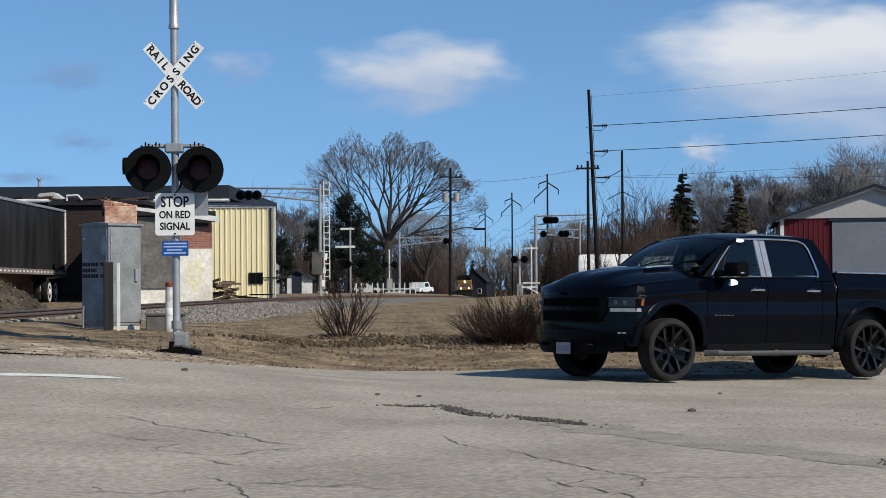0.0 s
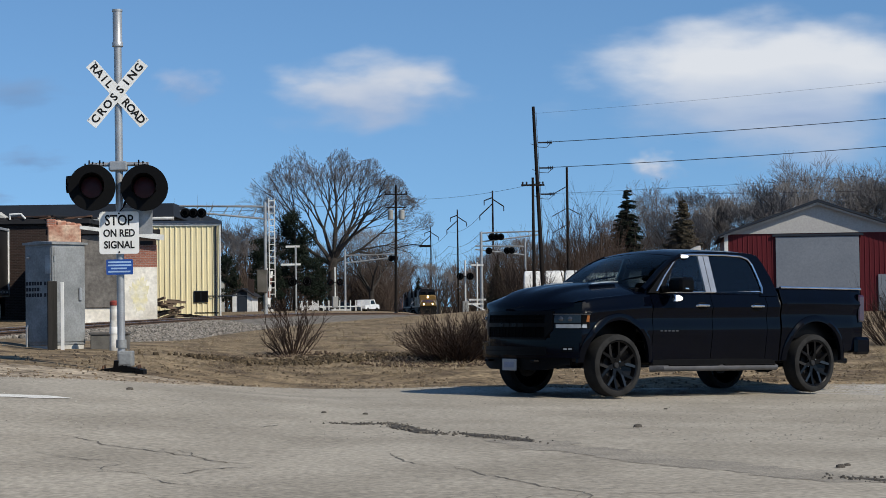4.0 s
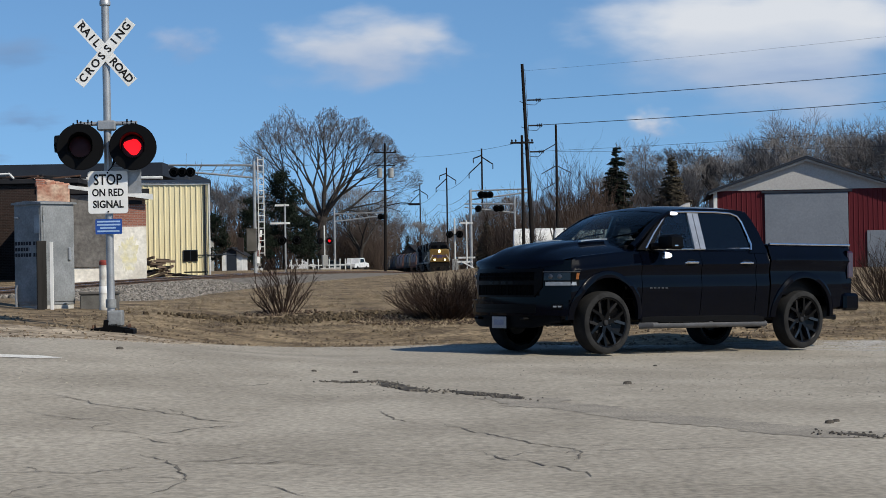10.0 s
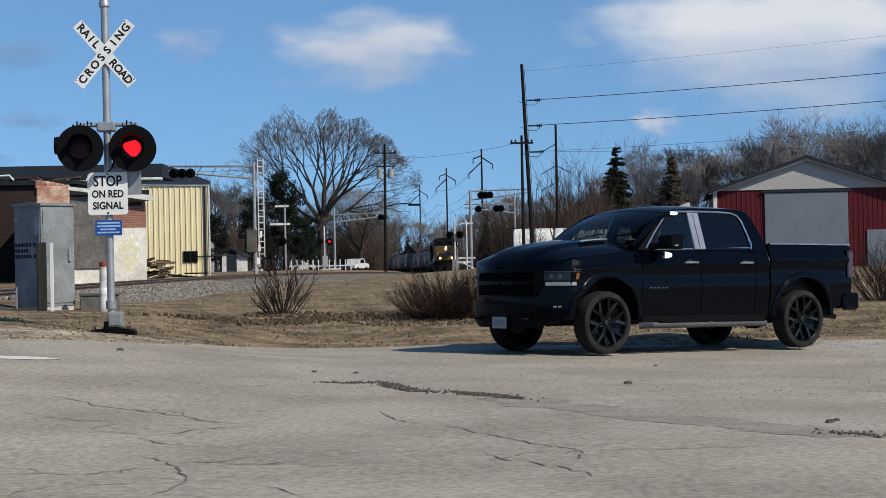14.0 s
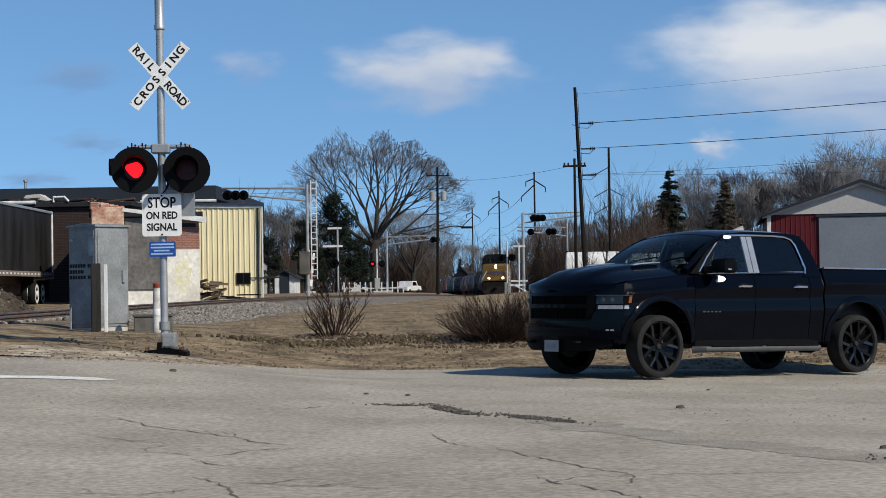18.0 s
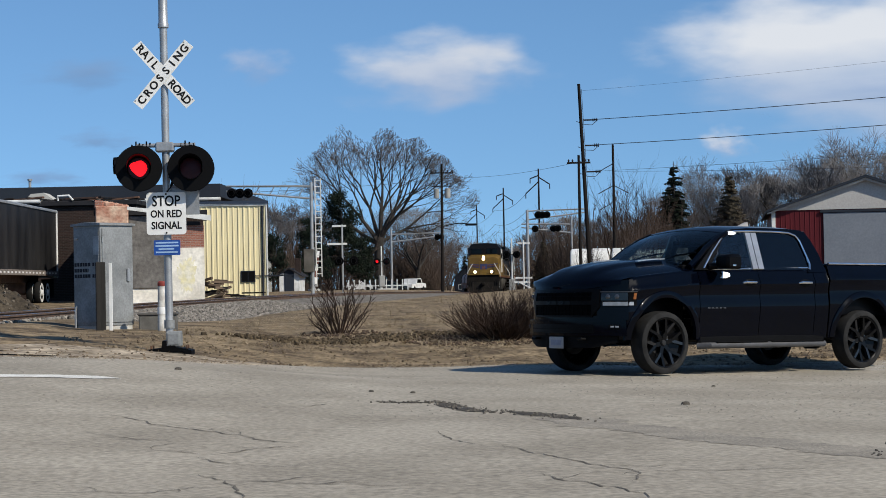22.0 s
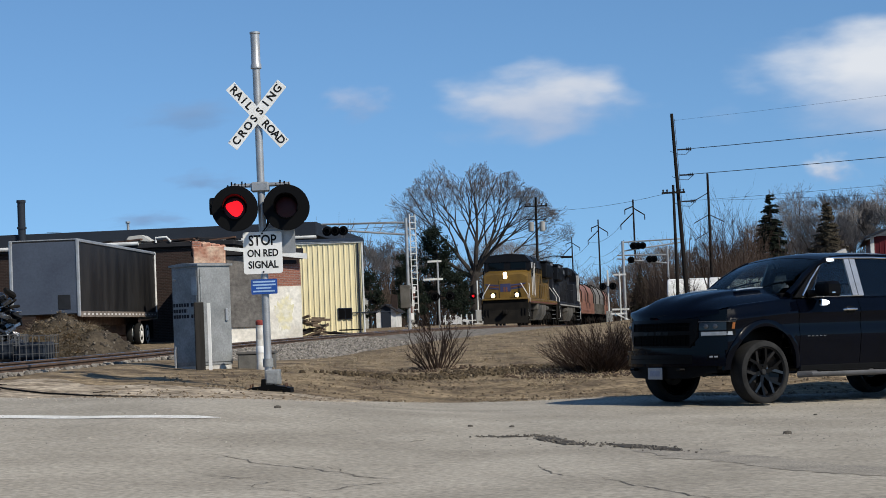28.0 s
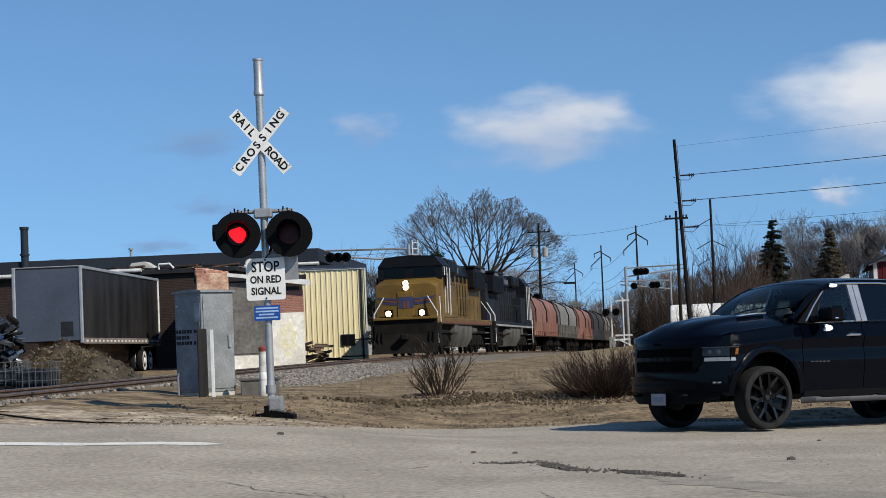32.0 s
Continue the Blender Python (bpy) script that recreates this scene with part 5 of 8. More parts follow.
# wheels
def road_wheel(c, s, name):
    w = part("wheel", MB().lathe([(.318, -.11), (.33, -.128), (.365, -.13), (.395, -.112), (.405, -.07), (.405, .07), (.395, .112), (.365, .13), (.33, .128), (.318, .11)], Matrix(), 48, close=False), M_TRUCKTYRE, truck, "black road tyre",
             pose(c, s * .875, .405) @ (pose(0, 0, 0, -90, 0, 0) if s > 0 else pose(0, 0, 0, 90, 0, 0)))
    rim = part("rim", MB().lathe([(.318, -.11), (.295, -.10), (.295, .06), (.322, .10), (.318, .118), (.304, .108), (.285, .05), (.03, -.05)], Matrix(), 48, close=False), M_RIM, w, "gloss black alloy rim")
    def bar(r0, a0, r1, a1, w0, w1, z0, z1, mat):
        p, q = Vector((r0 * math.cos(a0), r0 * math.sin(a0))), Vector((r1 * math.cos(a1), r1 * math.sin(a1)))
        n = Vector((p.y - q.y, q.x - p.x)).normalized()
        c = [p + n * w0, p - n * w0, q - n * w1, q + n * w1]
        part("spoke", MB().add([(*u, z) for u, z in zip(c, (z0, z0, z1, z1))] + [(*u, z - .05) for u, z in zip(c, (z0, z0, z1, z1))],
                               [(0, 1, 2, 3), (7, 6, 5, 4), (0, 4, 5, 1), (1, 5, 6, 2), (2, 6, 7, 3), (3, 7, 4, 0)]), mat, w)
    for k in range(6):
        a = math.pi / 3 * k + .2
        bar(.04, a, .165, a, .030, .026, .070, .082, M_RIM)
        bar(.145, a - .03, .308, a - .26, .020, .017, .083, .105, M_RIMCUT)
        bar(.145, a + .03, .308, a + .26, .020, .017, .084, .106, M_RIM)
    part("hub_cap", MB().lathe([(.038, .04), (.038, .082), (.03, .09), (.001, .092)], Matrix(), 20), M_STEP, w)
    for k in range(6):
        a = math.pi / 3 * k + .5
        part("lug_nut", MB().tube((.085 * math.cos(a), .085 * math.sin(a), .03), (.085 * math.cos(a), .085 * math.sin(a), .065), .011, n=6), M_CHROME, w)
    part("brake_disc", MB().lathe([(.18, -.02), (.18, 0), (.03, .0)], Matrix(), 24), M_STEP, w)
    return w


for c in (0.0, AX):
    for s in (1, -1):
        road_wheel(c, s, "wheel")
for c in (0.0, AX):
    part("wheel_well", MB().box(c - .57, c + .57, -.70, .70, .45, 1.0), M_TRIMBLACK, truck)
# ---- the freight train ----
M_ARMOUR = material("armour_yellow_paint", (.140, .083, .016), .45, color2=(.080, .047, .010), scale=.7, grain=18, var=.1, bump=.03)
M_LOCOGREY = material("dark_locomotive_grey", (.0065, .0075, .010), .5, color2=(.0045, .005, .0065), scale=.8, grain=18, bump=.03)
M_NAVY = material("dark_navy_paint", (.010, .013, .022), .45, color2=(.007, .009, .015), scale=.8, grain=18, bump=.03)
M_HOODGREY = material("dusty_grey_paint", (.016, .018, .024), .6, color2=(.010, .0115, .015), scale=.9, grain=18, bump=.03)
M_PALEGREY = material("pale_grey_paint", (.27, .27, .26), .6, color2=(.20, .20, .19), scale=.9, grain=18, bump=.03)
M_PALEBLUE = material("dusty_hatch_grey", (.10, .11, .125), .6, color2=(.07, .077, .09), scale=.9, grain=18, bump=.03)
M_GRIME = material("brake_dust_black", (.006, .0055, .005), .85, color2=(.012, .0105, .009), scale=2, grain=20, bump=.1)
M_TANK = material("dusty_fuel_tank", (.11, .105, .096), .7, color2=(.06, .056, .05), scale=1.2, grain=15, bump=.05)
M_WINGBLUE = material("emblem_blue", (.045, .05, .11), .5, bump=0)
M_WINGRED = material("emblem_red", (.13, .05, .035), .5, bump=0)
M_HEADLIGHT = glow("lit_headlight", (1.0, .70, .36), 7.0)
M_SALMON = material("faded_salmon_red_cover", (.215, .105, .078), .6, color2=(.15, .073, .054), scale=.7, grain=14, var=.12, bump=.04)
M_SILVER = material("dull_silver_cover", (.165, .16, .155), .75, .0, (.115, .11, .105), scale=.8, grain=14, bump=.04)
M_CHARCOAL = material("charcoal_cover", (.042, .044, .05), .75, color2=(.03, .031, .035), scale=.8, grain=14, bump=.04)

AXLE = MB().tube((-.75, 0, 0), (.75, 0, 0), .08, n=8)
for s_ in (-1, 1):
    AXLE.lathe([(.06, -.07), (.50, -.07), (.53, -.05), (.50, -.03), (.50, .06), (.06, .06)], pose(s_ * .78, 0, 0, 0, 90 * s_, 0), 20)
AXLE = AXLE.mesh("wheelset", M_GRIME)


def bogie(parent, y, axles, gap):
    half = gap * (axles - 1) / 2
    mb = MB()
    for s in (-1, 1):
        mb.prism([(-half - .5, .42), (-half - .35, .82), (-half + .3, .95), (half - .3, .95), (half + .35, .82), (half + .5, .42), (half + .2, .36), (half - .3, .62), (-half + .3, .62), (-half - .2, .36)], "x", s * 1.02 - .08, s * 1.02 + .08)
        for k in range(axles):
            mb.box(s * 1.05 - .1, s * 1.05 + .14, -half + k * gap - .16, -half + k * gap + .16, .36, .68, .03)
            if k < axles - 1:
                for q in (-.14, .14):
                    mb.tube((s * 1.1, -half + (k + .5) * gap + q, .45), (s * 1.1, -half + (k + .5) * gap + q, .78), .08, n=8)
    mb.box(-1.0, 1.0, -.4, .4, .55, 1.0, .05)
    b = part("bogie", mb, M_GRIME, parent, "grimy cast steel bogie", pose(0, y, 0))
    for k in range(axles):
        part("wheelset", AXLE, None, b, at=pose(0, -half + k * gap, .51))
    return b


def locomotive(label, cabm, hoodm, noseside, roofm, flip, lit):
    """A six-axle diesel, its nose at y = 0 and its tail at y = 19.4; flip: cab at the tail."""
    t = thing("locomotive", Matrix(), label, "locomotive", "locomotives of the freight train")
    L, K = 19.4, 19.4 / 22.2
    f = (lambda y: L - y * K) if flip else (lambda y: y * K)

    def b(mb, x0, x1, y0, y1, z0, z1, bev=0.0):
        a, c = sorted((f(y0), f(y1)))
        return mb.box(x0, x1, a, c, z0, z1, bev)

    part("frame_sill", b(MB(), -1.52, 1.52, .75, 21.4, 1.42, 1.72, .03), hoodm, t, "deep side sill")
    part("underframe", b(MB(), -1.2, 1.2, .8, 21.3, 1.0, 1.45, .03), M_GRIME, t)
    part("plow", MB().prism([(f(.35), .12), (f(.75), .12), (f(1.0), 1.0), (f(.7), 1.0)], "x", -1.45, 1.45), M_GRIME, t, "black snow plow")
    part("pilot", b(MB(), -1.5, 1.5, .72, 1.0, .55, 1.72, .04), M_GRIME, t, "black pilot sheet")
    part("tail_pilot", b(MB(), -1.5, 1.5, 21.3, 21.55, .5, 1.7, .04), M_GRIME, t)
    for y in (.15, 21.7):
        part("coupler", b(MB(), -.16, .16, y - .15, y + .6, .72, 1.02, .05), M_GRIME, t)
    for x in (-1.3, -1.1, 1.1, 1.3):
        part("hose", MB().path([(x, f(.70), 1.1), (x, f(.52), .8), (x * .98, f(.55), .55)], .03, 6), M_BLACK, t)
    # nose
    n = part("nose", MB().loft([[(-w, f(y), z0), (w, f(y), z0), (w, f(y), z1 - .16), (w - .28, f(y), z1), (-w + .28, f(y), z1), (-w, f(y), z1 - .16)] for y, w, z0, z1 in ((1.18, 1.40, 1.72, 3.30), (1.35, 1.48, 1.72, 3.42), (2.75, 1.5, 1.72, 3.62))]), noseside, t, "wide nose")
    part("nose_door", b(MB(), -.42, .32, 1.13, 1.2, 1.76, 2.95, .02), noseside, n)
    part("anti_climber", b(MB(), -1.5, 1.5, .55, 1.2, 1.66, 1.78, .02), noseside, t)
    if lit:
        part("emblem_shield", b(MB(), -.34, .34, 1.115, 1.13, 2.20, 2.72), M_WINGBLUE, n, "blue shield emblem")
        for s in (-1, 1):
            for k in range(3):
                part("emblem_wing", MB().prism([(s * .36, 2.34 + k * .11), (s * (1.05 + .12 * k), 2.42 + k * .12), (s * (1.1 + .13 * k), 2.50 + k * .12), (s * .36, 2.43 + k * .11)], "y", f(1.155), f(1.17)), (M_WINGBLUE, M_WINGRED, M_WINGBLUE)[k], n)
            part("emblem_stripe", b(MB(), s * .02, s * .13, 1.108, 1.116, 2.2, 2.5), M_WINGRED, n)
    hl = part("headlight_box", b(MB(), -.13, .13, 1.14, 1.4, 3.05, 3.46, .02), M_BLACK, n)
    for z in (3.16, 3.35):
        part("headlight", MB().lathe([(.135, 0), (.13, .02), (.001, .03)], pose(0, f(1.135), z, 90 if not flip else -90, 0, 0), 16), M_HEADLIGHT if lit else M_DARKGLASS, hl, "bright headlight" if lit else "")
    for s in (-1, 1):
        dl = part("ditch_light_box", b(MB(), s * .78 - .19, s * .78 + .19, .70, .95, 1.77, 2.15, .02), M_BLACK, t)
        part("ditch_light", MB().lathe([(.135, 0), (.128, .02), (.001, .03)], pose(s * .78, f(.695), 1.96, 90 if not flip else -90, 0, 0), 16), M_HEADLIGHT if lit else M_DARKGLASS, dl, "bright ditch light" if lit else "")
        part("step_well", b(MB(), s * 1.52 - .04, s * 1.52 + .04, .8, 1.5, .35, 1.5, .02), M_GRIME, t)
        for z in (.45, .75, 1.05, 1.35):
            part("step", b(MB(), s * 1.35 - .16, s * 1.35 + .16, .85, 1.45, z - .02, z + .02), M_STEEL, t)
        part("stair_rail", MB().path([(s * 1.02, f(1.02), 2.72), (s * 1.48, f(.85), 1.95), (s * 1.50, f(.82), .55)], .028, 6), M_TRIMWHITE, t, "white stair handrail")
        part("stair_rail", MB().path([(s * 1.5, f(1.6), 2.7), (s * 1.53, f(1.55), 1.5), (s * 1.53, f(1.5), .5)], .022, 6), M_TRIMWHITE, t)
    # cab
    c = part("cab", b(MB(), -1.52, 1.52, 2.7, 5.2, 1.72, 3.62, .03), cabm, t, "crew cab")
    part("cab_top", MB().loft([[(-w, f(y), 3.55), (w, f(y), 3.55), (w, f(y), 4.2), (w - .35, f(y), 4.58), (-w + .35, f(y), 4.58), (-w, f(y), 4.2)] for y, w in ((2.72, 1.5), (5.2, 1.52))]), roofm, c)
    part("cab_roof", MB().loft([[(-1.54, f(y), 4.16), (1.54, f(y), 4.16), (1.18, f(y), 4.62), (0, f(y), 4.70), (-1.18, f(y), 4.62)] for y in (2.55, 5.25)]), roofm, t, "dark cab roof")
    part("brow", b(MB(), -1.525, 1.525, 2.62, 2.72, 3.56, 4.24, .02), roofm, c, "dark window band")
    for s in (-1, 1):
        part("windscreen", b(MB(), s * .72 - .50, s * .72 + .50, 2.605, 2.62, 3.70, 4.14, .01), M_TINT, c)
        for y in (3.0, 3.95):
            part("side_window", b(MB(), s * 1.525 - .012, s * 1.525 + .012, y, y + .72, 3.05, 3.85, .008), M_TINT, c)
        part("cab_mirror", b(MB(), s * 1.62 - .04, s * 1.62 + .04, 2.85, 2.92, 3.2, 3.7, .01), M_BLACK, c)
        part("panel_band", b(MB(), s * 1.525 - .008, s * 1.525 + .008, 4.75, 5.15, 1.9, 3.4), M_WINGRED if lit else M_PALEGREY, c)
    part("horn", MB().tube((.3, f(4.2), 4.7), (.3, f(3.8), 4.82), .06, n=8).tube((.3, f(4.2), 4.7), (.3, f(4.2), 4.6), .03, n=6), M_STEEL, t)
    # long hood
    h = part("long_hood", b(MB(), -.98, .98, 5.2, 21.0, 1.72, 4.2, .05), hoodm, t, "long engine hood")
    part("hood_roof", MB().loft([[(-1.06, f(y), 3.95), (1.06, f(y), 3.95), (.9, f(y), 4.52), (-.9, f(y), 4.52)] for y in (5.2, 21.0)]), roofm, t, "dark hood roof")
    part("inverter_cabinet", b(MB(), -1.5, .1, 5.25, 7.6, 1.72, 3.5, .04).box(-.1, 1.5, *sorted((f(5.25), f(7.6))), 1.72, 3.3, .04), hoodm, t)
    part("radiator_section", b(MB(), -1.38, 1.38, 15.8, 20.2, 3.35, 4.48, .08), roofm, t, "flared radiator section")
    part("radiator_roof", b(MB(), -1.42, 1.42, 15.7, 20.3, 4.46, 4.58, .02), roofm, t)
    for s in (-1, 1):
        part("radiator_grille", b(MB(), s * 1.385 - .01, s * 1.385 + .01, 16.0, 20.0, 3.4, 4.25), M_BLACK, t)
        for k in range(9):
            y = 8.0 + k * .84
            part("hood_door", b(MB(), s * .985 - .012, s * .985 + .012, y, y + .76, 1.95, 3.55, .01), hoodm, h)
        for k in range(7):
            part("dark_panel", b(MB(), s * .992 - .012, s * .992 + .012, 8.1 + k * 1.05, 8.45 + k * 1.05, 1.9, 3.5), M_GRIME, h, "dark louvred panel")
        for k in range(5):
            part("louvre", b(MB(), s * 1.0 - .008, s * 1.0 + .008, 8.2 + k * 1.5, 9.0 + k * 1.5, 3.6, 3.95), M_BLACK, h)
        part("walkway_rail", MB().path([(s * 1.47, f(y), 2.75) for y in (7.8, 10, 13, 15.7)], .018, 6), hoodm, t)
        for y in (7.8, 9.4, 11, 12.6, 14.2, 15.7):
            part("stanchion", MB().tube((s * 1.47, f(y), 1.70), (s * 1.47, f(y), 2.76), .018, n=6), hoodm, t)
        part("roof_hatch", b(MB(), s * 1.0 - .03, s * 1.0 + .03, 10.2, 12.0, 3.98, 4.34, .01), M_PALEBLUE, t, "pale dusty roof hatch")
        part("roof_hatch", b(MB(), s * 1.39 - .03, s * 1.39 + .03, 18.4, 20.0, 4.28, 4.46, .01), M_PALEBLUE, t, "pale dusty roof hatch")
        part("number_board", b(MB(), s * 1.02 - .26, s * 1.02 + .26, 2.60, 2.72, 4.22, 4.44, .01), M_BLACK, c, "black number board")
        part("cab_side_door", b(MB(), s * 1.53 - .012, s * 1.53 + .012, 4.80, 5.16, 1.85, 3.75, .01), M_PALEGREY if lit else M_BLACK, c)
        for y in (2.95, 3.78, 4.72):
            part("cab_grab_rail", MB().path([(s * 1.56, f(y), 1.95), (s * 1.58, f(y), 2.0), (s * 1.58, f(y), 4.05), (s * 1.56, f(y), 4.1)], .02, 6), M_TRIMWHITE, c, "pale grab rail")
        part("rear_stair_rail", MB().path([(s * 1.0, f(21.0), 2.78), (s * 1.46, f(21.3), 2.05), (s * 1.5, f(21.4), .55)], .028, 6), M_TRIMWHITE, t, "white stair handrail")
        part("rear_step_well", b(MB(), s * 1.50 - .04, s * 1.50 + .04, 20.6, 21.3, .35, 1.5, .02), M_GRIME, t)
        for z in (.45, .75, 1.05, 1.35):
            part("step", b(MB(), s * 1.35 - .16, s * 1.35 + .16, 20.65, 21.25, z - .02, z + .02), M_STEEL, t)
        part("air_reservoir", MB().tube((s * 1.28, f(13.8), 1.15), (s * 1.28, f(15.4), 1.15), .17, n=12), M_TANK, t, "dusty air reservoir")
        part("sand_box", b(MB(), s * 1.2 - .28, s * 1.2 + .28, 6.9, 7.7, 1.0, 1.45, .03), M_TANK, t)
        part("frame_stripe", b(MB(), s * 1.525 - .006, s * 1.525 + .006, .8, 21.3, 1.46, 1.56), M_WINGRED if lit else M_PALEGREY, t, "thin stripe along the sill")
    for y in (9.5, 12.2, 14.5):
        part("roof_fan", MB().tube((0, f(y), 4.40), (0, f(y), 4.60), .55, n=20), M_LOCOGREY, t)
    part("exhaust_stack", b(MB(), -.3, .3, 10.4, 11.2, 4.4, 4.75, .04), M_BLACK, t)
    part("dynamic_brake_hump", b(MB(), -1.3, 1.3, 6.2, 9.6, 3.9, 4.62, .12), roofm, t)
    ft = MB().prism([(-1.42, 1.42), (1.42, 1.42), (1.42, .80), (1.12, .32), (-1.12, .32), (-1.42, .80)], "y", *sorted((f(8.0), f(13.4))))
    part("fuel_tank", ft, M_TANK, t, "dusty grey fuel tank")
    bogie(t, f(4.3), 3, 1.85)
    bogie(t, f(17.6), 3, 1.85)
    return t, L


def coil_car(label, coverm, bodym):
    """A coil car: low trough body under two rounded steel covers."""
    t = thing("coil_car", Matrix(), label, "freight car", "coil cars of the freight train")
    L = 15.2
    part("frame_sill", MB().box(-1.45, 1.45, .7, L - .7, 1.0, 1.35, .03), bodym, t)
    part("trough", MB().prism([(-1.5, 1.3), (-1.5, 1.95), (1.5, 1.95), (1.5, 1.3)], "y", .9, L - .9), bodym, t, "low trough sides")
    for s in (-1, 1):
        for k in range(12):
            y = 1.1 + k * (L - 2.2) / 11
            part("side_post", MB().box(s * 1.5 - .05, s * 1.5 + .05, y - .06, y + .06, 1.0, 1.95, .01), bodym, t)
        part("end_ladder", MB().path([(s * 1.35, .66, 1.1), (s * 1.35, .66, 2.6)], .025, 6).path([(s * 1.0, .66, 1.1), (s * 1.0, .66, 2.6)], .025, 6), M_GRIME, t)
        part("end_platform", MB().box(-1.4, 1.4, .55 if s < 0 else L - .95, .95 if s < 0 else L - .55, 1.3, 1.38), M_GRIME, t)
    sec = [(-1.46, 1.92), (-1.46, 2.75), (-1.22, 3.35), (-.75, 3.66), (0, 3.76), (.75, 3.66), (1.22, 3.35), (1.46, 2.75), (1.46, 1.92)]
    for y0, y1 in ((.95, L / 2 - .05), (L / 2 + .05, L - .95)):
        c = part("cover", MB().loft([[(x, y, z) for x, z in sec] for y in (y0, y1)]), coverm, t, "rounded steel cover")
        for y in (y0 + .06, y1 - .06):
            part("cover_rib", MB().path([(x * 1.015, y, 1.92 + (z - 1.92) * 1.012) for x, z in sec], .05, 6), M_GRIME, c, "dark stiffening hoop")
        part("lifting_eye", MB().path([(-.2, (y0 + y1) / 2, 3.7), (-.12, (y0 + y1) / 2, 4.05), (.12, (y0 + y1) / 2, 4.05), (.2, (y0 + y1) / 2, 3.7)], .04, 6), M_GRIME, c)
    for y in (.2, L - .2):
        part("coupler", MB().box(-.15, .15, y - .3, y + .3, .75, 1.0, .04), M_GRIME, t)
    bogie(t, 2.3, 2, 1.75)
    bogie(t, L - 2.3, 2, 1.75)
    return t, L


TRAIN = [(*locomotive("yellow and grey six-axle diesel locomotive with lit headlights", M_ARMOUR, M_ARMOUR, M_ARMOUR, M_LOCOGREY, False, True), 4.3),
         (*locomotive("dark navy and grey diesel locomotive coupled second, cab trailing", M_NAVY, M_HOODGREY, M_NAVY, M_LOCOGREY, True, False), 4.3)]
first = {}
for kind in "srsdrsdrs":
    mats = {"s": (M_SALMON, M_SALMON, "faded salmon red coil car with rounded steel covers"), "r": (M_SILVER, M_TANK, "coil car with dull silver covers on a dusty body"), "d": (M_CHARCOAL, M_CHARCOAL, "charcoal coil car with rounded steel covers")}[kind]
    if kind in first:
        TRAIN.append((copy_thing(first[kind], Matrix()), 15.2, 2.3))
    else:
        first[kind] = coil_car(mats[2], *mats[:2])[0]
        TRAIN.append((first[kind], 15.2, 2.3))
# length along the rails, counted from y = 60
RUN = [(0.0, 60.0)]
for k in range(1, 1600):
    y = 60 + k * .5
    (xa, za), (xb_, zb_) = track_at(y - .5), track_at(y)
    RUN.append((RUN[-1][0] + math.hypot(.5, xb_ - xa), y))


def on_rails(s):
    i = min(max(int(s / .502), 0), len(RUN) - 2)
    while RUN[i][0] > s and i > 0:
        i -= 1
    while RUN[i + 1][0] < s and i < len(RUN) - 2:
        i += 1
    (s0, y0), (s1, y1) = RUN[i], RUN[i + 1]
    y = y0 + (y1 - y0) * (s - s0) / (s1 - s0)
    x, z = track_at(y)
    return Vector((x, y, z))


def train_rows(start, length, pivot):
    rows = []
    for k in range(33):
        t, tau = float(k), 32.0 - k
        s = 27.0 + 9.2 * tau + start
        p, q = on_rails(s + pivot), on_rails(s + length - pivot)
        d = (q - p).normalized()
        o = p - d * pivot
        side = Vector((d.y, -d.x, 0)).normalized()
        up = side.cross(d)
        rows.append((t, Matrix(((side.x, d.x, up.x, o.x), (side.y, d.y, up.y, o.y), (side.z, d.z, up.z, o.z + .004), (0, 0, 0, 1)))))
    return rows
# ---- poles and wires ----
M_WIRE = material("weathered_wire", (.05, .05, .055), .6, .4, bump=0)
M_INSUL = material("dark_insulator", (.03, .03, .035), .3, bump=0)


def wooden_pole(x, y, h, lean, r, label, group=""):
    z = hz(x, y)
    t = thing("utility_pole", pose(x, y, z, 0, lean, 0), label, "utility pole", group)
    part("shaft", MB().tube((0, 0, -.4), (0, 0, h), r * 1.25, r * .8, n=12), M_DARKWOOD, t, "dark wooden shaft")
    return t


def top_of(t, x, z):
    return t.matrix_basis @ Vector((x, 0, z))


tall = wooden_pole(6.32, 124, 13.25, -2.3, .125, "tall leaning dark wooden power pole with side insulators", "power poles")
for z in (10.9, 9.25, 7.55):
    ins = part("strain_insulator", MB().tube((.15, 0, z), (.75, 0, z - .02), .05, n=8).lathe([(.05, 0), (.12, .02), (.12, .05), (.05, .07), (.05, .12), (.12, .14), (.12, .17), (.05, .19), (.05, .24), (.12, .26), (.12, .3), (.05, .32)], pose(.75, 0, z - .02, 0, 90, 0), 10), M_INSUL, tall, "long dark strain insulator")
    part("jumper_loop", MB().path([(1.1, 0, z - .02), (.7, -.1, z - .35), (.2, -.1, z - .3), (-.3, 0, z - .05)], .02, 5), M_WIRE, tall)
part("ground_wire", MB().tube((.2, -.1, 0), (.15, -.1, 12.9), .015, n=5), M_WIRE, tall)
side = wooden_pole(5.67, 123.6, 8.6, 0, .10, "shorter wooden pole with a small double crossarm", "power poles")
part("crossarm", MB().box(-.75, .75, -.06, .06, 8.05, 8.17, .01), M_DARKWOOD, side)
for x in (-.65, -.4, .4, .65):
    part("pin_insulator", MB().lathe([(.03, 8.17), (.06, 8.22), (.06, 8.3), (.02, 8.34)], pose(x, 0, 0), 8), M_INSUL, side)
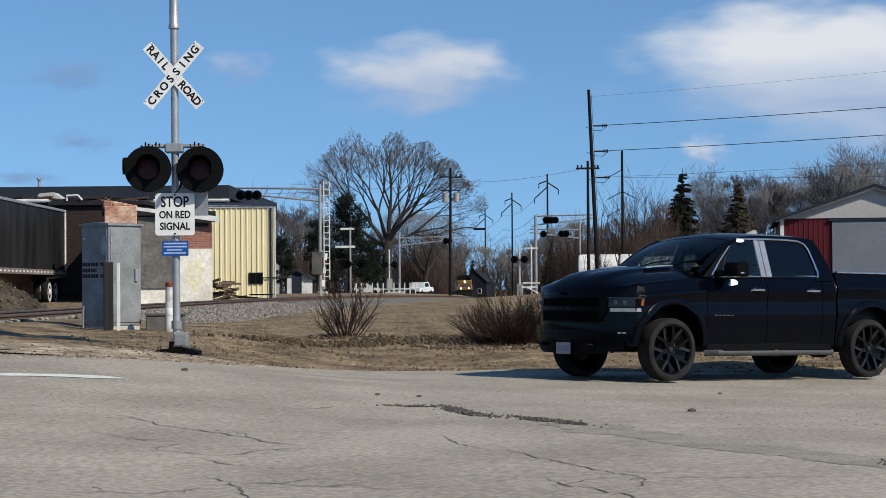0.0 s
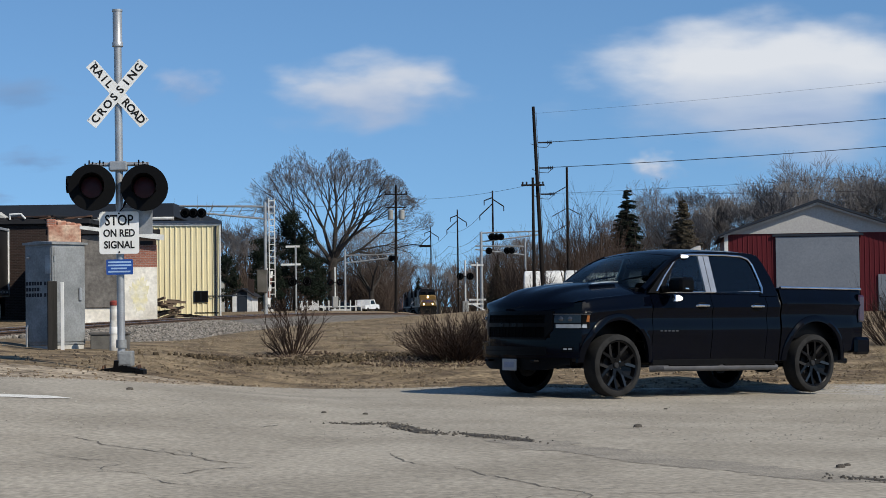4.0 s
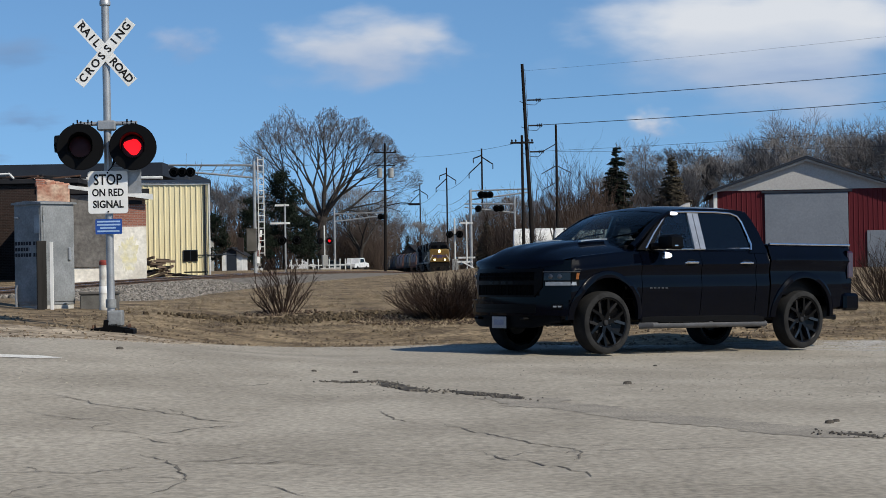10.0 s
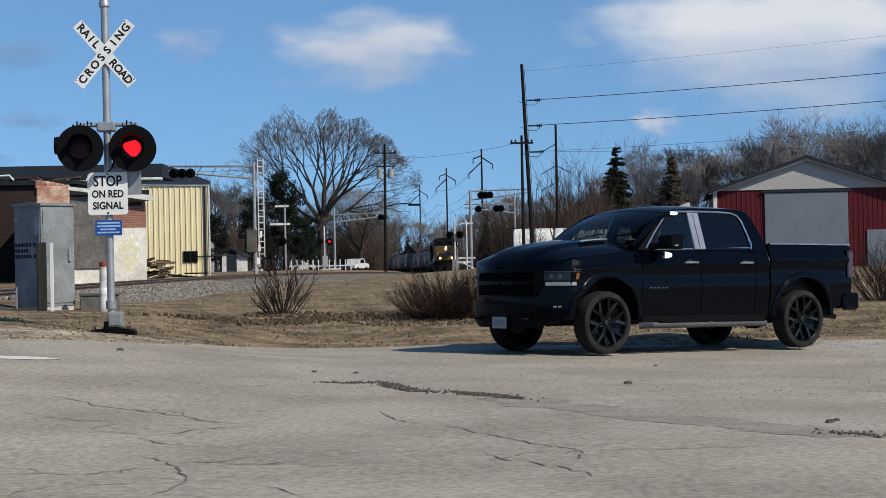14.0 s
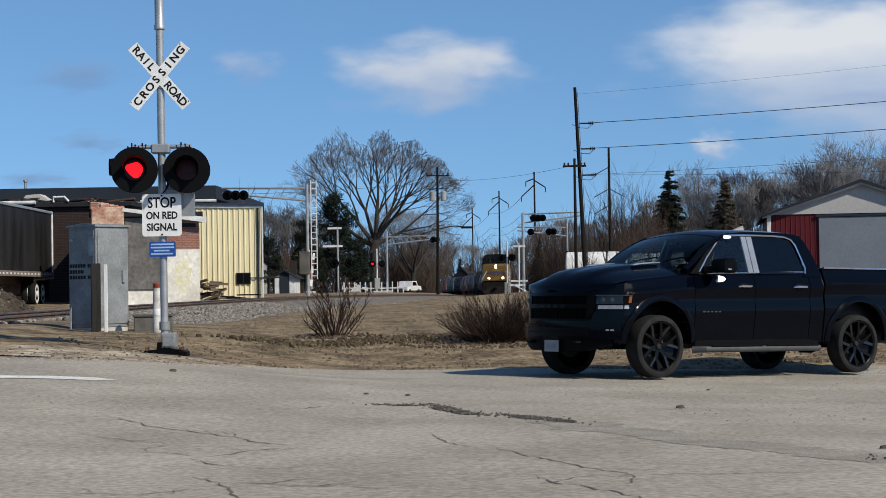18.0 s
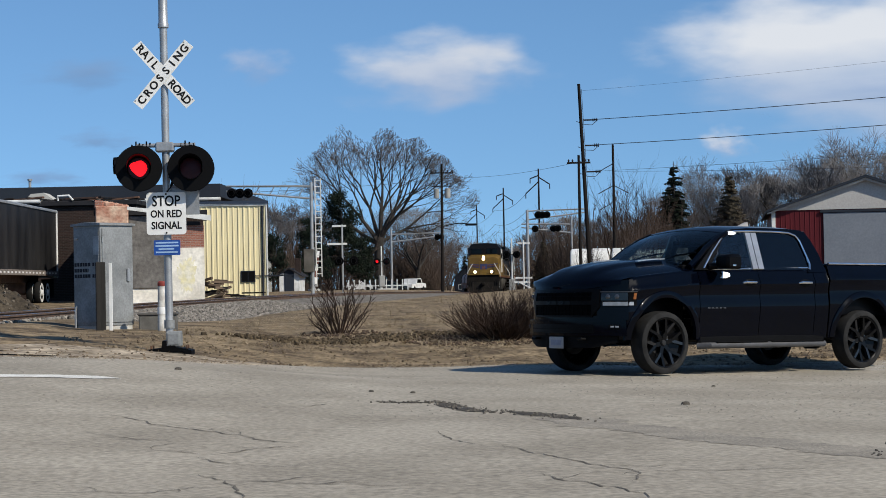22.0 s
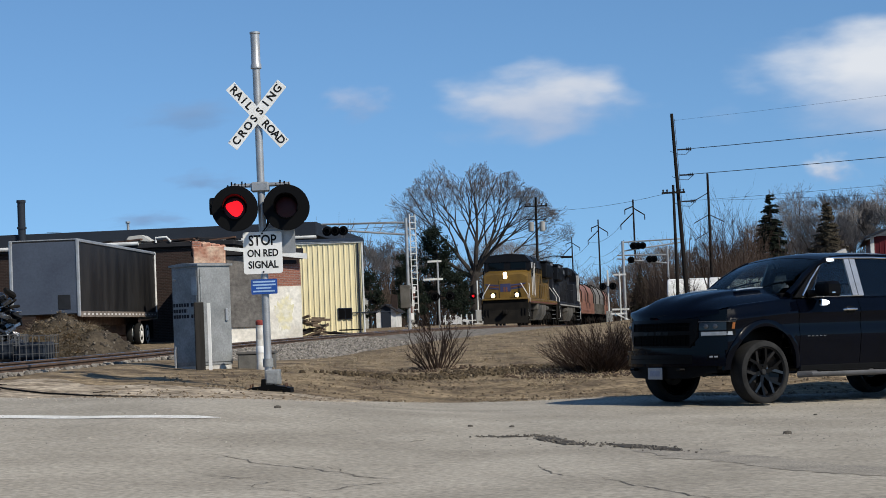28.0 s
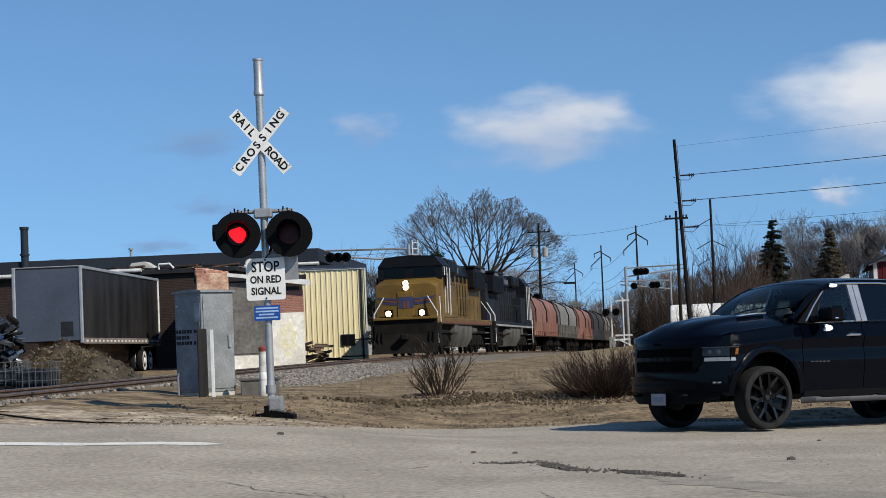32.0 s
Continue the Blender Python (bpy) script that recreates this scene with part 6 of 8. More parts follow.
p2 = wooden_pole(9.56, 150, 11.1, 0, .11, "wooden pole with slanted insulator arms by the brush", "power poles")
for z, s in ((9.6, -1), (7.9, -1), (7.9, 1), (6.6, -1)):
    part("slant_arm", MB().tube((0, 0, z), (s * 1.2, 0, z - .65), .035, n=6), M_INSUL, p2)
p3 = wooden_pole(-3.95, 150, 10.5, 0.6, .11, "wooden pole with two pale transformer cans beyond the crossing", "power poles")
part("crossarm", MB().box(-.9, .9, -.05, .05, 9.75, 9.84, .01), M_DARKWOOD, p3)
part("crossarm", MB().box(-.8, .8, -.05, .05, 8.72, 8.8, .01), M_DARKWOOD, p3)
for x in (-.42, .46):
    part("transformer", MB().lathe([(.17, 7.8), (.22, 7.84), (.22, 8.5), (.17, 8.56), (.05, 8.58)], pose(x, -.1, 0), 14), M_PALEGREY, p3, "pale transformer can")
for x in (-.82, -.45, .45, .82):
    part("pin_insulator", MB().lathe([(.03, 9.84), (.06, 9.89), (.06, 10.0), (.02, 10.04)], pose(x, 0, 0), 8), M_INSUL, p3)
lamp_arm = part("lamp_arm", MB().path([(0, 0, 5.6), (1.2, 0, 5.85), (2.0, 0, 5.8)], .04, 6).box(1.8, 2.7, -.15, .15, 5.65, 5.82, .04), M_LOCOGREY, p3, "street lamp on a bracket")
for x, y, h in ((8.42, 340, 21.6), (2.58, 410, 22.3), (-3.8, 490, 22.4), (15.5, 290, 18)):
    if x > 15:
        continue
    t = wooden_pole(x, y, h, 0, .18, "transmission pole with slanted insulator arms beside the railway", "transmission poles")
    for z0, dx, z1 in ((1.2, -1.5, 1.75), (1.5, 1.95, 2.8), (2.3, -2.3, 4.4)):
        part("arm", MB().tube((0, 0, h - z0), (dx, 0, h - z1), .11, n=6), M_DARKWOOD, t)
        part("insulator_string", MB().tube((dx, 0, h - z1), (dx, 0, h - z1 - .85), .09, n=6), M_INSUL, t)


def wire(a, b, sag, r=.022, n=24):
    a, b = Vector(a), Vector(b)
    pts = [a.lerp(b, i / n) - Vector((0, 0, sag * 4 * (i / n) * (1 - i / n))) for i in range(n + 1)]
    solid("power_wire", MB().path(pts, r, 4), M_WIRE, Matrix(), "thin dark overhead wire slung between poles", "wire", "overhead wires")


# long spans to the right, and from the tall pole back along the railway
for z, ze in ((10.9, 11.6), (9.25, 9.9), (7.55, 8.2)):
    a = top_of(tall, 1.1, z)
    wire(a, (70, 92, ze + 3.3), .8, .026 if z > 8 else .011)
wire(top_of(tall, 0, 12.8), (70, 92, 17.6), .8, .007)
wire(top_of(p2, 0, 9.0), (80, 118, 10.5), 1.0, .012)
for z in (17.6, 14.5, 13.0):
    for (xa, ya), (xb2, yb2) in (((8.42, 340), (2.58, 410)), ((2.58, 410), (-3.8, 490))):
        wire((xa - 1.9, ya, z + hz(xa, ya)), (xb2 - 1.9, yb2, z + hz(xb2, yb2)), 1.2, .03)
wire(top_of(p3, 1, 9.4), (-40, 140, 9.0), .8, .018)
wire(top_of(side, .6, 8.3), top_of(p3, .9, 9.4), .3, .012)

# ---- signals at the far crossings ----
def small_signal(x, y, s, turn, label, gate=0, lit=True, h=3.9, buck=False):
    """A crossing mast with crossbuck, two lights and perhaps a gate raised or lowered."""
    t = thing("crossing_signal", pose(x, y, hz(x, y), 0, 0, turn), label, "crossing signal", "far crossing signals")
    part("mast_pole", MB().tube((0, 0, -.2), (0, 0, h), .065, n=10), M_TRIMWHITE, t, "pale mast")
    for a in (45, -45) if buck else ():
        part("crossbuck_blade", MB().box(-.61, .61, -.012, 0, -.11, .11, 0, pose(0, -.09 - (.012 if a > 0 else 0), h - .45, 0, a, 0)), M_WHITE, t)
    part("light_arm", MB().tube((-.42, -.06, h - 1.35), (.42, -.06, h - 1.35), .03, n=8), M_BLACK, t)
    for sx, sd in ((-.42, "L"), (.42, "R")):
        if lit:
            flasher(t, pose(sx, -.14, h - 1.35) @ FACE, .30, sd, 20)
        else:
            part("signal_head", MB().lathe([(.02, 0), (.30, 0), (.3, .02), (.02, .03)], Matrix(), 20).lathe([(.16, .02), (.165, .28), (.155, .28), (.15, .02)], Matrix(), 16, close=False), M_BLACK, t, "black signal light", pose(sx, -.14, h - 1.35) @ FACE)
    part("gate_motor", MB().box(-.25, .25, -.2, .2, .3, 1.3, .04), M_PALEGREY, t)
    part("foundation", MB().box(-.4, .4, -.4, .4, -.3, .15, .03), M_CONCRETE, t)
    if gate:
        n = 5
        for k in range(n):
            a, b2 = k / n * 2.6, (k + 1) / n * 2.6
            part("gate_board", MB().box(a, b2 - .01, -.02, .02, -.13 + .01 * k, .13 - .01 * k, 0, pose(0, -.3, .55, 0, gate, 0)), M_WINGRED if k % 2 else M_WHITE, t)
    return t


small_signal(-9.85, 170, 1, 10, "far crossing signal with a pair of lights flashing red", lit=True)
small_signal(1.6, 160, 1, -5, "far crossing signal with two dark round lights on a pale mast", lit=False, h=4.7)
small_signal(-14.0, 150, 1, 20, "far crossing signal with red and white gate arm", gate=-83, lit=False, h=3.4)


def cantilever(x, y, h, arm, side, label, ladder, lights, r=.13, zarm=None):
    """A signal mast with a trussed arm over the road."""
    t = thing("cantilever_signal", pose(x, y, hz(x, y)), label, "cantilever signal", "cantilever signals")
    part("mast_pole", MB().tube((0, 0, -.2), (0, 0, h), r, r * .85, n=14), M_STEEL, t, "galvanised mast")
    za = zarm or h - .6
    for dz in (0, -.75):
        part("arm_chord", MB().tube((0, 0, za + dz), (side * arm, 0, za + dz * .4 + .1), .06, n=8), M_STEEL, t)
    k = 0
    while k < int(arm / .9):
        a = (k + .5) * .9
        part("truss_brace", MB().tube((side * a, 0, za + .1 * a / arm), (side * (a + .35), 0, za - .75 + .45 * a / arm), .03, n=6), M_STEEL, t)
        k += 1
    part("arm_rail", MB().tube((side * .5, -.25, za + .05), (side * arm, -.25, za + .1), .025, n=6), M_STEEL, t)
    if ladder:
        for xx in (.24, .58):
            part("ladder_rail", MB().box(xx - .03, xx + .03, -.08, -.03, 1.2, h + .25), M_TRIMWHITE, t, "pale ladder rail")
        z = 1.4
        while z < h + .2:
            part("rung", MB().tube((.24, -.05, z), (.58, -.05, z), .03, n=6), M_TRIMWHITE, t)
            z += .38
        part("signal_case", MB().box(-.5, .1, -.35, .3, 1.5, 2.9, .03), M_TANK, t, "dusty grey signal case")
    for xx in lights:
        hd = part("signal_head", MB().lathe([(.02, 0), (.30, 0), (.3, .02), (.02, .03)], Matrix(), 18).lathe([(.17, .02), (.175, .3), (.165, .3), (.16, .02)], Matrix(), 16, close=False), M_BLACK, t, "black signal light", pose(side * xx, -.2, za - .35) @ FACE)
    part("foundation", MB().box(-.5, .5, -.5, .5, -.3, .2, .04), M_CONCRETE, t)
    return t


cantilever(-11.0, 117, 7.0, 5.2, -1, "galvanised cantilever signal mast with ladder and arm over the road", True, (4.85, 4.35, 3.85), r=.11, zarm=6.75)
cantilever(-10.0, 190, 6.1, 5.3, 1, "cantilever crossing signal with twin arm over the far road", False, (4.6, 5.0), r=.12)
cantilever(3.05, 165, 7.0, 5.0, 1, "galvanised signal gantry with arms at the far crossing", False, (.9, 1.3, 1.7), r=.14, zarm=6.9)
cantilever(7.0, 169, 6.2, 4.4, -1, "galvanised twin-arm signal gantry by the wooden poles", False, (1.2, 1.6, 3.2), r=.10, zarm=5.5)
g3 = thing("signal_mast", pose(-9.2, 117.5, hz(-9.2, 117.5)), "pale signal post with a crossarm beside the ladder mast", "signal mast")
part("post", MB().tube((0, 0, -.2), (0, 0, 4.6), .06, n=8), M_STEEL, g3)
part("crossarm", MB().box(-.9, .3, -.05, .05, 3.35, 3.47), M_TRIMWHITE, g3)
part("crossarm", MB().box(-.6, .25, -.05, .05, 4.45, 4.57), M_TRIMWHITE, g3)
for sx in (-.2, .7):
    part("signal_head", MB().lathe([(.02, 0), (.28, 0), (.28, .02), (.02, .03)], Matrix(), 16).lathe([(.16, .02), (.165, .28), (.155, .28), (.15, .02)], Matrix(), 14, close=False), M_BLACK, g3, "", pose(sx, -.1, 2.35) @ FACE)
g4 = thing("signal_mast", pose(2.55, 158, hz(2.55, 158)), "slim pale signal post with white cross boards", "signal mast")
part("post", MB().tube((0, 0, -.2), (0, 0, 4.2), .06, n=8), M_TRIMWHITE, g4)
for z, a, b in ((3.95, -.5, .55), (1.1, -.7, .7), (.75, -.8, .5)):
    part("board", MB().box(a, b, -.03, .03, z - .07, z + .07), M_TRIMWHITE, g4)
part("gate_arm", MB().box(0, 1.5, -.03, .03, -.05, .05, 0, pose(-.4, -.1, .75, 0, 28, 0)), M_WHITE, g4)

# ---- parked vehicles, fence and houses beyond the far crossing ----
def parked(x, y, turn, paint, label, pickup):
    t = thing("parked_pickup" if pickup else "parked_car", pose(x, y, hz(x, y), 0, 0, turn), label, "car", "parked vehicles")
    prof = [(-2.4, .45), (-2.4, .95), (-.9, 1.0), (-.75, 1.65), (.7, 1.68), (1.15, 1.1), (2.3, 1.0), (2.45, .5)] if pickup else [(-2.2, .4), (-2.25, .95), (-1.7, 1.05), (-1.2, 1.42), (.3, 1.45), (1.0, 1.0), (2.1, .85), (2.2, .4)]
    part("body", MB().prism(prof, "y", -.88, .88), paint, t)
    part("side_window", MB().prism([(-.6, 1.08), (-.55, 1.55), (.55, 1.58), (.85, 1.1)] if pickup else [(-1.2, 1.02), (-.9, 1.36), (.2, 1.38), (.7, 1.02)], "y", -.89, .89), M_TINT, t)
    for xx in (-1.5, 1.5):
        for s in (-1, 1):
            part("wheel", MB().lathe([(.05, -.1), (.3, -.11), (.34, -.08), (.34, .08), (.3, .11), (.05, .1)], pose(xx, s * .8, .34, 90, 0, 0), 18), M_TYRE, t)
    part("bumper", MB().box(2.3, 2.5, -.85, .85, .45, .62, .03).box(-2.5, -2.3, -.85, .85, .45, .62, .03), M_STEEL, t)
    return t


M_CARWHITE = material("white_car_paint", (.72, .72, .72), .3, bump=0, coat=.5)
M_CARBLUE = material("blue_grey_car_paint", (.025, .032, .042), .3, bump=0, coat=.5)
parked(-10.3, 246, 70, M_CARWHITE, "white pickup truck parked beyond the far crossing", True)
parked(-13.1, 244, 5, M_CARBLUE, "blue-grey car parked behind a white fence", False)
parked(-17.5, 248, -8, M_CARWHITE, "white car parked beyond the tracks", False)
parked(-22.0, 232, 20, M_CARWHITE, "white pickup truck parked by the house", True)
fence = thing("white_fence", pose(-13.4, 178, hz(-12, 178)), "low white board fence along the far road", "fence")
for k in range(12):
    part("post", MB().box(k * .5 - .05, k * .5 + .05, -.06, .06, -.2, 1.0, .01), M_TRIMWHITE, fence)
for z in (.42,):
    part("rail", MB().box(-.1, 5.6, -.09, -.06, z - .05, z + .05), M_TRIMWHITE, fence)


def house(x, y, w, d, h, ridge, turn, wallm, roofm, label):
    t = thing("small_house", pose(x, y, hz(x, y), 0, 0, turn), label, "house", "far houses")
    part("wall", MB().prism([(-w / 2, -.4), (w / 2, -.4), (w / 2, h), (0, ridge - .1), (-w / 2, h)], "y", 0, d), wallm, t)
    for s in (-1, 1):
        part("roof_slope", MB().prism([(s * (w / 2 + .3), h - .1), (s * (w / 2 + .3), h - .2), (0, ridge), (0, ridge + .12)], "y", -.3, d + .3), roofm, t, "dark roof slope")
    for k, xx in enumerate((-w * .27, w * .22) if w > 4 else ()):
        wd = part("window", MB().box(xx - .45, xx + .45, -.05, .02, .9, 2.0, .01), M_TRIMWHITE, t)
        part("pane", MB().box(xx - .37, xx + .37, -.06, -.05, .97, 1.93), M_DARKGLASS, wd)
    part("door", MB().box(-.42, .42, -.05, .02, -.1, 1.95, .01), M_FASCIA, t)
    part("chimney", MB().box(w * .18, w * .18 + .5, d * .4, d * .4 + .5, ridge - .6, ridge + .9, .02), M_DARKBRICK, t)
    return t


house(-17.55, 165, 1.7, 5, 1.45, 1.95, 0, M_TRIMWHITE, M_ROOFTAR, "small white outbuilding with a dark gable roof")
house(-25.5, 190, 8, 9, 3.2, 5.8, 35, M_PALEGREY, M_ROOFTAR, "grey house with a dark roof among evergreens")
house(-5.9, 432, 5.6, 8, 3.6, 6.2, -12, M_HOODGREY, M_ROOFTAR, "grey house far along the railway")
house(9.8, 215, 9, 8, 2.8, 4.2, 10, M_PALEGREY, M_FASCIA, "grey shed behind brush")
hoop = thing("white_covered_stack", pose(8.5, 140, hz(8.5, 140), 0, 0, -6), "row of white wrapped round bales behind bare brush", "wrapped bales")
for k in range(6):
    part("bale", MB().lathe([(.05, 0), (1.35, .02), (1.42, .1), (1.42, 1.3), (1.35, 1.4), (.05, 1.42)], pose(-2.8 + k * 1.5, 0, 1.42, 0, 90, 0), 20), M_TRIMWHITE, hoop)
bank = MB()
bx_ = steps((19, 34, .6))
for j in range(6):
    for i, x in enumerate(bx_):
        bank.v.append((x, 78 + j * .5 + .4 * noise.noise((x * .5, 2, 0)), hz(x, 78) - .1 + (.0, .45, .75, .8, .5, 0)[j] * (.9 + .5 * noise.noise((x * .8, j, 1)))))
nb = len(bx_)
bank.f = [(j * nb + i, j * nb + i + 1, (j + 1) * nb + i + 1, (j + 1) * nb + i) for j in range(5) for i in range(nb - 1)]
solid("snow_bank", bank, material("old_snow", (.78, .79, .82), .7, color2=(.62, .62, .63), scale=1.5, grain=10, bump=.3, dist=.05), Matrix(), "last long bank of old ploughed snow before the barn", "snow bank")
# ---- trees, brush, grass ----
def grow(rng, limbs, twigs, p, d, length, r, level, spread, up, ratio, dome=None, twiggy=5):
    """One limb and all that grows from it."""
    n = 3 if level > 1 else 2
    if dome:                      # keep within the rounded crown
        cz, rx, rz = dome
        for _ in range(4):
            e = p + d * length
            w = e - Vector((0, 0, cz))
            lobe = 1 + .30 * noise.noise(w.normalized() * 2.9 + Vector((7, 3, 1)))
            if math.hypot(math.hypot(e.x, e.y) / rx, (e.z - cz) / rz) > lobe:
                length *= .72
    pts, q, dd = [p], p, d
    for k in range(n):
        dd = (dd + Vector((rng.uniform(-1, 1), rng.uniform(-1, 1), rng.uniform(-.6, 1))) * .10 + Vector((0, 0, up * .06))).normalized()
        q = q + dd * (length / n)
        pts.append(q)
    tip = r * (.62 if level else .3)
    rad = [max(.010, r + (tip - r) * k / n) for k in range(n + 1)]
    (limbs if level > 2 else twigs).path(pts, rad, 6 if level > 3 else (4 if level > 1 else 3))
    if level == 0:
        return
    kids = 3 if level > 1 else twiggy
    for k in range(kids):
        a = 2 * math.pi * (k + rng.random() * .7) / kids
        u = dd.orthogonal().normalized()
        w = dd.cross(u)
        tilt = spread * rng.uniform(.55, 1.15) * (.35 if k == 0 and level > 2 else 1)
        nd = (dd * math.cos(tilt) + (u * math.cos(a) + w * math.sin(a)) * math.sin(tilt) + Vector((0, 0, up * .12))).normalized()
        at = pts[-1] if k < 2 else pts[-2].lerp(pts[-1], rng.random())
        grow(rng, limbs, twigs, at, nd, length * ratio * rng.uniform(.8, 1.12), tip * (.92 if k == 0 else .72), level - 1, spread, up, ratio, dome, twiggy)


def bare_tree(seed, at, label, trunk=3.2, first=5.0, r=.42, level=6, spread=.52, up=.4, ratio=.77, name="bare_tree", lean=(0, 0), mat=None, dome=None, boughs=4, twiggy=5):
    rng = random.Random(seed)
    limbs, twigs = MB(), MB()
    limbs.path([(0, 0, -.3), (lean[0] * .3, 0, trunk * .4), (lean[0], lean[1], trunk)], [r * 1.35, r * 1.05, r], 10)
    n = boughs
    for k in range(n):
        a = 2 * math.pi * (k * .618 + rng.random() * .12)
        tilt = spread * (rng.uniform(.75, 1.45) if boughs < 5 else .25 + 2.0 * (k + .5) / n)
        d = Vector((math.cos(a) * math.sin(tilt), math.sin(a) * math.sin(tilt), math.cos(tilt)))
        grow(rng, limbs, twigs, Vector((lean[0], lean[1], trunk * rng.uniform(.85, 1))), d, first * rng.uniform(.85, 1.1), r * (.62 if boughs < 5 else .52), level, spread, up, ratio, dome, twiggy)
    t = thing(name, at, label, "tree", "bare winter trees")
    part("trunk", limbs.mesh("trunk", M_BARK, 60, fix=False), None, t, "dark trunk and limbs")
    part("crown", twigs.mesh("crown", mat or M_TWIG, 0, fix=False), None, t, "haze of fine bare twigs")
    return t


def place(ob, x, y, s=1.0, turn=0, sz=None):
    c = copy_thing(ob, pose(x, y, hz(x, y), 0, 0, turn))
    c.scale = (s, s, sz or s)
    return c


big = bare_tree(5, pose(-13.1, 222, hz(-13.1, 222), 0, 0, 30), "great spreading bare maple beyond the crossing", trunk=6.3, first=4.1, r=.52, level=6, spread=.56, up=.10, ratio=.81, dome=(9.0, 10.4, 8.8), boughs=9, twiggy=7)
t1 = bare_tree(11, pose(26, 193, hz(26, 193)), "bare winter tree behind the barn", trunk=2.6, first=2.5, r=.26, level=6, spread=.42, up=.6, ratio=.77)
t2 = bare_tree(23, pose(31, 185, hz(31, 185)), "bare winter tree with an upright crown", trunk=2.2, first=2.6, r=.24, level=6, spread=.36, up=.7, ratio=.76)
t3 = bare_tree(31, pose(44, 190, hz(44, 190)), "broad bare oak with crooked limbs", trunk=3.4, first=3.0, r=.34, level=6, spread=.62, up=.15, ratio=.78)
rng = random.Random(4)
for x, y, s, k in ((19.5, 196, .85, 1), (21.5, 188, .80, 2), (26.5, 192, .95, 2), (28.5, 200, 1.0, 1), (33.5, 194, .98, 1), (36.5, 199, 1.0, 3), (39.5, 192, 1.02, 3), (48.5, 186, 1.0, 3), (52, 196, 1.05, 1), (56, 190, 1.0, 2),
                   (17.5, 205, .7, 2), (13.0, 190, .55, 2), (11.5, 200, .6, 1), (7.5, 230, .75, 1), (9.0, 240, .8, 2), (5.5, 250, .7, 1), (-22, 215, .95, 2), (-24.5, 205, .9, 1), (-20, 235, 1.0, 1), (-27, 200, .75, 2), (-10.0, 256, .95, 3), (-9.5, 280, .8, 1),
                   (-12.5, 320, .8, 2), (-1.5, 420, 1.0, 1), (3.5, 460, 1.1, 2), (-8, 480, 1.1, 3), (8, 500, 1.1, 1), (23, 186, .9, 1), (25, 205, 1.05, 3), (30, 188, .9, 3), (32, 206, 1.1, 2), (35, 187, .9, 2), (38, 205, 1.1, 1), (42, 200, 1.05, 2), (46, 194, .95, 1), (50, 203, 1.1, 3), (54, 184, .9, 3), (59, 194, 1.0, 1), (15, 215, .8, 1), (18, 188, .6, 1), (62, 200, 1.1, 3), (68, 195, 1.0, 1), (-33, 210, .8, 2), (-14.8, 410, 1.0, 1), (14, 430, 1.0, 2)):
    far_right = x > 16 and y < 210
    if far_right and rng.random() < .05:
        continue
    s *= (1.10 if x > 34 else 1.0) if far_right else 1
    place((None, t1, t2, t3)[k], x, y, s, rng.uniform(0, 360), s * rng.uniform(.85, 1.0))


def bush(seed, at, label, r, h, stems, level, mat, name="bare_bush", thick=.012, kids=3):
    rng = random.Random(seed)
    mb = MB()

    def shoot(p, d, l, rad, lev):
        pts, q, dd = [p], p, d
        for k in range(3):
            dd = (dd + Vector((rng.uniform(-1, 1), rng.uniform(-1, 1), rng.uniform(-.5, .8))) * .16).normalized()
            q = q + dd * l / 3
            pts.append(q)
        mb.path(pts, [rad, rad * .8, rad * .6, rad * .4], 3 if lev < 2 else 4)
        if lev:
            for k in range(kids):
                nd = (dd + Vector((rng.uniform(-1, 1), rng.uniform(-1, 1), rng.uniform(-.4, .9))) * .55).normalized()
                shoot(pts[rng.choice((1, 2, 3))], nd, l * rng.uniform(.4, .7), rad * .55, lev - 1)
    for k in range(stems):
        a, o = rng.uniform(0, 6.28), rng.random()
        p = Vector((math.cos(a) * r * .35 * o, math.sin(a) * r * .35 * o, -.03))
        d = Vector((math.cos(a) * (.25 + .75 * o) * r / h, math.sin(a) * (.25 + .75 * o) * r / h, 1)).normalized()
        shoot(p, d, h * rng.uniform(.55, .95) * (1.05 - .25 * o), thick * rng.uniform(.7, 1.3), level)
    return solid(name, mb.mesh(name, mat, 0, fix=False), None, at, label, "bush", "bare bushes")


M_BUSHTWIG = material("dark_bush_twigs", (.03, .021, .017), .9, color2=(.062, .041, .031), scale=3, grain=20, bump=0)
M_REDTWIG = material("russet_brush_twigs", (.078, .057, .046), .9, color2=(.048, .037, .031), scale=1, grain=8, bump=0)
bush(2, pose(-2.93, 36.3, hz(-2.93, 36.3)), "small bare bush with upright dark twigs on the verge", .80, .78, 40, 2, M_BUSHTWIG, thick=.015)
bush(3, pose(.15, 34.0, hz(.15, 34)), "dense wide brown bare bush on the verge", 1.4, .72, 280, 2, M_BUSHTWIG, thick=.010)
bush(7, pose(.75, 34.4, hz(.75, 34.4)), "dense wide brown bare bush on the verge", 1.3, .70, 180, 2, M_BUSHTWIG, thick=.010)
b4 = bush(8, pose(8.6, 36.5, hz(8.6, 36.5)), "brown bare bush behind the pickup's tailgate", 1.2, 1.0, 100, 2, M_BUSHTWIG, thick=.010)
br1 = bush(12, pose(8.2, 118, hz(8.2, 118)), "tall bare saplings and brush by the poles", 1.5, 5.4, 14, 3, M_BUSHTWIG, "sapling_thicket", .035)
br2 = bush(14, pose(15, 150, hz(15, 150)), "russet bare brush along the field edge", 2.6, 3.2, 60, 2, M_REDTWIG, "brush_thicket", .03)
rng = random.Random(9)
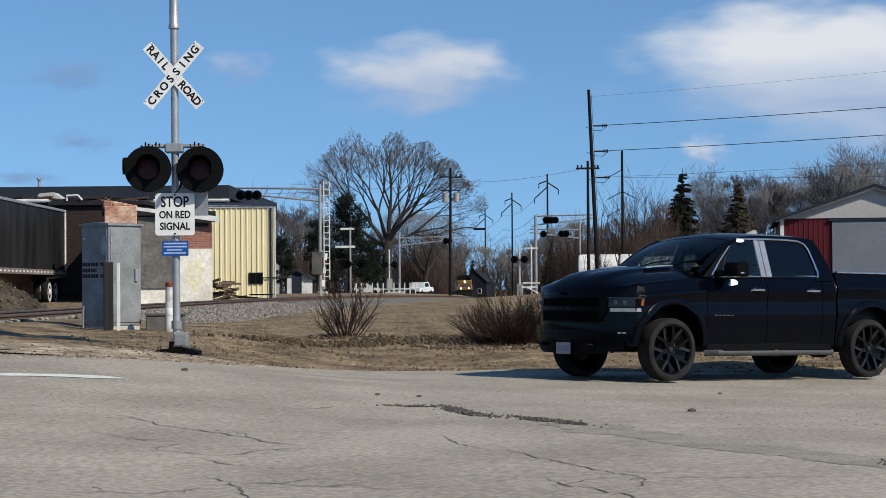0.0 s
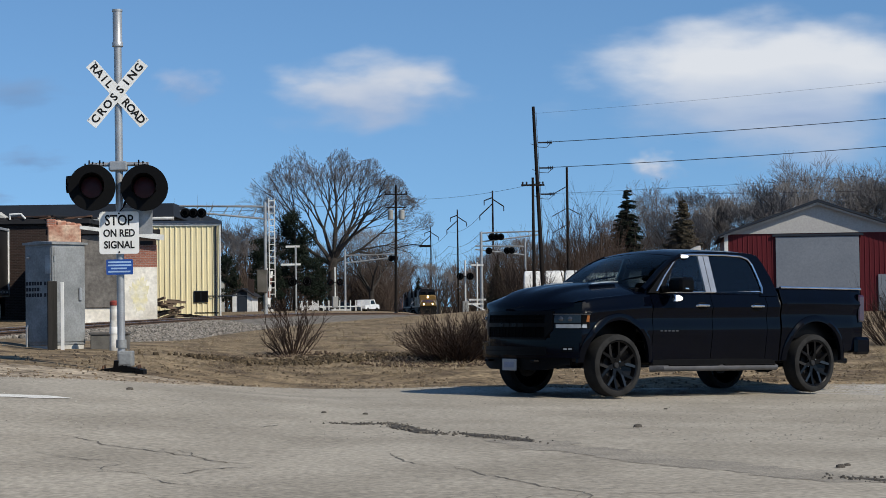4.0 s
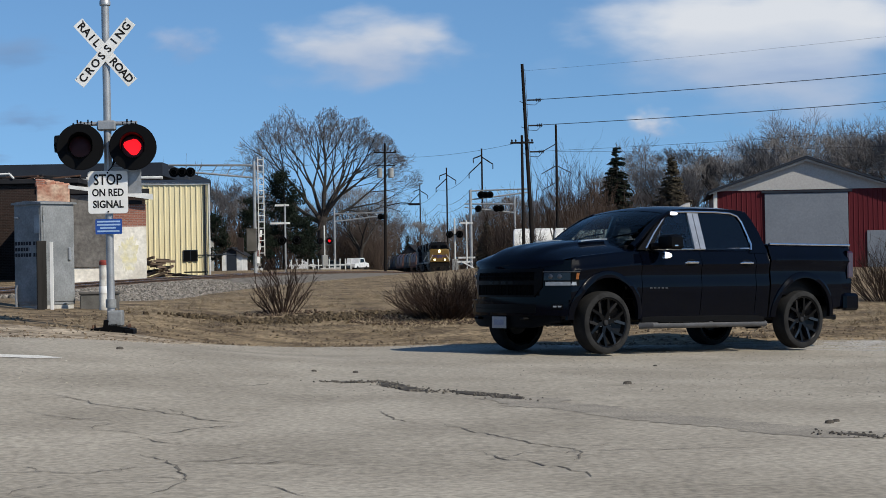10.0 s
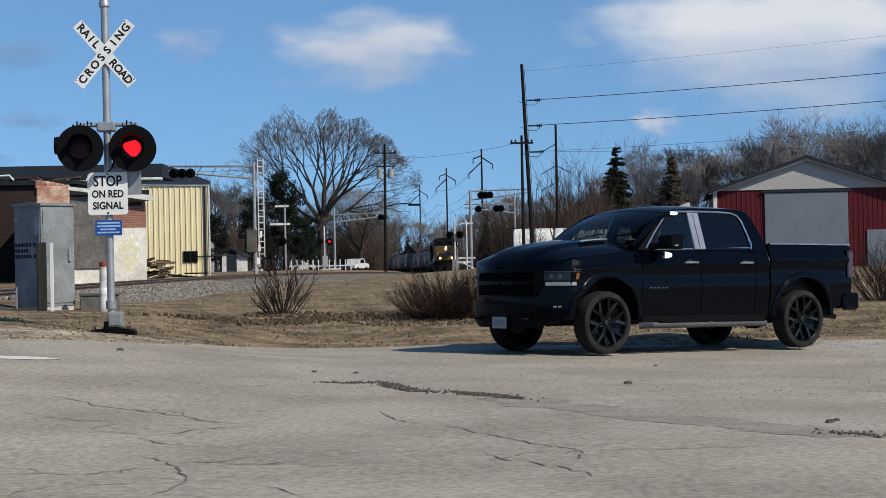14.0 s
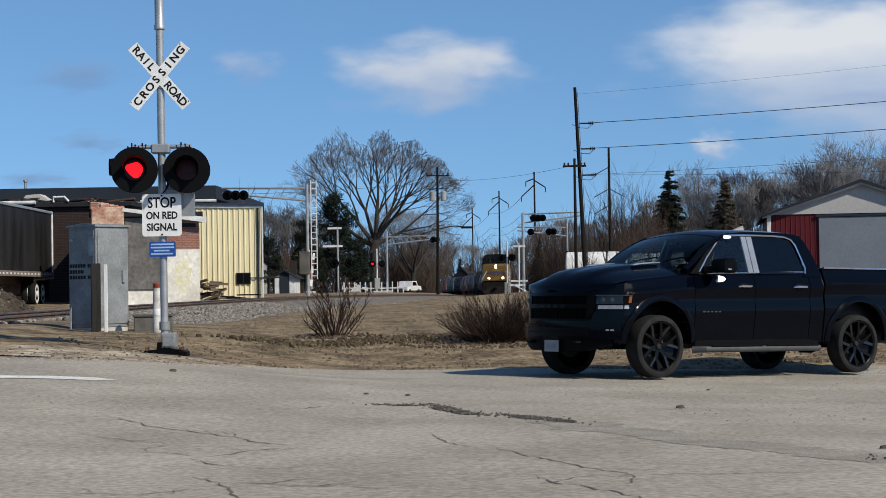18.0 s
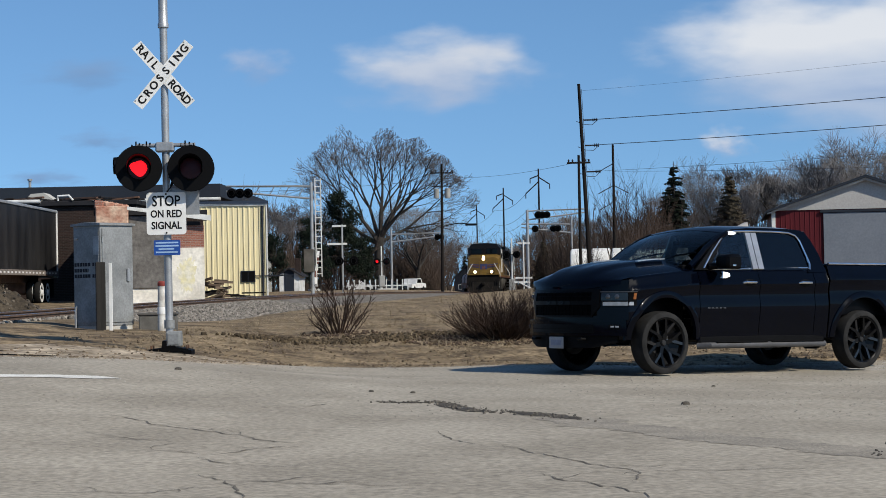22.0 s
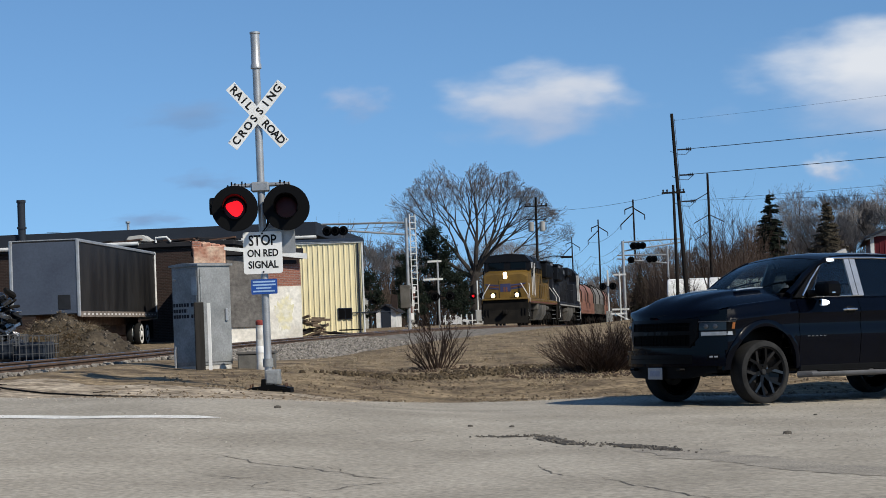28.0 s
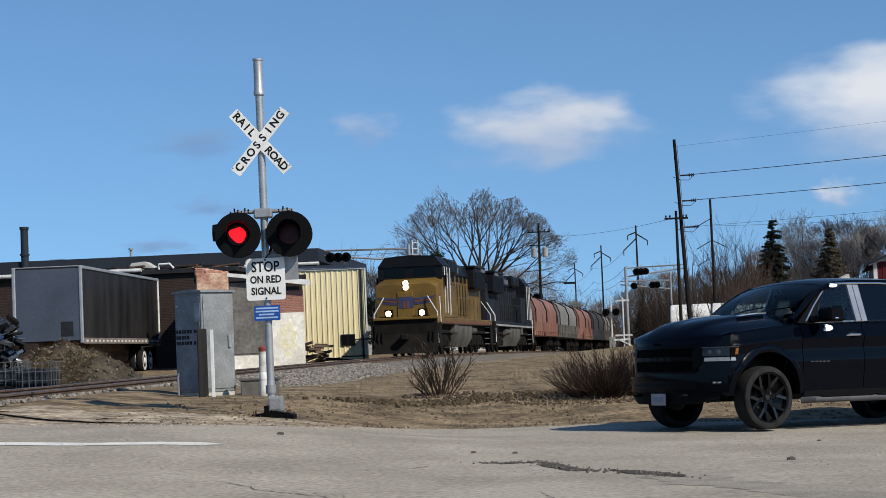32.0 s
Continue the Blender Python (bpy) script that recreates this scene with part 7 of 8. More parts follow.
for x, y, s in ((10.4, 128, .95), (11.8, 135, .8), (13.0, 145, .7), (6.9, 131, .5)):
    c = copy_thing(br1, pose(x, y, hz(x, y), 0, 0, rng.uniform(0, 360)))
    c.scale = (s, s, s)
for x, y, s in ((6.6, 136, .6), (10.5, 144, .8), (12.5, 148, 1.0), (18, 155, 1.2), (21, 160, 1.3), (24.5, 158, 1.3), (28, 165, 1.3), (31, 160, 1.2), (35, 170, 1.4), (7.2, 172, 1.0), (4.6, 195, 1.0), (6.4, 206, 1.3), (9.2, 205, 1.5),
                (-9.6, 262, 1.9), (-7.6, 258, 1.25), (-14, 440, 3.0), (-17.5, 450, 3.2), (-11, 458, 3.0), (-21, 440, 3.0), (2, 450, 3.0), (6, 456, 3.0), (-2, 462, 2.8), (-22.5, 225, 2.2), (-24.8, 222, 2.0), (-20.3, 229, 2.2), (-27.2, 220, 2.2), (-30, 218, 2.0), (-13.5, 266, 2.1), (-16.2, 262, 2.0), (-12.0, 271, 2.2), (-18.5, 258, 2.0), (-10.4, 268, 2.1), (-9.0, 268, 1.8), (-11.3, 276, 2.2), (-17, 212, 1.8), (-21, 208, 1.7), (-25, 200, 1.5), (13.5, 172, 1.4), (16.8, 178, 1.6), (40, 172, 1.5), (46, 175, 1.6), (52, 172, 1.6),
                (5.4, 188, 1.5), (7.6, 196, 1.7), (8.4, 182, 1.5), (10.2, 190, 1.7), (11.6, 178, 1.5), (12.4, 196, 1.9), (13.8, 186, 1.7), (15.2, 192, 1.9), (9.4, 168, 1.2), (12.0, 166, 1.2), (14.2, 164, 1.3), (6.2, 176, 1.2), (17.5, 190, 1.9), (19.6, 184, 1.8)):
    c = copy_thing(br2, pose(x, y, hz(x, y), 0, 0, rng.uniform(0, 360)))
    c.scale = (s, s, s * rng.uniform(.85, 1.2))
for x, y, s in ((9.7, 37.6, .9), (11.0, 36.9, 1.05), (12.6, 38.0, .9)):
    c = copy_thing(b4, pose(x, y, hz(x, y), 0, 0, rng.uniform(0, 360)))
    c.scale = (s, s, s)

M_NEEDLE = material("dark_evergreen_needles", (.008, .0125, .009), .8, color2=(.013, .019, .012), scale=.8, grain=6, var=.3, bump=0)
M_NEEDLEBROWN = material("dull_cedar_foliage", (.085, .070, .050), .85, color2=(.055, .048, .034), scale=.8, grain=6, var=.3, bump=0)


def spruce(seed, at, label, h, r, mat=None, tiers=30, gap=.2):
    """A conifer: whorls of drooping boughs, each fringed with needle sprays."""
    rng = random.Random(seed)
    wood, leaf = MB(), MB()
    wood.tube((0, 0, -.3), (0, 0, h), r * .085, .02, 8)
    for k in range(tiers):
        f = k / tiers
        z0 = h * (.06 + .92 * f)
        reach = r * (1 - f) ** .85 * rng.uniform(.82, 1.1) + .12
        for j in range(22 if f < .7 else 14):
            z = z0 + rng.uniform(-.5, .5) * h / tiers * 1.6
            a = rng.uniform(0, 6.28)
            if rng.random() < gap * .6:
                continue
            l = reach * rng.uniform(.75, 1.1)
            d = Vector((math.cos(a), math.sin(a), 0))
            tip = Vector((0, 0, z)) + d * l + Vector((0, 0, -.22 * l + .15 * l * f))
            mid = Vector((0, 0, z)) + d * l * .5 + Vector((0, 0, -.02 * l))
            wood.path([(0, 0, z), mid, tip], [.03, .02, .008], 3)
            side = Vector((-d.y, d.x, 0))
            m = max(5, int(l * 7))
            for q in range(m):
                g = (q + .6) / m
                c = (Vector((0, 0, z)).lerp(mid, g * 2) if g < .5 else mid.lerp(tip, g * 2 - 1))
                w = (.20 + .36 * l * (1 - g) * .5) * rng.uniform(.7, 1.2)
                for s in (-1, 1):
                    e = c + side * s * w + d * w * .45 + Vector((0, 0, rng.uniform(-.16, .03)))
                    leaf.add([c + d * .08, c - d * .06, e, c + Vector((0, 0, -.14 - .1 * rng.random()))], [(0, 1, 2), (0, 2, 3), (1, 3, 2)])
    t = thing("spruce_tree", at, label, "conifer", "evergreen trees")
    part("trunk", wood.mesh("trunk", M_BARK, 60, fix=False), None, t)
    part("crown", leaf.mesh("crown", mat or M_NEEDLE, 0, fix=False), None, t, "dark needle boughs")
    return t


def pine(seed, at, label, h, r):
    """A ragged pine: a few heavy limbs that carry dense needle clumps with gaps between."""
    rng = random.Random(seed)
    wood, leaf = MB(), MB()
    wood.path([(0, 0, -.3), (.1, 0, h * .5), (0, .1, h * .95)], [r * .07, r * .05, .04], 8)
    for k in range(34):
        f = .18 + .8 * k / 34
        a = rng.uniform(0, 6.28)
        l = r * (1.05 - .75 * f) * rng.uniform(.6, 1.15)
        d = Vector((math.cos(a), math.sin(a), .12))
        p0 = Vector((0, 0, h * f))
        tip = p0 + d * l
        wood.path([p0, p0.lerp(tip, .5) + Vector((0, 0, -.1)), tip], [.07, .05, .02], 4)
        for q in range(5):
            c = p0.lerp(tip, rng.uniform(.45, 1.05)) + Vector((rng.uniform(-.4, .4), rng.uniform(-.4, .4), rng.uniform(-.15, .4)))
            cr = rng.uniform(.35, .75)
            for n in range(70):
                v = Vector((rng.gauss(0, 1), rng.gauss(0, 1), rng.gauss(0, .6))).normalized() * cr * rng.uniform(.5, 1.05)
                b = c + v
                u = Vector((rng.uniform(-1, 1), rng.uniform(-1, 1), rng.uniform(-1, 1))).normalized() * .13
                leaf.add([b + u, b - u * .5 + v * .25, b - u + Vector((0, 0, .07))], [(0, 1, 2)])
    t = thing("pine_tree", at, label, "conifer", "evergreen trees")
    part("trunk", wood.mesh("trunk", M_BARK, 60, fix=False), None, t)
    part("crown", leaf.mesh("crown", M_NEEDLE, 0, fix=False), None, t, "dark clumped needles")
    return t


sp = spruce(3, pose(16.15, 170, hz(16.15, 170)), "dark pointed spruce behind the lot", 10.9, 2.9, None, 21, .5)
place(sp, -6.4, 445, .82, 40)
place(sp, -30, 190, .85, 100)
cd = spruce(6, pose(20.8, 168, hz(20.8, 168)), "dull brown-green cedar among bare trees", 9.6, 3.0, M_NEEDLEBROWN, 28, .2)
place(cd, 4.9, 185, .5, 70)
place(cd, 21.2, 172, .8, 150)
pn = pine(2, pose(-15.6, 198, hz(-15.6, 198)), "ragged dark pine before the great maple", 10.3, 3.4)
place(pn, -18.6, 195, .72, 120)
place(pn, -21.5, 188, .55, 60)
place(pn, -16.2, 180, .42, 200)
place(pn, -13.5, 203, .55, 300)
place(pn, -23.5, 186, .5, 10)
# thin tops above the shed's roof
th = bare_tree(41, pose(-17.6, 130, hz(-17.6, 130)), "young bare tree whose top shows above the yellow shed", trunk=3.4, first=1.35, r=.12, level=4, spread=.42, up=.8, ratio=.72)
place(th, -15.9, 128, .72, 80)

# ---- dry grass, weeds and litter on the verge ----
M_BLADE = speckled("dry_grass_blade", (.38, .30, .19), (.22, .168, .105))
for tex in M_BLADE.node_tree.nodes:
    if tex.type == "TEX_NOISE" and tex.inputs["Scale"].default_value > 10:
        tex.inputs["Scale"].default_value = 0.9
    if tex.type == "MAP_RANGE" and abs(tex.inputs[3].default_value - .85) < .01:
        tex.inputs[3].default_value, tex.inputs[4].default_value = .45, 1.4


def tufts(name, n, area, hgt, label, mat, zf=hz):
    rng = random.Random(77 + n)
    mb = MB()
    made = 0
    while made < n:
        x, y = rng.uniform(area[0], area[1]), area[2] + (area[3] - area[2]) * rng.random() ** 1.3
        if y < road_edge(x) + .12 or abs(x - track_at(y)[0]) < 4.3:
            continue
        if noise.noise((x * .6, y * .6, 11)) < -.22 and rng.random() < .8:
            continue
        made += 1
        z = zf(x, y) - .01
        h = hgt * rng.uniform(.4, 1.2) * (1.5 if noise.noise((x * .35, y * .35, 2)) > .25 else 1)
        for k in range(4):
            a = rng.uniform(0, 6.28)
            dx, dy = math.cos(a), math.sin(a)
            ln = rng.uniform(.8, 2.4)
            w = .007
            mb.add([(x - dy * w, y + dx * w, z), (x + dy * w, y - dx * w, z), (x + dx * h * ln, y + dy * h * ln, z + h * rng.uniform(.2, .8))], [(0, 1, 2)])
    return tagged(part(name, mb.mesh(name, mat, 0, fix=False), None), label, "grass", kind="stuff")


tufts("dry_grass", 26000, (-8.5, 11, 26.6, 46), .045, "short flattened dry tan grass on the verge", M_BLADE)
tufts("far_dry_grass", 9000, (-9.5, 16, 44, 100), .10, "thin tan grass over the field by the track", M_BLADE)
tufts("tall_dry_grass", 3500, (-8.0, 12, 31, 44), .12, "rough tan grass tufts on the slope", M_BLADE)
M_LITTER = speckled("dark_leaf_litter", (.10, .07, .05), (.05, .038, .03))
spots = []
rng = random.Random(15)
while len(spots) < 650:
    x, y = rng.uniform(-8, 11), 26.9 + 14 * rng.random()
    near_bush = math.hypot(x - .1, (y - 33.8) * 1.2) < 1.7 or math.hypot(x + 2.93, y - 36.2) < .8
    if (near_bush) and y > road_edge(x) + .1 and abs(x - track_at(y)[0]) > 4:
        spots.append((x, y, hz(x, y) + .01))
clod_spots = []
while len(clod_spots) < 1500:
    x = rng.uniform(-9.5, 9)
    y = road_edge(x) + 8.5 * rng.random() ** 1.6 + .1
    if abs(x - track_at(y)[0]) > 3.2 and noise.noise((x * .5, y * .45, 21)) > -.05 - (.25 if x < -3 else 0):
        clod_spots.append((x, y, hz(x, y) + .012))
rocks("soil_clods", clod_spots, speckled("brown_clod", (.21, .157, .103), (.07, .052, .036)), "brown clods, dead leaves and broken stalks on the verge", (.008, .032), "litter")
bank = []
while len(bank) < 900:
    f = rng.random()
    x, y = -4.2 + 3.6 * f + rng.gauss(0, .35), 32.6 + 3.2 * f + rng.gauss(0, .35)
    bank.append((x, y, hz(x, y) + .012))
rocks("turf_bank", bank, speckled("dark_turf", (.11, .083, .052), (.038, .029, .02)), "low dark bank of torn turf beside the bush", (.02, .07), "turf")
rocks("leaf_litter", spots, M_LITTER, "dark fallen leaves and twigs lying under the bushes", (.015, .045), "leaf litter")
# ---- the lot's surface: cracks, broken strip, paint, gravel ----
def ribbon(name, pts, w, mat, label, cat="crack", lift=.016, wob=.5, seed=0, kind="stuff", jag=0.0):
    """A thin ragged strip along pts on the road."""
    rng = random.Random(seed)
    dense = []
    for (x0, y0), (x1, y1) in zip(pts, pts[1:]):
        n = max(2, int(math.hypot(x1 - x0, y1 - y0) / .07))
        dense += [(x0 + (x1 - x0) * i / n, y0 + (y1 - y0) * i / n) for i in range(n)]
    dense.append(pts[-1])
    mb = MB()
    for i, (x, y) in enumerate(dense):
        a, b = dense[max(i - 1, 0)], dense[min(i + 1, len(dense) - 1)]
        l = math.hypot(b[0] - a[0], b[1] - a[1]) or 1
        nx, ny = -(b[1] - a[1]) / l, (b[0] - a[0]) / l
        f = min(1, i / 4, (len(dense) - 1 - i) / 4)
        o = wob * w * 2.2 * noise.noise((x * 2.3, y * 2.3, seed))
        ww = w * f * (1 + .8 * rng.uniform(-wob, wob)) + .001
        x, y = x + jag * noise.noise((x * 7, y * 7, seed + 3)), y + 2.2 * jag * noise.noise((x * 6, y * 6, seed + 9))
        for s in (-1, 1):
            px, py = x + nx * (o + s * ww), y + ny * (o + s * ww)
            mb.v.append((px, py, hz(px, py) + lift))
    mb.f = [(2 * i, 2 * i + 1, 2 * i + 3, 2 * i + 2) for i in range(len(dense) - 1)]
    return tagged(part(name, mb, mat, smooth=60), label, cat, kind=kind)


CRACKS = [
    [(-3.28, 16.34), (-2.8, 15.75), (-2.38, 15.3), (-2.01, 15.02), (-1.65, 14.55), (-1.44, 14.39)],
    [(-3.11, 14.8), (-2.84, 14.58), (-2.5, 14.46), (-2.39, 14.31)],
    [(-2.1, 13.43), (-1.89, 13.09), (-1.73, 12.86)],
    [(-1.92, 12.35), (-1.69, 11.86), (-1.59, 11.6), (-1.45, 10.96)],
    [(-1.44, 10.93), (-1.5, 10.6), (-1.58, 10.3)],
    [(-1.44, 14.32), (-1.73, 13.99), (-2.02, 13.55)],
    [(-2.37, 10.39), (-2.28, 10.66), (-2.16, 10.86)],
    [(-1.06, 10.77), (-0.91, 10.61), (-0.72, 10.2)],
    [(-0.49, 15.58), (-0.33, 14.82), (-0.1, 14.38)],
    [(0.03, 14.37), (0.28, 13.76), (0.53, 13.13), (0.73, 12.75), (0.91, 12.36), (0.9, 12.06), (0.81, 11.78)],
    [(0.28, 12.34), (0.38, 11.93), (0.63, 11.62), (0.9, 10.89)],
    [(0.92, 12.42), (1.28, 12.41), (1.71, 12.46), (2.05, 12.48)],
    [(-1.56, 12.04), (-1.31, 11.85), (-1.05, 11.83), (-0.85, 12.09)],
    [(-2.59, 11.32), (-2.38, 11.39), (-2.09, 11.3), (-1.84, 11.65), (-1.72, 11.61)],
    [(-3.25, 20.59), (-2.98, 20.76), (-2.68, 20.86)],
    [(-2.01, 18.0), (-1.77, 18.02), (-1.57, 18.55)],
]
BREAKS = [
    ([(-1.22, 18.91), (-0.93, 18.93), (-0.52, 19.1)], 0.06),
    ([(-0.55, 19.05), (-0.34, 18.27), (-0.15, 17.85), (0.03, 17.76)], 0.1),
    ([(0.04, 17.84), (0.25, 17.68), (0.48, 17.34), (0.72, 16.79)], 0.12),
    ([(2.73, 13.53), (2.91, 13.32), (3.02, 13.0)], 0.06),
]
STAINS = [
    ([(0.48, 17.26), (0.94, 16.26), (1.44, 15.41), (1.91, 14.67), (2.37, 13.84), (2.78, 13.34), (3.02, 13.0)], 0.3),
]
STOPLINE = [(-9.54, 21.72), (-7.42, 20.51), (-5.41, 20.04), (-3.92, 20.14)]
LUMPS = [(1.87, 18.95, 1.0), (2.91, 14.29, 0.8), (2.99, 14.44, 0.6), (-3.64, 22.0, 0.9), (2.53, 22.34, 0.5), (-0.88, 20.49, 0.6), (-1.32, 20.45, 0.6)]
crng = random.Random(12)
for i, pts in enumerate(CRACKS):
    ribbon("crack", pts, .0065, M_CRACK, "dark crack in the asphalt filled with dirt", seed=i, wob=.85, jag=.05)
    for k in range(1 + len(pts) // 4):
        x, y = crng.choice(pts)
        a, l = crng.uniform(0, 6.28), crng.uniform(.25, .8)
        ribbon("crack", [(x, y), (x + .5 * l * math.cos(a), y + .5 * l * math.sin(a)), (x + l * math.cos(a + .3), y + l * math.sin(a + .3))], .005, M_CRACK, "fine side crack in the asphalt", seed=100 + 7 * i + k, wob=.85, jag=.05)
M_EDGE = material("broken_dark_asphalt", (.05, .045, .04), .95, color2=(.085, .076, .066), scale=5, grain=40, var=.3, bump=.8, dist=.02)
for i, (pts, w) in enumerate(BREAKS):
    ribbon("broken_strip", pts, w, M_EDGE, "dark broken edge between two asphalt layers", "broken asphalt", .018, .45, 50 + i)
M_PATCH = material("dusty_darker_asphalt", (.265, .238, .196), .95, color2=(.195, .175, .145), scale=2.2, grain=40, var=.4, bump=.6, dist=.01)
for i, (pts, w) in enumerate(STAINS):
    ribbon("stain_strip", pts, w, M_PATCH, "darker dusty strip where the asphalt layers meet", "asphalt stain", .0145, .25, 80 + i)
M_PAINTLINE = material("worn_white_road_paint", (.66, .65, .61), .85, color2=(.50, .48, .44), scale=6, grain=40, var=.25, bump=.2)
ribbon("stop_line", STOPLINE, .19, M_PAINTLINE, "worn white stop line before the crossing", "road marking", .017, .06, 3, "structure")
rng = random.Random(21)
spots = []
for pts, w in BREAKS:
    for (x0, y0), (x1, y1) in zip(pts, pts[1:]):
        for k in range(int(75 * math.hypot(x1 - x0, y1 - y0))):
            f = rng.random()
            x, y = x0 + (x1 - x0) * f + rng.gauss(0, .09), y0 + (y1 - y0) * f + rng.gauss(0, w * 1.1)
            spots.append((x, y, hz(x, y) + .018))
rocks("broken_asphalt_chips", spots, speckled("asphalt_chip", (.15, .134, .112), (.05, .045, .04)), "loose dark chips along the broken asphalt edge", (.006, .021))
spots = []
while len(spots) < 6000:
    x = rng.uniform(-9, 11)
    y = road_edge(x) + rng.gauss(-.35, .45) if rng.random() < .6 else rng.uniform(17, 26.5)
    if y < road_edge(x) + .3 and (x > 1.5 or rng.random() < .35):
        spots.append((x, y, hz(x, y) + .014))
rocks("loose_gravel", spots, speckled("gravel_piece", (.40, .37, .32), (.20, .18, .155)), "loose pale gravel scattered over the lot's edge", (.005, .013))
for x, y, s in LUMPS:
    s *= .68
    solid("asphalt_lump", MB().lathe([(.012 * s, -.02), (.055 * s, .0), (.045 * s, .035 * s), (.015 * s, .045 * s)], Matrix.Diagonal((1.4, .8, 1, 1)), 7), M_EDGE, pose(x, y, hz(x, y) + .014, 0, 0, 40 * s), "dark loose lump of broken asphalt on the lot", "asphalt lump", "loose lumps")
# gravel shoulder under the pickup's rear
sh = MB()
gx_ = steps((1.2, 14, .2))
for j in range(14):
    for x in gx_:
        e = road_edge(x)
        y = e - 1.7 * (1 - j / 13) * ss(1.0, 3.5, x) + (.25 * noise.noise((x * 1.5, j, 0)) if j in (0, 13) else 0)
        sh.v.append((x, y, hz(x, y) + .0135 + .012 * noise.noise((x * 6, y * 6, 1)) - (.02 if j == 13 else 0)))
ng = len(gx_)
sh.f = [(j * ng + i, j * ng + i + 1, (j + 1) * ng + i + 1, (j + 1) * ng + i) for j in range(13) for i in range(ng - 1)]
tagged(part("gravel_shoulder", sh, M_GRAVEL, smooth=60), "grey gravel shoulder at the edge of the lot", "gravel", kind="structure")

# trodden dirt between the pavement and the rails
dt = MB()
dx_ = steps((-14, -2.6, .15))
for j in range(20):
    for x in dx_:
        e = road_edge(x)
        y = e - .12 + (3.4 * j / 19 + (.5 * noise.noise((x * 1.1, j * .3, 4)) if j > 13 else 0)) * ss(-2.6, -5.2, x)
        dt.v.append((x, y, hz(x, y) + .014 + .012 * noise.noise((x * 4, y * 4, 2)) - (.05 if j in (0, 19) else 0)))
nd_ = len(dx_)
dt.f = [(j * nd_ + i, j * nd_ + i + 1, (j + 1) * nd_ + i + 1, (j + 1) * nd_ + i) for j in range(19) for i in range(nd_ - 1)]
tagged(part("dirt_shoulder", dt, M_DIRT, smooth=60), "pale trodden dirt between the pavement and the rails", "dirt", kind="structure")
solid("black_cable", MB().path([(x, y, hz(x, y) + .028) for x, y in ((-8.9, 26.6), (-8.2, 25.95), (-7.6, 25.35), (-7.2, 25.0), (-6.8, 24.75), (-6.4, 24.3), (-6.1, 24.15), (-5.8, 24.1), (-5.5, 24.1))], [.013, .013, .013, .013, .012, .010, .008, .006, .003], 6), material("black_cable_sheath", (.006, .006, .006), .6, bump=0), Matrix(), "black cable lying along the broken pavement edge", "cable")
rng = random.Random(31)
for k in range(7):
    x = rng.uniform(-9, -4.5)
    y = road_edge(x) + rng.uniform(.4, 2.8)
    l = rng.uniform(.08, .2)
    solid("fallen_stick", MB().path([(-l, 0, .012), (0, .02, .012), (l, .01, .012)], [.006, .008, .004], 5), M_DARKWOOD, pose(x, y, hz(x, y) + .01, 0, 0, rng.uniform(-40, 40)), "dark fallen stick lying on the dirt", "stick", "fallen sticks")

# ---- heap and junk by the factory, left of the track ----
def heap_z(x, y):
    d = math.hypot((x + 15.9) / (2.0 if x < -15.9 else 3.2), (y - 56.5) / 2.6)
    rough = .30 * noise.noise((x * 1.3, y * 1.3, 0)) + .16 * noise.noise((x * 3.5, y * 3.5, 3))
    return hz(x, y) - .05 + 1.45 * max(0, 1 - d) ** .9 * (1 + rough) + .09 * noise.noise((x * 5, y * 5, 3))


heap = MB()
for j in range(49):
    for i in range(73):
        x, y = -19.2 + i * .0967, 53.5 + j * .127
        heap.v.append((x, y, heap_z(x, y)))
heap.f = [(j * 73 + i, j * 73 + i + 1, (j + 1) * 73 + i + 1, (j + 1) * 73 + i) for j in range(48) for i in range(72)]
solid("soil_mound", heap, material("grey_brown_rubble_soil", (.075, .060, .043), .95, color2=(.035, .028, .021), scale=1.2, grain=10, var=.4, bump=.8, dist=.05), Matrix(), "heap of grey-brown soil and rubble beyond the track", "soil mound")
rng = random.Random(5)
M_CAGE = material("galvanised_cage_wire", (.14, .14, .14), .5, .4, bump=0)
for x, y, turn, n in ((-16.4, 53.2, 8, 0), (-15.5, 52.8, -6, 0), (-17.6, 53.4, 4, 1)):
    for k in range(n + 1):
        cage = thing("wire_crate", pose(x, y, hz(x, y) + .82 * k, 0, 0, turn + 3 * k), "stacked grey wire crate of scrap by the soil mound", "crate", "stacked crates")
        part("pallet", MB().box(-.5, .5, -.5, .5, 0, .12, .01), M_DARKWOOD, cage)
        part("load", MB().box(-.42, .42, -.42, .42, .12, .62, .08), M_FASCIA, cage, "dark scrap load")
        for i in range(6):
            q = -.48 + i * .192
            for s in (-1, 1):
                part("upright_wire", MB().tube((q, s * .48, .1), (q, s * .48, .8), .012, n=4), M_CAGE, cage)
                part("upright_wire", MB().tube((s * .48, q, .1), (s * .48, q, .8), .012, n=4), M_CAGE, cage)
        for z in (.3, .55, .8):
            part("hoop_wire", MB().path([(-.48, -.48, z), (.48, -.48, z), (.48, .48, z), (-.48, .48, z), (-.48, -.48, z)], .012, 4), M_CAGE, cage)
M_SCRAP = material("crumpled_shiny_scrap", (.26, .27, .29), .25, .9, (.08, .075, .07), scale=4, grain=20, bump=.6, dist=.02)
st = thing("scrap_metal_stack", pose(-16.75, 54.2, hz(-16.75, 54.2)), "jumbled stack of shiny scrap metal by the heap", "scrap metal")
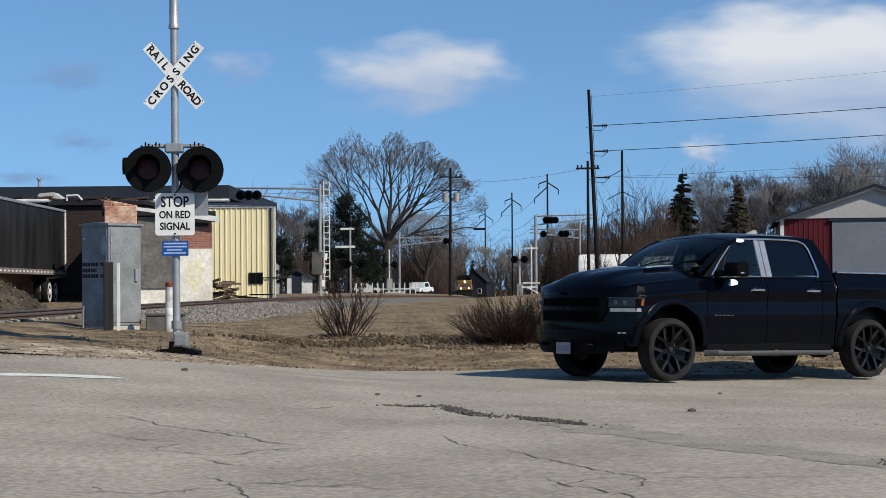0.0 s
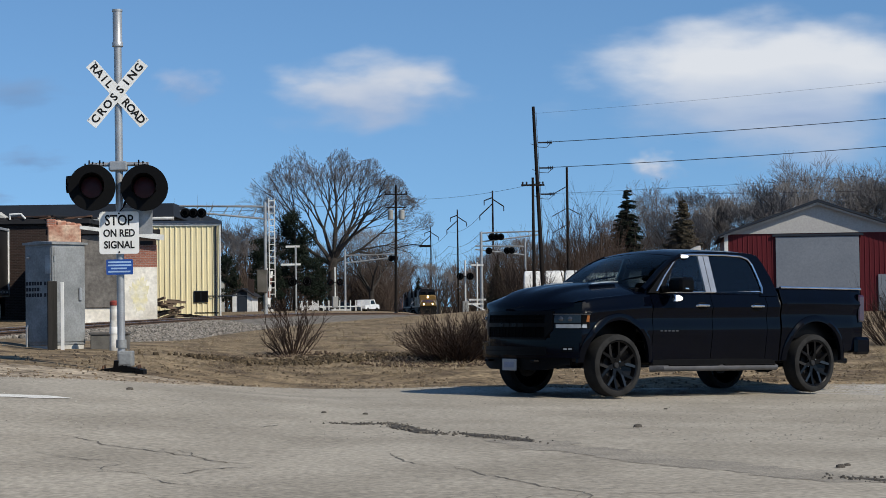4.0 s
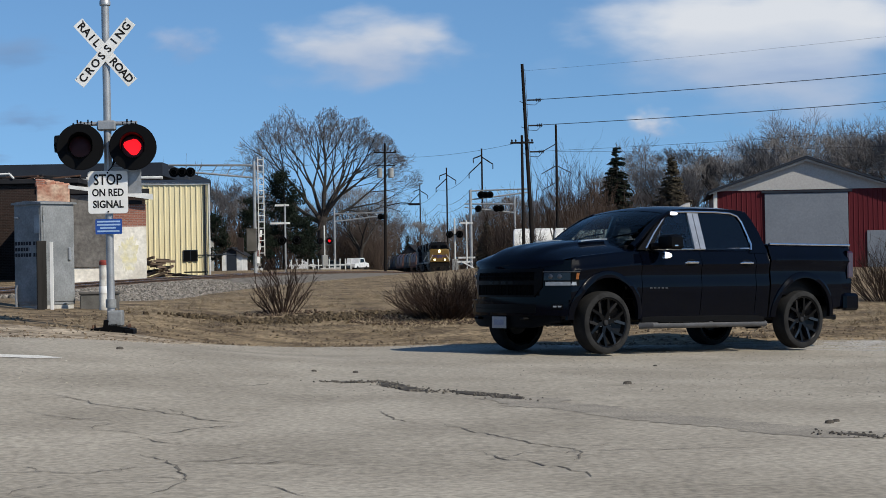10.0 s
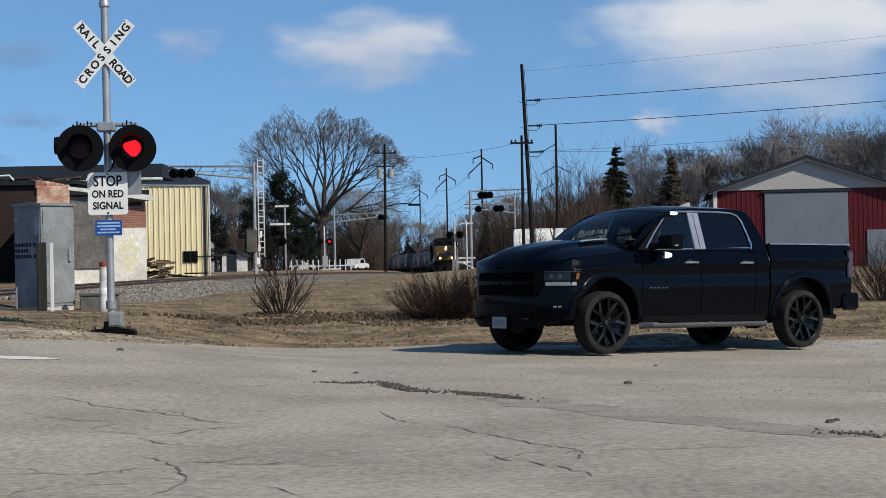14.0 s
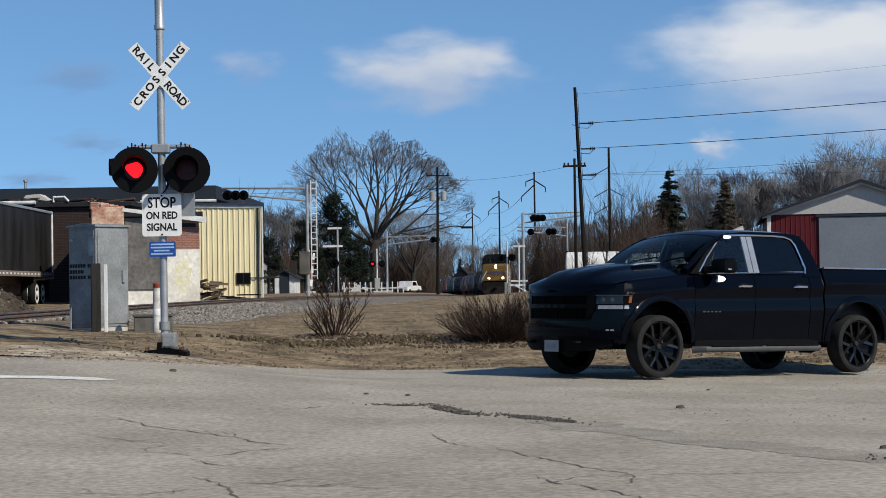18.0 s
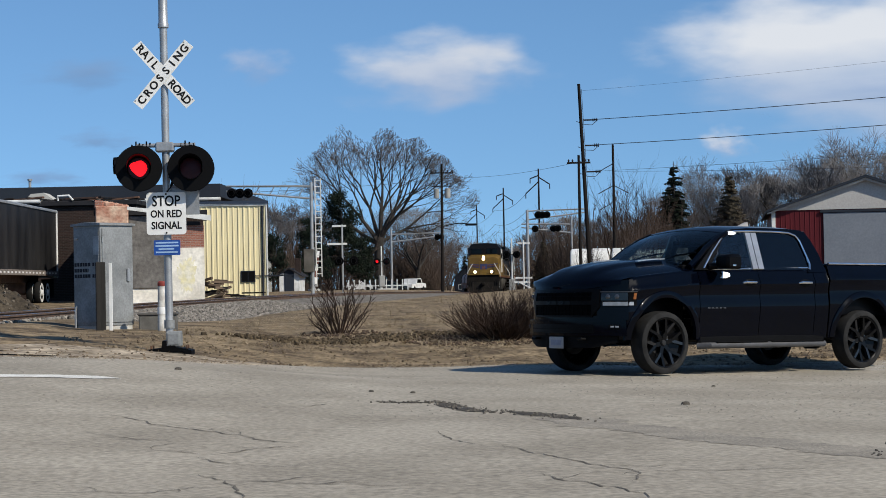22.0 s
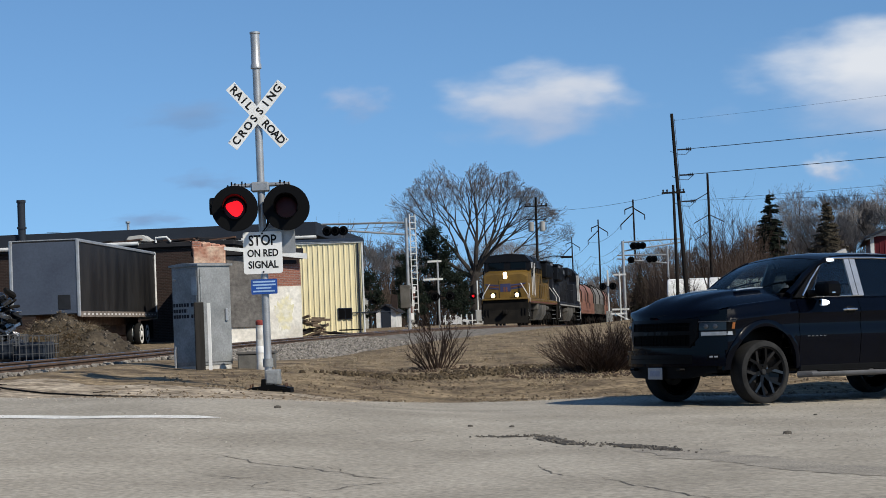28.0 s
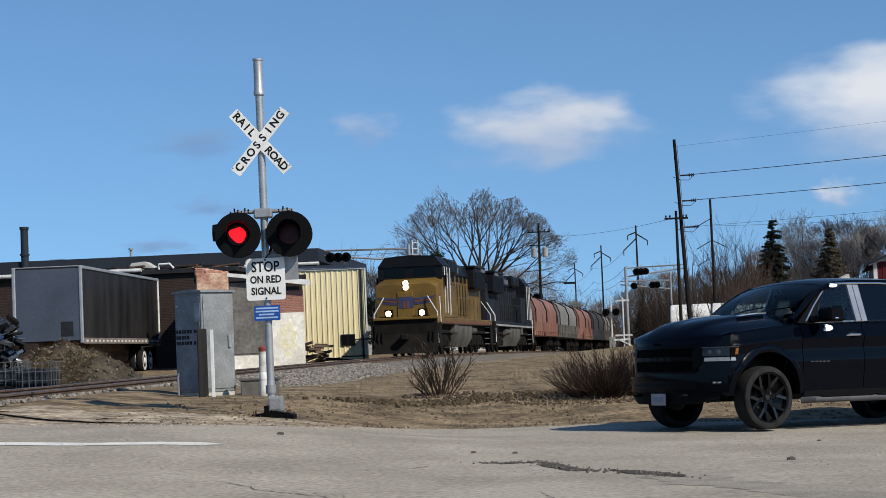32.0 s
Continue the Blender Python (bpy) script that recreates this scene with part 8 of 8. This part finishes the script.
for k in range(60):
    z = .1 + (k // 4) * .135
    u = [rng.uniform(.05, .2) for q in range(3)]
    part("scrap_piece", MB().box(-u[0], u[0], -u[1], u[1], -.4 * u[2], .4 * u[2], .02, pose(.36 * rng.uniform(-1, 1), .3 * rng.uniform(-1, 1), z, 40 * rng.uniform(-1, 1), 40 * rng.uniform(-1, 1), 180 * rng.random())), (M_SCRAP, M_SCRAP, M_GRIME, M_SCRAP, M_LOCOGREY, M_SCRAP, M_GRIME)[k % 7], st, smooth=0)
tufts("mound_weeds", 5000, (-18.5, -12.8, 53.4, 59.5), .22, "dead weeds over the soil mound", M_BLADE, heap_z)
rng = random.Random(8)
rocks("rubble_stones", [(x, y, heap_z(x, y) + .02) for x, y in [(rng.uniform(-18, -12.6), rng.uniform(53.6, 57.5)) for k in range(420)]], speckled("rubble_piece", (.15, .125, .095), (.035, .029, .024)), "broken rubble lying over the soil mound", (.02, .08))
# ---- clouds, far behind everything ----
CLOUDS, DRIFT = [], 66.0
# x, height, half width, half height, seed, softness, density, puffs, tilt, brightness
CLOUD_LIST = [
    (-124, 338, 150, 60, 1.0, 1.0, 1.24, 1.35, 0, 0.80),
    (515, 342, 240, 94, 9.4, 0.74, 1.34, 1.2, 0, 1.00),
    (320, 212, 46, 29, 7.2, 1.20, 1.00, 1.4, 0, 0.80),
    (-411, 352, 64, 36, 10.3, 1.40, 1.00, 1.4, 0, 0.62),
    (-670, 344, 108, 34, 13.4, 1.40, 1.00, 1.4, 0, 0.50),
    (-653, 238, 70, 21, 16.5, 1.40, 1.00, 1.4, 0, 0.50),
    (-752, 178, 76, 20, 19.6, 1.40, 1.00, 1.4, 0, 0.50),
    (551, 291, 137, 28, 22.7, 1.40, 1.00, 1.4, 0, 0.62),
]


def cloud_material(name, bright, shade, seed, soft, dens, puff):
    m = bpy.data.materials.new(name)
    m.use_nodes = True
    nt = m.node_tree
    n, l = nt.nodes, nt.links
    n.remove(n["Principled BSDF"])
    out = n["Material Output"]
    tc, mp = n.new("ShaderNodeTexCoord"), n.new("ShaderNodeMapping")
    mp.inputs["Location"].default_value = (seed, seed * .7, 0)
    l.new(tc.outputs["Object"], mp.inputs[0])
    tex = n.new("ShaderNodeTexNoise")
    tex.inputs["Scale"].default_value, tex.inputs["Detail"].default_value, tex.inputs["Roughness"].default_value = puff, 6, .46
    l.new(mp.outputs[0], tex.inputs["Vector"])
    ln = n.new("ShaderNodeVectorMath")
    ln.operation = "LENGTH"
    l.new(tc.outputs["Object"], ln.inputs[0])
    a = n.new("ShaderNodeMath")
    a.operation = "MULTIPLY_ADD"
    a.inputs[1].default_value, a.inputs[2].default_value = 1.7, dens - .85
    l.new(tex.outputs[0], a.inputs[0])
    b = n.new("ShaderNodeMath")
    b.operation = "SUBTRACT"
    l.new(a.outputs[0], b.inputs[0])
    l.new(ln.outputs["Value"], b.inputs[1])
    mask = n.new("ShaderNodeMapRange")
    mask.interpolation_type = "SMOOTHSTEP"
    mask.inputs[1].default_value, mask.inputs[2].default_value = 0.0, soft
    l.new(b.outputs[0], mask.inputs[0])
    sep = n.new("ShaderNodeSeparateXYZ")
    l.new(tc.outputs["Object"], sep.inputs[0])
    c = n.new("ShaderNodeMath")
    c.operation = "MULTIPLY_ADD"
    c.inputs[1].default_value = .9
    l.new(sep.outputs["Y"], c.inputs[0])
    l.new(tex.outputs[0], c.inputs[2])
    ramp = n.new("ShaderNodeMapRange")
    ramp.inputs[1].default_value, ramp.inputs[2].default_value = .05, .75
    l.new(c.outputs[0], ramp.inputs[0])
    mix = n.new("ShaderNodeMix")
    mix.data_type = "RGBA"
    mix.inputs[6].default_value, mix.inputs[7].default_value = (*shade, 1), (*bright, 1)
    l.new(ramp.outputs[0], mix.inputs[0])
    em, tp, ms = n.new("ShaderNodeEmission"), n.new("ShaderNodeBsdfTransparent"), n.new("ShaderNodeMixShader")
    l.new(mix.outputs[2], em.inputs[0])
    l.new(mask.outputs[0], ms.inputs[0])
    l.new(tp.outputs[0], ms.inputs[1])
    l.new(em.outputs[0], ms.inputs[2])
    l.new(ms.outputs[0], out.inputs[0])
    return m


def cloud(x, z, a, b, mat, label, tilt=0):
    """A far bank of cloud, a and b half its width and height, 3000 m off."""
    grid = MB()
    for j in range(9):
        for i in range(13):
            u, v = (i / 6 - 1) * 1.6, (j / 4 - 1) * 1.6
            grid.v.append((u, v, -.05 * (u * u + v * v)))
    grid.f = [(j * 13 + i, j * 13 + i + 1, (j + 1) * 13 + i + 1, (j + 1) * 13 + i) for j in range(8) for i in range(12)]
    ob = part("cloud", grid.mesh("cloud", mat, 60), None)
    ob.matrix_basis = pose(x, 3000, z) @ pose(0, 0, 0, 90, 0, 0) @ pose(0, 0, 0, 0, 0, tilt) @ Matrix.Diagonal((a, b, b, 1))
    tagged(ob, label, "cloud", "clouds in the sky", kind="structure")
    CLOUDS.append(ob)


C_BRIGHT, C_SHADE, G_BRIGHT, G_SHADE = (.70, .735, .79), (.40, .50, .67), (.37, .47, .66), (.25, .37, .59)
H_BRIGHT, H_SHADE, W_BRIGHT, W_SHADE = (.20, .335, .56), (.165, .285, .49), (.58, .63, .72), (.36, .46, .64)
for x, z, a, b, seed, soft, dens, puff, tilt, br in CLOUD_LIST:
    cloud(x, z, a, b, cloud_material("cloud_vapour", *((C_BRIGHT, C_SHADE) if br > .95 else (W_BRIGHT, W_SHADE) if br > .7 else (G_BRIGHT, G_SHADE) if br > .55 else (H_BRIGHT, H_SHADE)), seed, soft, dens, puff), "bright drifting cumulus cloud with a grey base" if br > .8 else "thin grey drifting cloud", tilt)
# ---- what moves ----
def motions():
    # the flashing pairs: each lamp turns its lit face to the road in turn
    for lamp, side in FLASHERS:
        home = lamp.matrix_basis.copy()
        rows, ang, state = [(0.0, home @ pose(0, 0, 0, 0, 0, 0))], 0, False
        for k in range(12, 53):
            t = 8.15 if k == 12 else round(.40 + .623 * k, 2)
            if 0 < math.ceil(t - .1) - (t - .1) < .1 and math.ceil(t - .1) < t:
                t = math.ceil(t - .1) + .12
            lit = (k % 2 == 0) == (side == "L")
            if lit == state or t > 31.8:
                continue
            rows.append((t - .1, home @ pose(0, 0, 0, 0, ang, 0)))
            rows += [(t - .1 + (j + 1) / 30, home @ pose(0, 0, 0, 0, ang + 60 * (j + 1), 0)) for j in range(3)]
            ang, state = ang + 180, lit
        rows.append((32.0, home @ pose(0, 0, 0, 0, ang, 0)))
        walk(lamp, rows)
    # the train comes in along the curve at an even pace
    start = 0.0
    for car, length, pivot in TRAIN:
        walk(car, train_rows(start, length, pivot))
        start += length + .25
    # clouds drift to the right
    for cloud in CLOUDS:
        m = cloud.matrix_basis.copy()
        walk(cloud, [(0.0, m), (16.0, Matrix.Translation((.5 * DRIFT, 0, 0)) @ m), (32.0, Matrix.Translation((DRIFT, 0, 0)) @ m)])


motions()
